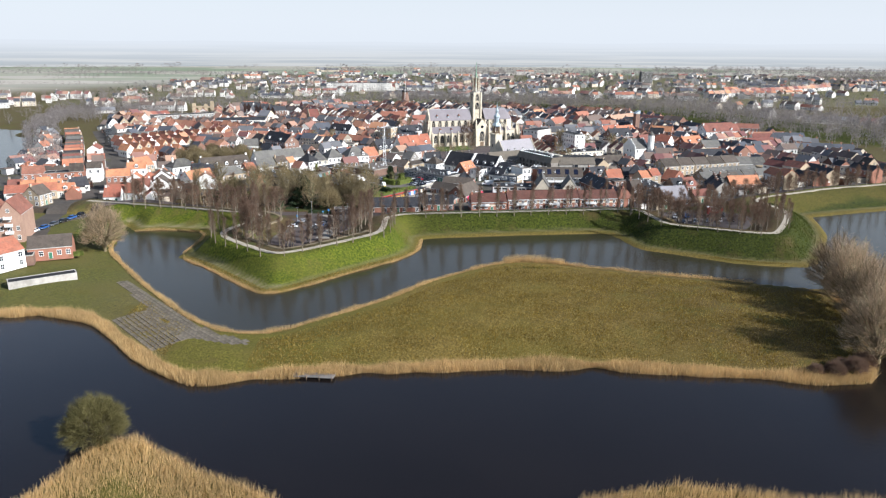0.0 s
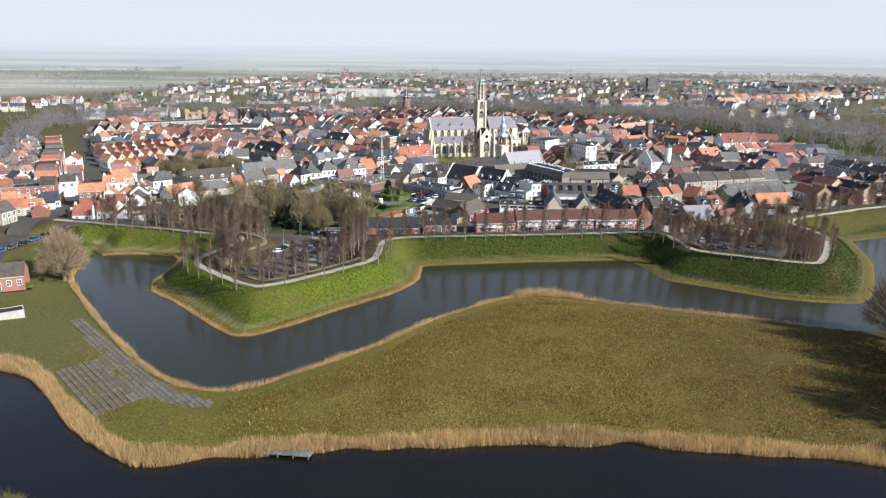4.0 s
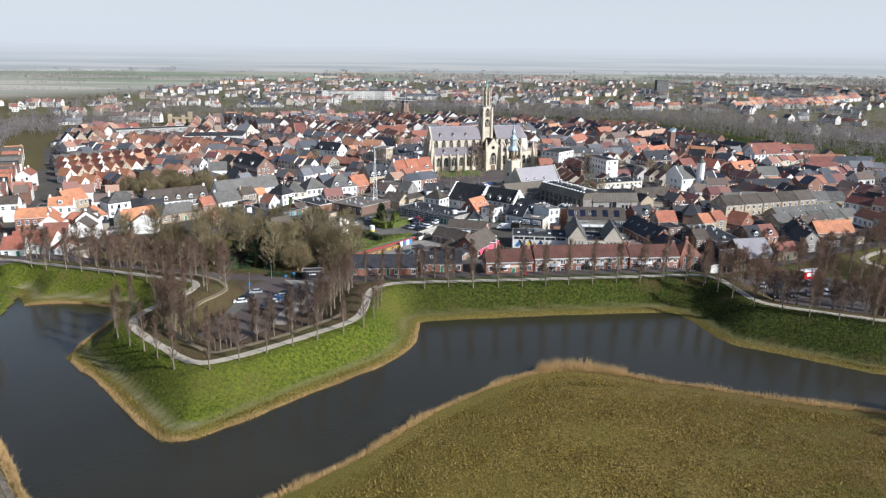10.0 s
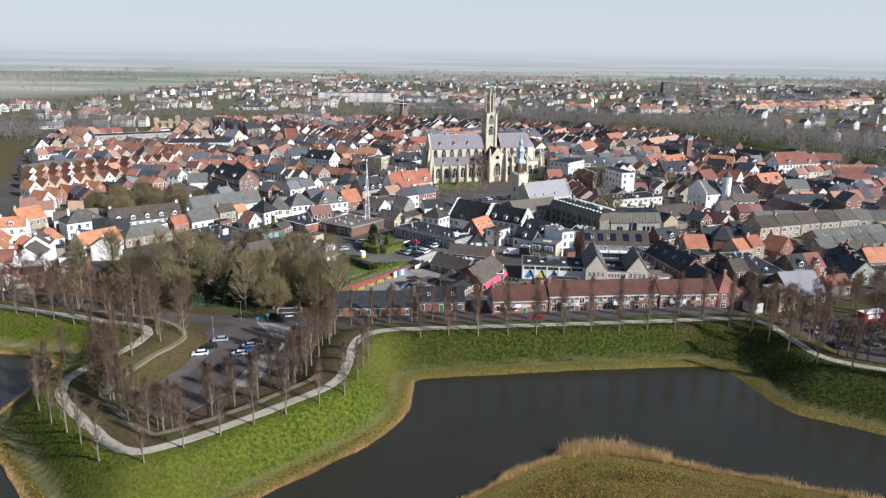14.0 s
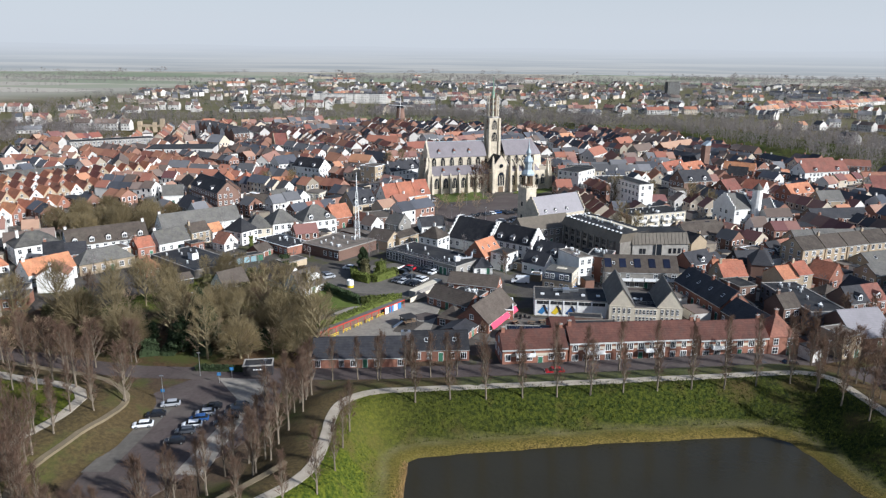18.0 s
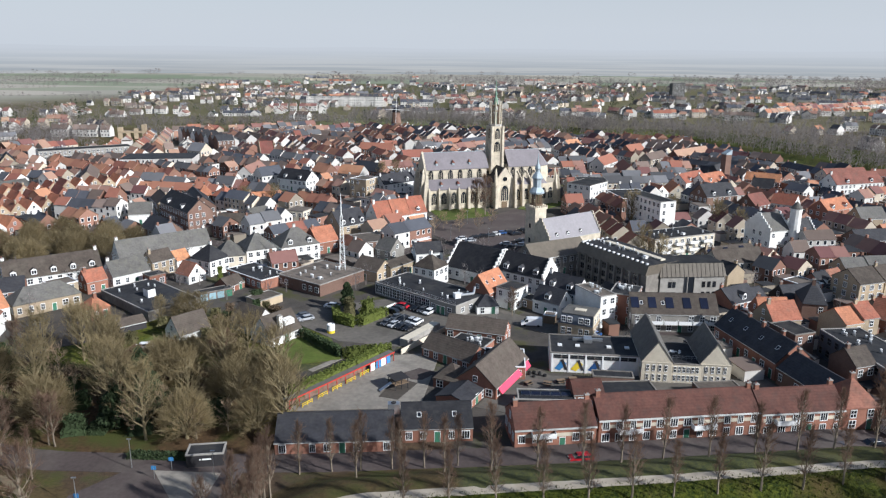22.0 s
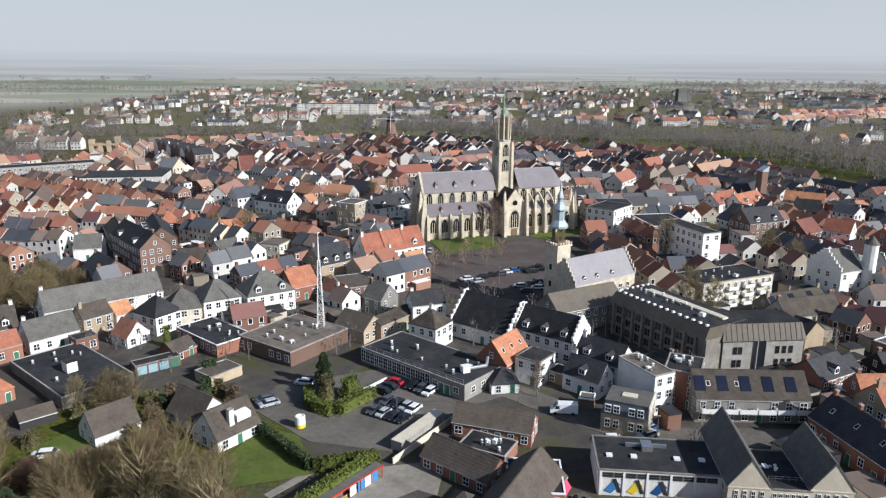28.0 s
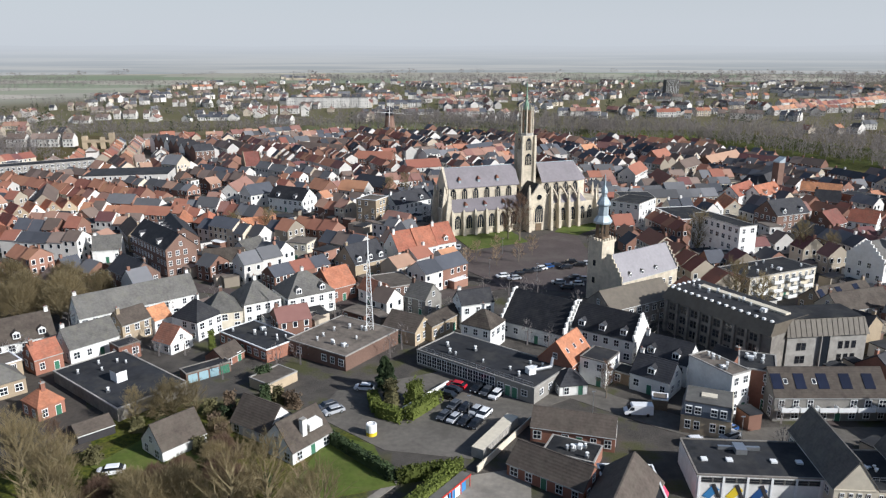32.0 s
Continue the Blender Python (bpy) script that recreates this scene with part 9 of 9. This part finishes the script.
for poly, ang, share, detail, masonry in ZONES:
    x0, x1, y0, y1 = min(q[0] for q in poly), max(q[0] for q in poly), min(q[1] for q in poly), max(q[1] for q in poly)
    zone = inside(flat_x, flat_y, poly).reshape(MAP_X.shape)
    within = lambda x, y: 296 <= y < 879 and -280 <= x < 289 and zone[int(y - 296), int(x + 280)]
    seeds = [(fr.uniform(x0, x1), fr.uniform(y0, y1), radians(ang + fr.choice((0, 0, 90, 90)) + fr.uniform(-14, 14))) for _ in range(int((x1 - x0) * (y1 - y0) / 4200) + 2)]
    area = (x1 - x0) * (y1 - y0)
    # terraces: houses of one row share depth, eaves and mostly the roof's colour
    for k, (sx, sy, a) in enumerate(seeds):
        ca, sa = math.cos(a), math.sin(a)
        for v0 in range(-6, 7):
            v = v0 * 15.5 + (-2.0 if v0 % 2 else 2.0)
            d, e, pitch = fr.uniform(6.8, 8.4), TOWN + fr.choice((3.4, 5.0, 5.4, 5.8, 6.2, 6.8)), fr.uniform(0.62, 0.85)
            roof, wall = fr.choices(ROOFS, share)[0], fr.choices(WALLS, masonry)[0]
            u = -75.0
            while u < 75:
                w = fr.uniform(4.8, 7.2) if fr.random() < 0.85 else fr.uniform(8, 13)
                if fr.random() < 0.07:
                    u += fr.uniform(3, 9)
                    d, e = fr.uniform(6.8, 8.4), TOWN + fr.choice((3.4, 5.0, 5.4, 5.8, 6.2, 6.8))
                    roof, wall = fr.choices(ROOFS, share)[0], fr.choices(WALLS, masonry)[0]
                u += w
                x, y = sx + (u - w / 2) * ca - v * sa, sy + (u - w / 2) * sa + v * ca
                if not within(x, y) or min(range(len(seeds)), key=lambda q: (seeds[q][0] - x) ** 2 + (seeds[q][1] - y) ** 2) != k or not free(x, y, w, d, a, 0.1):
                    continue
                ee = e + fr.choice((0, 0, 0, 0.4, -0.4, 1.2))
                made += one_house(x, y, w, d, a, ee, ee + d / 2 * pitch, roof if fr.random() < 0.75 else fr.choices(ROOFS, share)[0], wall if fr.random() < 0.6 else fr.choices(WALLS, masonry)[0], fr.random() < 0.07, detail=detail)
    # single houses turned either way in the gaps
    for n in range(int(area / 90)):
        x, y = fr.uniform(x0, x1), fr.uniform(y0, y1)
        if not within(x, y):
            continue
        a = min(seeds, key=lambda q: (q[0] - x) ** 2 + (q[1] - y) ** 2)[2] + fr.choice((0, math.pi / 2))
        w, d = fr.uniform(5, 9), fr.uniform(6, 8.4)
        if not free(x, y, w, d, a, 0.4):
            continue
        e = TOWN + fr.choice((2.8, 3.2, 4.6, 5.6))
        made += one_house(x, y, w, d, a, e, e + d / 2 * fr.uniform(0.65, 1.0), fr.choices(ROOFS, share)[0], fr.choices(WALLS, masonry)[0], fr.random() < 0.45, "hip" if fr.random() < 0.2 else "gable", detail, False)
    # low sheds and flat-roofed back rooms fill the gaps
    for n in range(int(area / 22)):
        x, y = fr.uniform(x0, x1), fr.uniform(y0, min(y1, 640))
        w, d, a = fr.uniform(2.5, 7), fr.uniform(2.5, 5), radians(ang + fr.choice((0, 90)) + fr.uniform(-10, 10))
        if within(x, y) and free(x, y, w, d, a, 0.3):
            TAKEN.append((x, y, w, d, a))
            plain_house(x, y, w, d, a, TOWN - 0.3, TOWN + fr.uniform(2.3, 3.4), 0, fr.choice(("bitumen", "bitumen", "gravel_roof", "far_roof_brown")), fr.choice(("far_brick", "far_wall", "far_white")), 0, False, False, True, fr)
GARDEN_SPOTS = []
for _ in range(1100):
    x, y = fr.uniform(-220, 230), fr.uniform(310, 640)
    if free(x, y, 2.2, 2.2, 0) and inside(np.array([x]), np.array([y]), [(-150, 330), (-60, 380), (0, 395), (60, 320), (150, 330), (225, 360), (230, 640), (-220, 640)])[0]:
        TAKEN.append((x, y, 5, 5, 0))
        GARDEN_SPOTS.append((x, y))

# ---- the outskirts, woods and fields beyond ----
br = random.Random(99)


def suburb(x0, x1, y0, y1, n, orange):
    """Short rows and pairs of houses, each row in one colour."""
    left = n
    while left > 0:
        x, y = br.uniform(x0, x1), br.uniform(y0, y1)
        left -= 1
        if seg_distance(np.array([x]), np.array([y]), CANAL)[0] < 62 or (inside(np.array([x]), np.array([y]), POND)[0]):
            continue
        a = round(noise.noise((x * 0.004, y * 0.004, 3)) * 6) * 0.4 + br.choice((0, 0, math.pi / 2))
        d, e = br.uniform(7.5, 9.5), TOWN + br.choice((3, 3.4, 5.2, 5.6, 6))
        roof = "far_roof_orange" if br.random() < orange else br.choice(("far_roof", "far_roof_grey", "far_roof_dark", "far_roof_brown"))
        wall = br.choice(("far_white", "far_wall", "far_white", "far_white"))
        r = e + d * br.uniform(0.3, 0.42)
        for i in range(br.choice((1, 1, 2, 2, 3, 4, 6))):
            w = br.uniform(5.5, 8)
            left -= 1
            if br.random() < 0.88:
                plain_house(x, y, w, d, a, TOWN - 0.5, e, r, roof, wall, 1 if y < 1150 else 0, y < 1300, False, False, br)
            x, y = x + math.cos(a) * (w + br.choice((0, 0.2, 3))), y + math.sin(a) * w


suburb(-420, 500, 950, 1400, 900, 0.1)
suburb(-420, 900, 1300, 1800, 1000, 0.08)
suburb(330, 700, 560, 1000, 150, 0.25)
suburb(400, 800, 1000, 1300, 170, 0.4)
suburb(-620, -290, 700, 1000, 160, 0.25)
suburb(700, 1500, 700, 1500, 240, 0.25)
suburb(-300, 300, 1800, 2200, 40, 0.1)
for i in range(26):
    plain_house(400 + i * 11, 1010 + i * 8, 12, 9, 0.62, TOWN - 0.5, TOWN + 5.5, TOWN + 9.5, "far_roof_orange" if i % 3 == 0 else "far_roof", "far_white", 1, True, False, False, br)
for i in range(9):
    plain_house(-135 + i * 11, 1150 - i * 0.5, 11, 12, 0, TOWN - 0.5, TOWN + 12.5, 0, "bitumen", "far_white", 1, False, False, True, br)
plain_house(411, 1340, 20, 14, 0, 0, 27, 0, "bitumen", "concrete_dark", 1, False, False, True, br)
setting("far_houses", far_w, "walls of the crowded houses behind the church and beyond", "houses", kind="stuff")
setting("far_roofs", far_r, "orange, brown and dark roofs of the crowded houses", "roofs", kind="stuff")
setting("far_windows", far_g, "small white-framed windows of the crowded houses", "windows", kind="stuff")


class Wood:
    """Many bare trees joined: slender upright sprays of twigs."""

    def __init__(self):
        self.v, self.f = [], []

    def add(self, x, y, z, h, r, n, thick=0.16):
        for i in range(n):
            k = br.random()
            zz = z + h * (0.18 + 0.72 * k)
            rr = r * math.sin(math.pi * min(1, 0.15 + 0.8 * k)) * math.sqrt(br.random())
            a = br.uniform(0, math.tau)
            ox, oy = x + rr * math.cos(a), y + rr * math.sin(a)
            dx, dy, dz = math.cos(a) * 0.5 + br.gauss(0, 0.4), math.sin(a) * 0.5 + br.gauss(0, 0.4), br.uniform(0.3, 1.2)
            ln = h * br.uniform(0.07, 0.17)
            s, c = br.gauss(0, 1) * thick, br.gauss(0, 1) * thick
            q = len(self.v)
            self.v.extend([(ox - s, oy - c, zz), (ox + s, oy + c, zz), (ox + dx * ln, oy + dy * ln, zz + dz * ln)])
            self.f.append((q, q + 1, q + 2))
        q = len(self.v)
        self.v.extend([(x - 0.25, y, z - 0.3), (x + 0.25, y, z - 0.3), (x, y, z + h * 0.8)])
        self.f.append((q, q + 1, q + 2))

    def done(self, label, m):
        me = bpy.data.meshes.new("woodland")
        me.from_pydata(self.v, [], self.f)
        me.materials.append(MATS[m])
        setting("woodland", me, label, "trees", kind="stuff")


wood = Wood()
# the ring of rampart trees round the north and east
for off in (22, 29, 36, -26, -34, 48):
    for x, y in along(CANAL, 6.5, off, 2.5):
        if y > 430:
            wood.add(x, y, TOWN + 1.5, br.uniform(10, 16), br.uniform(2.8, 4.4), 130, 0.13)
for off in (-3, 2, 7, 12):
    for x, y in along([(-200, 400), (-246, 500), (-300, 600), (-351, 762), (-260, 880), (-140, 890), (-60, 905)], 7, off, 2.5):
        wood.add(x, y, TOWN, br.uniform(7, 12), br.uniform(2.5, 4), 80)
thicket = [(-262, 640), (-205, 800), (-260, 870), (-350, 780), (-318, 680)]
for _ in range(1500):
    x, y = br.uniform(-350, -200), br.uniform(450, 870)
    if inside(np.array([x]), np.array([y]), thicket)[0] and noise.noise((x * 0.02, y * 0.02, 5)) > -0.02:
        wood.add(x, y, TOWN, br.uniform(6, 11), br.uniform(2.2, 4), 60)
for x, y in GARDEN_SPOTS:
    wood.add(x, y, TOWN, br.uniform(4, 8), br.uniform(1.6, 2.8), 70, 0.07)
wood.done("bare reddish-grey trees on the ring of ramparts", "twigs_grey")
wood = Wood()
for _ in range(6500):
    x, y = br.uniform(-450, 1500), br.uniform(900, 2200)
    if x < -200 and y > 1700:
        continue
    if seg_distance(np.array([x]), np.array([y]), CANAL)[0] < 20 or noise.noise((x * 0.006, y * 0.006, 9)) < -0.15:
        continue
    wood.add(x, y, TOWN, br.uniform(7, 13), br.uniform(3, 6), 44, 0.24)
for _ in range(300):
    x, y = br.uniform(240, 430), br.uniform(385, 700)
    near = seg_distance(np.array([x]), np.array([y]), CANAL)[0]
    if near < 11 or near > 80 or (x < 262 and y > 420):
        continue
    wood.add(x, y, TOWN, br.uniform(8, 13), br.uniform(3, 4.5), 70, 0.15)
for _ in range(700):
    x, y = br.uniform(300, 900), br.uniform(430, 1000)
    if seg_distance(np.array([x]), np.array([y]), CANAL)[0] < 30:
        continue
    wood.add(x, y, TOWN, br.uniform(8, 14), br.uniform(3, 5), 40, 0.22)
for _ in range(500):
    x, y = br.uniform(-800, -270), br.uniform(420, 1000)
    if inside(np.array([x]), np.array([y]), POND)[0] or (x > -330 and y < 620):
        continue
    wood.add(x, y, TOWN, br.uniform(8, 13), br.uniform(3, 5), 40, 0.22)
for _ in range(500):
    k = br.random()
    x, y = br.uniform(-2000, 2000), br.uniform(2200, 2900)
    if noise.noise((x * 0.0025, y * 0.004, 4)) < 0.1:
        continue
    wood.add(x, y, 0.5, br.uniform(12, 20), br.uniform(12, 30), 40, 1.2)
for _ in range(1500):
    x, y = br.uniform(700, 2200), br.uniform(1500, 2900)
    if noise.noise((x * 0.003, y * 0.003, 7)) < -0.1:
        continue
    wood.add(x, y, 0.5, br.uniform(12, 18), br.uniform(8, 16), 40, 0.8)
for _ in range(70):
    lx, ly = br.uniform(-1500, 300), br.uniform(1250, 2300)
    if lx > -420 and ly < 1900:
        continue
    run, way = br.uniform(120, 420), br.choice((0.05, 0.1, -0.08, 1.4))
    for i in range(int(run / 9)):
        if br.random() < 0.85:
            wood.add(lx + i * 9 * math.cos(way) + br.uniform(-2, 2), ly + i * 9 * math.sin(way) + br.uniform(-2, 2), 0.4, br.uniform(6, 12), br.uniform(3, 6), 26, 0.4)
wood.done("grey leafless woods and garden trees of the outskirts", "twigs_grey")

wood = Wood()
for _ in range(420):
    x, y = br.uniform(-450, 1000), br.uniform(880, 1700)
    if seg_distance(np.array([x]), np.array([y]), CANAL)[0] > 26:
        wood.add(x, y, TOWN, br.uniform(5, 11), br.uniform(2, 4.5), 46, 0.42)
wood.done("dark evergreen trees in the gardens of the outskirts", "leaves_dark")

# ---- tufts on the meadow and the slopes ----


def tufts(label, m, n, x0, x1, y0, y1, keep, low, high, seed):
    rng = np.random.RandomState(seed)
    x, y = rng.uniform(x0, x1, n), rng.uniform(y0, y1, n)
    z, lush, dry, wd, fd = land(x, y)
    ok = keep(z, lush, dry)
    x, y, z = x[ok], y[ok], z[ok]
    k = len(x)
    h, a, w = rng.uniform(low, high, k), rng.uniform(0, math.pi, k), rng.uniform(0.06, 0.16, k)
    dx, dy = rng.normal(0, 0.15, k), rng.normal(0, 0.15, k)
    v = np.stack([np.stack([x - w * np.cos(a), y - w * np.sin(a), z - 0.05], -1), np.stack([x + w * np.cos(a), y + w * np.sin(a), z - 0.05], -1), np.stack([x + dx, y + dy, z + h], -1)], 1).reshape(-1, 3)
    me = bpy.data.meshes.new("grass")
    me.from_pydata(v.tolist(), [], np.arange(3 * k).reshape(-1, 3).tolist())
    me.materials.append(MATS[m])
    setting("grass", me, label, "grass", kind="stuff")


tufts("dry straw tufts on the meadow", "dry_grass", 80000, -112, 122, 144, 242, lambda z, l, d: (d > 0.5) & (z > 0.5), 0.15, 0.42, 1)
tufts("olive grass tufts on the meadow", "grass_olive", 30000, -112, 122, 144, 242, lambda z, l, d: (d > 0.5) & (z > 0.5), 0.08, 0.25, 2)

tufts("rank olive grass on the meadow", "grass_olive", 170000, -112, 122, 144, 242, lambda z, l, d: (d > 0.5) & (z > 0.5), 0.14, 0.36, 3)
tufts("rough green grass on the western bastion", "grass_green", 45000, -85, -2, 205, 300, lambda z, l, d: (l > 0.9) & (z > 0.8), 0.1, 0.25, 4)
tufts("rank grass on the long rampart slope, darkened for shade", "grass_rank_shade", 90000, -2, 165, 225, 300, lambda z, l, d: (l > 0.9) & (z > 0.8), 0.15, 0.45, 5)

# ---- windmill on the far rampart ----
mill = thing("windmill", "stone tower windmill with grey cap and sails on the far rampart", "windmill", pose(-15.4, 826, TOWN + 3))
s = Solid()
s.lathe([(4.4, 0), (4.2, 6), (3.2, 15)], "brick_brown", 12)
part("tower", s, mill)
s = Solid()
s.lathe([(5.6, 5.6), (5.6, 6.0)], "wood", 12)
part("gallery", s, mill, "wooden gallery")
s = Solid()
s.lathe([(3.5, 15), (3.3, 17), (1.6, 19), (0.2, 19.6)], "tile_dark", 12)
part("cap", s, mill, "dark thatched cap")
for i in range(4):
    a = radians(3 + 90 * i)
    s = Solid()
    d, n = Vector((math.sin(a), 0, math.cos(a))), Vector((math.cos(a), 0, -math.sin(a)))
    o = Vector((0, -4.0, 17.4))
    s.tube(o, o + d * 11.5, 0.25, 0.12, "paint_white")
    for k in range(9):
        p = o + d * (2.5 + k)
        s.tube(p, p + n * 1.8, 0.07, 0.07, "wood", 3)
    s.tube(o + d * 2.5 + n * 1.8, o + d * 11 + n * 1.8, 0.07, 0.07, "wood", 3)
    part("sail", s, mill)

# ---- reeds and rough grass along the water ----


def reeds(label, line, width, n, low, high, m="reed", seed=1, inward=0.0, lean=0.25):
    rng, v, f = random.Random(seed), [], []
    pts = resample(rounded(line, 1), 1.0)
    out = offset(pts, 1.0)
    for _ in range(n):
        i = rng.randrange(len(pts) - 1)
        k = rng.random()
        px, py = pts[i][0] + (pts[i + 1][0] - pts[i][0]) * k, pts[i][1] + (pts[i + 1][1] - pts[i][1]) * k
        nx, ny = out[i][0] - pts[i][0], out[i][1] - pts[i][1]
        patchy = 0.6 + 0.8 * noise.noise((px * 0.12, py * 0.12, seed))
        t = inward + width * (rng.random() - 0.5) * max(0.25, patchy + 0.3)
        x, y = px + nx * t, py + ny * t
        h = rng.uniform(low, high) * max(0.45, 0.75 + 0.5 * patchy)
        a = rng.uniform(0, math.pi)
        w = 0.035 + 0.03 * rng.random()
        z = -0.05
        lx, ly = rng.gauss(0, lean), rng.gauss(0, lean)
        q = len(v)
        v.extend([(x - w * math.cos(a), y - w * math.sin(a), z), (x + w * math.cos(a), y + w * math.sin(a), z), (x + lx * h, y + ly * h, z + h)])
        f.append((q, q + 1, q + 2))
    me = bpy.data.meshes.new("reeds")
    me.from_pydata(v, [], f)
    me.materials.append(MATS[m])
    return setting("reeds", me, label, "reeds", kind="stuff")


reeds("tall straw-coloured reeds along the lake shore", SHORE_LAKE[:13], 5.0, 70000, 0.9, 2.0, seed=3, inward=0.6)
reeds("reeds round the point of the meadow", SHORE_LAKE[12:], 3.5, 12000, 0.9, 2.0, seed=4, inward=0.5)
reeds("thin band of reeds along the meadow side of the moat", SHORE_MEADOW[::-1], 1.6, 24000, 0.6, 1.5, seed=5, inward=-0.6)
reeds("tall reed clump on the tip of the meadow", [(27, 235), (31, 236.4), (36, 237), (41, 235.4), (47, 233)], 3.2, 2600, 0.9, 2.4, seed=15, inward=-0.4)
reeds("low straw fringe at the foot of the rampart", SHORE_NORTH[1:20], 1.7, 24000, 0.3, 0.75, "reed", 6, 0.5)
PENINSULA = [(-78, 60), (-78, 84), (-63, 107), (-59, 122), (-53, 124), (-39, 113), (-26, 106), (-8, 88), (-4, 60)]
rng, v, f = random.Random(8), [], []
for poly, n in ((PENINSULA, 95000), ([(14, 60), (14, 88), (24, 103), (41, 107), (59, 103), (90, 100), (90, 60)], 60000)):
    P = np.array([(rng.uniform(min(p[0] for p in poly), max(p[0] for p in poly)), rng.uniform(80, 125)) for _ in range(n)])
    ok = inside(P[:, 0], P[:, 1], poly)
    for x, y in P[ok]:
        h, a, w = rng.uniform(1.1, 2.3) * (1 + 0.25 * noise.noise((x * 0.2, y * 0.2, 0))), rng.uniform(0, math.pi), 0.05
        lx, ly = rng.gauss(0.1, 0.22), rng.gauss(0, 0.22)
        q = len(v)
        v.extend([(x - w * math.cos(a), y - w * math.sin(a), 0), (x + w * math.cos(a), y + w * math.sin(a), 0), (x + lx * h, y + ly * h, h)])
        f.append((q, q + 1, q + 2))
me = bpy.data.meshes.new("reeds")
me.from_pydata(v, [], f)
me.materials.append(MATS["reed"])
setting("reeds", me, "dense golden reed bed on the near bank", "reeds", kind="stuff")

# ---- jetty on the lake ----
jetty = thing("jetty", "weathered grey wooden jetty in the reeds", "jetty", pose(-24.2, 149.6, 0.55, 0, 0, -8))
rng = random.Random(4)
s = Solid()
s.box(-0.19, -1.3, -0.05, 0.19, 1.3, 0.0, "planks")
plank = s.mesh("plank")
for i in range(22):
    part("plank", plank, jetty, at=pose(-4.4 + i * 0.42, rng.uniform(-0.05, 0.05), rng.uniform(-0.015, 0.015), 0, 0, rng.uniform(-1, 1)))
s = Solid()
s.tube((0, 0, -1.5), (0, 0, 0.3), 0.12, 0.12, "wood", 6)
post = s.mesh("post")
for x in (-4.2, -1.4, 1.4, 4.2):
    for y in (-1.2, 1.2):
        part("post", post, jetty, at=pose(x, y, 0))

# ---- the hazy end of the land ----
# glowing backdrop: haze painted as emission, field bands fading to the sky tone
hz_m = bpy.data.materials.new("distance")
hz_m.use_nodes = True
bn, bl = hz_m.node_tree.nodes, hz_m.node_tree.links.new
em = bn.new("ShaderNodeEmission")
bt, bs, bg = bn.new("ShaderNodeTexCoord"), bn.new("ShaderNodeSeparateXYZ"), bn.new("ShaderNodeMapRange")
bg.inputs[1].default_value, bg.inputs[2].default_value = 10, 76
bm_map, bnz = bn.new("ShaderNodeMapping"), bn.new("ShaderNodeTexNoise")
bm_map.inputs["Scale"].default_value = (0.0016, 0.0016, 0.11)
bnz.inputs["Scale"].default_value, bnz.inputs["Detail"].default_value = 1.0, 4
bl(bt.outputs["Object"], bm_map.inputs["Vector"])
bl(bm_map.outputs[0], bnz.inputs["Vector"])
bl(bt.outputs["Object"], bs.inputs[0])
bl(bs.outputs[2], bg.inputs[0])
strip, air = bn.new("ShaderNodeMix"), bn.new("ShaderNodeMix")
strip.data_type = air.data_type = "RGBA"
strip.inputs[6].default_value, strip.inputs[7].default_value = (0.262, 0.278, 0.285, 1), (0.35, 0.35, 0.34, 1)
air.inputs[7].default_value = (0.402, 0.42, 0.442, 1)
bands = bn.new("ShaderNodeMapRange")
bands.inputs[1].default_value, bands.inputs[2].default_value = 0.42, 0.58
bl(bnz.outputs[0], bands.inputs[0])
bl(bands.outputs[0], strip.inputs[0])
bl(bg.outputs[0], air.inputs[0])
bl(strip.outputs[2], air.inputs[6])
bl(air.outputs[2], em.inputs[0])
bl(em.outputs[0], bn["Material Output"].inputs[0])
MATS["distance"] = hz_m
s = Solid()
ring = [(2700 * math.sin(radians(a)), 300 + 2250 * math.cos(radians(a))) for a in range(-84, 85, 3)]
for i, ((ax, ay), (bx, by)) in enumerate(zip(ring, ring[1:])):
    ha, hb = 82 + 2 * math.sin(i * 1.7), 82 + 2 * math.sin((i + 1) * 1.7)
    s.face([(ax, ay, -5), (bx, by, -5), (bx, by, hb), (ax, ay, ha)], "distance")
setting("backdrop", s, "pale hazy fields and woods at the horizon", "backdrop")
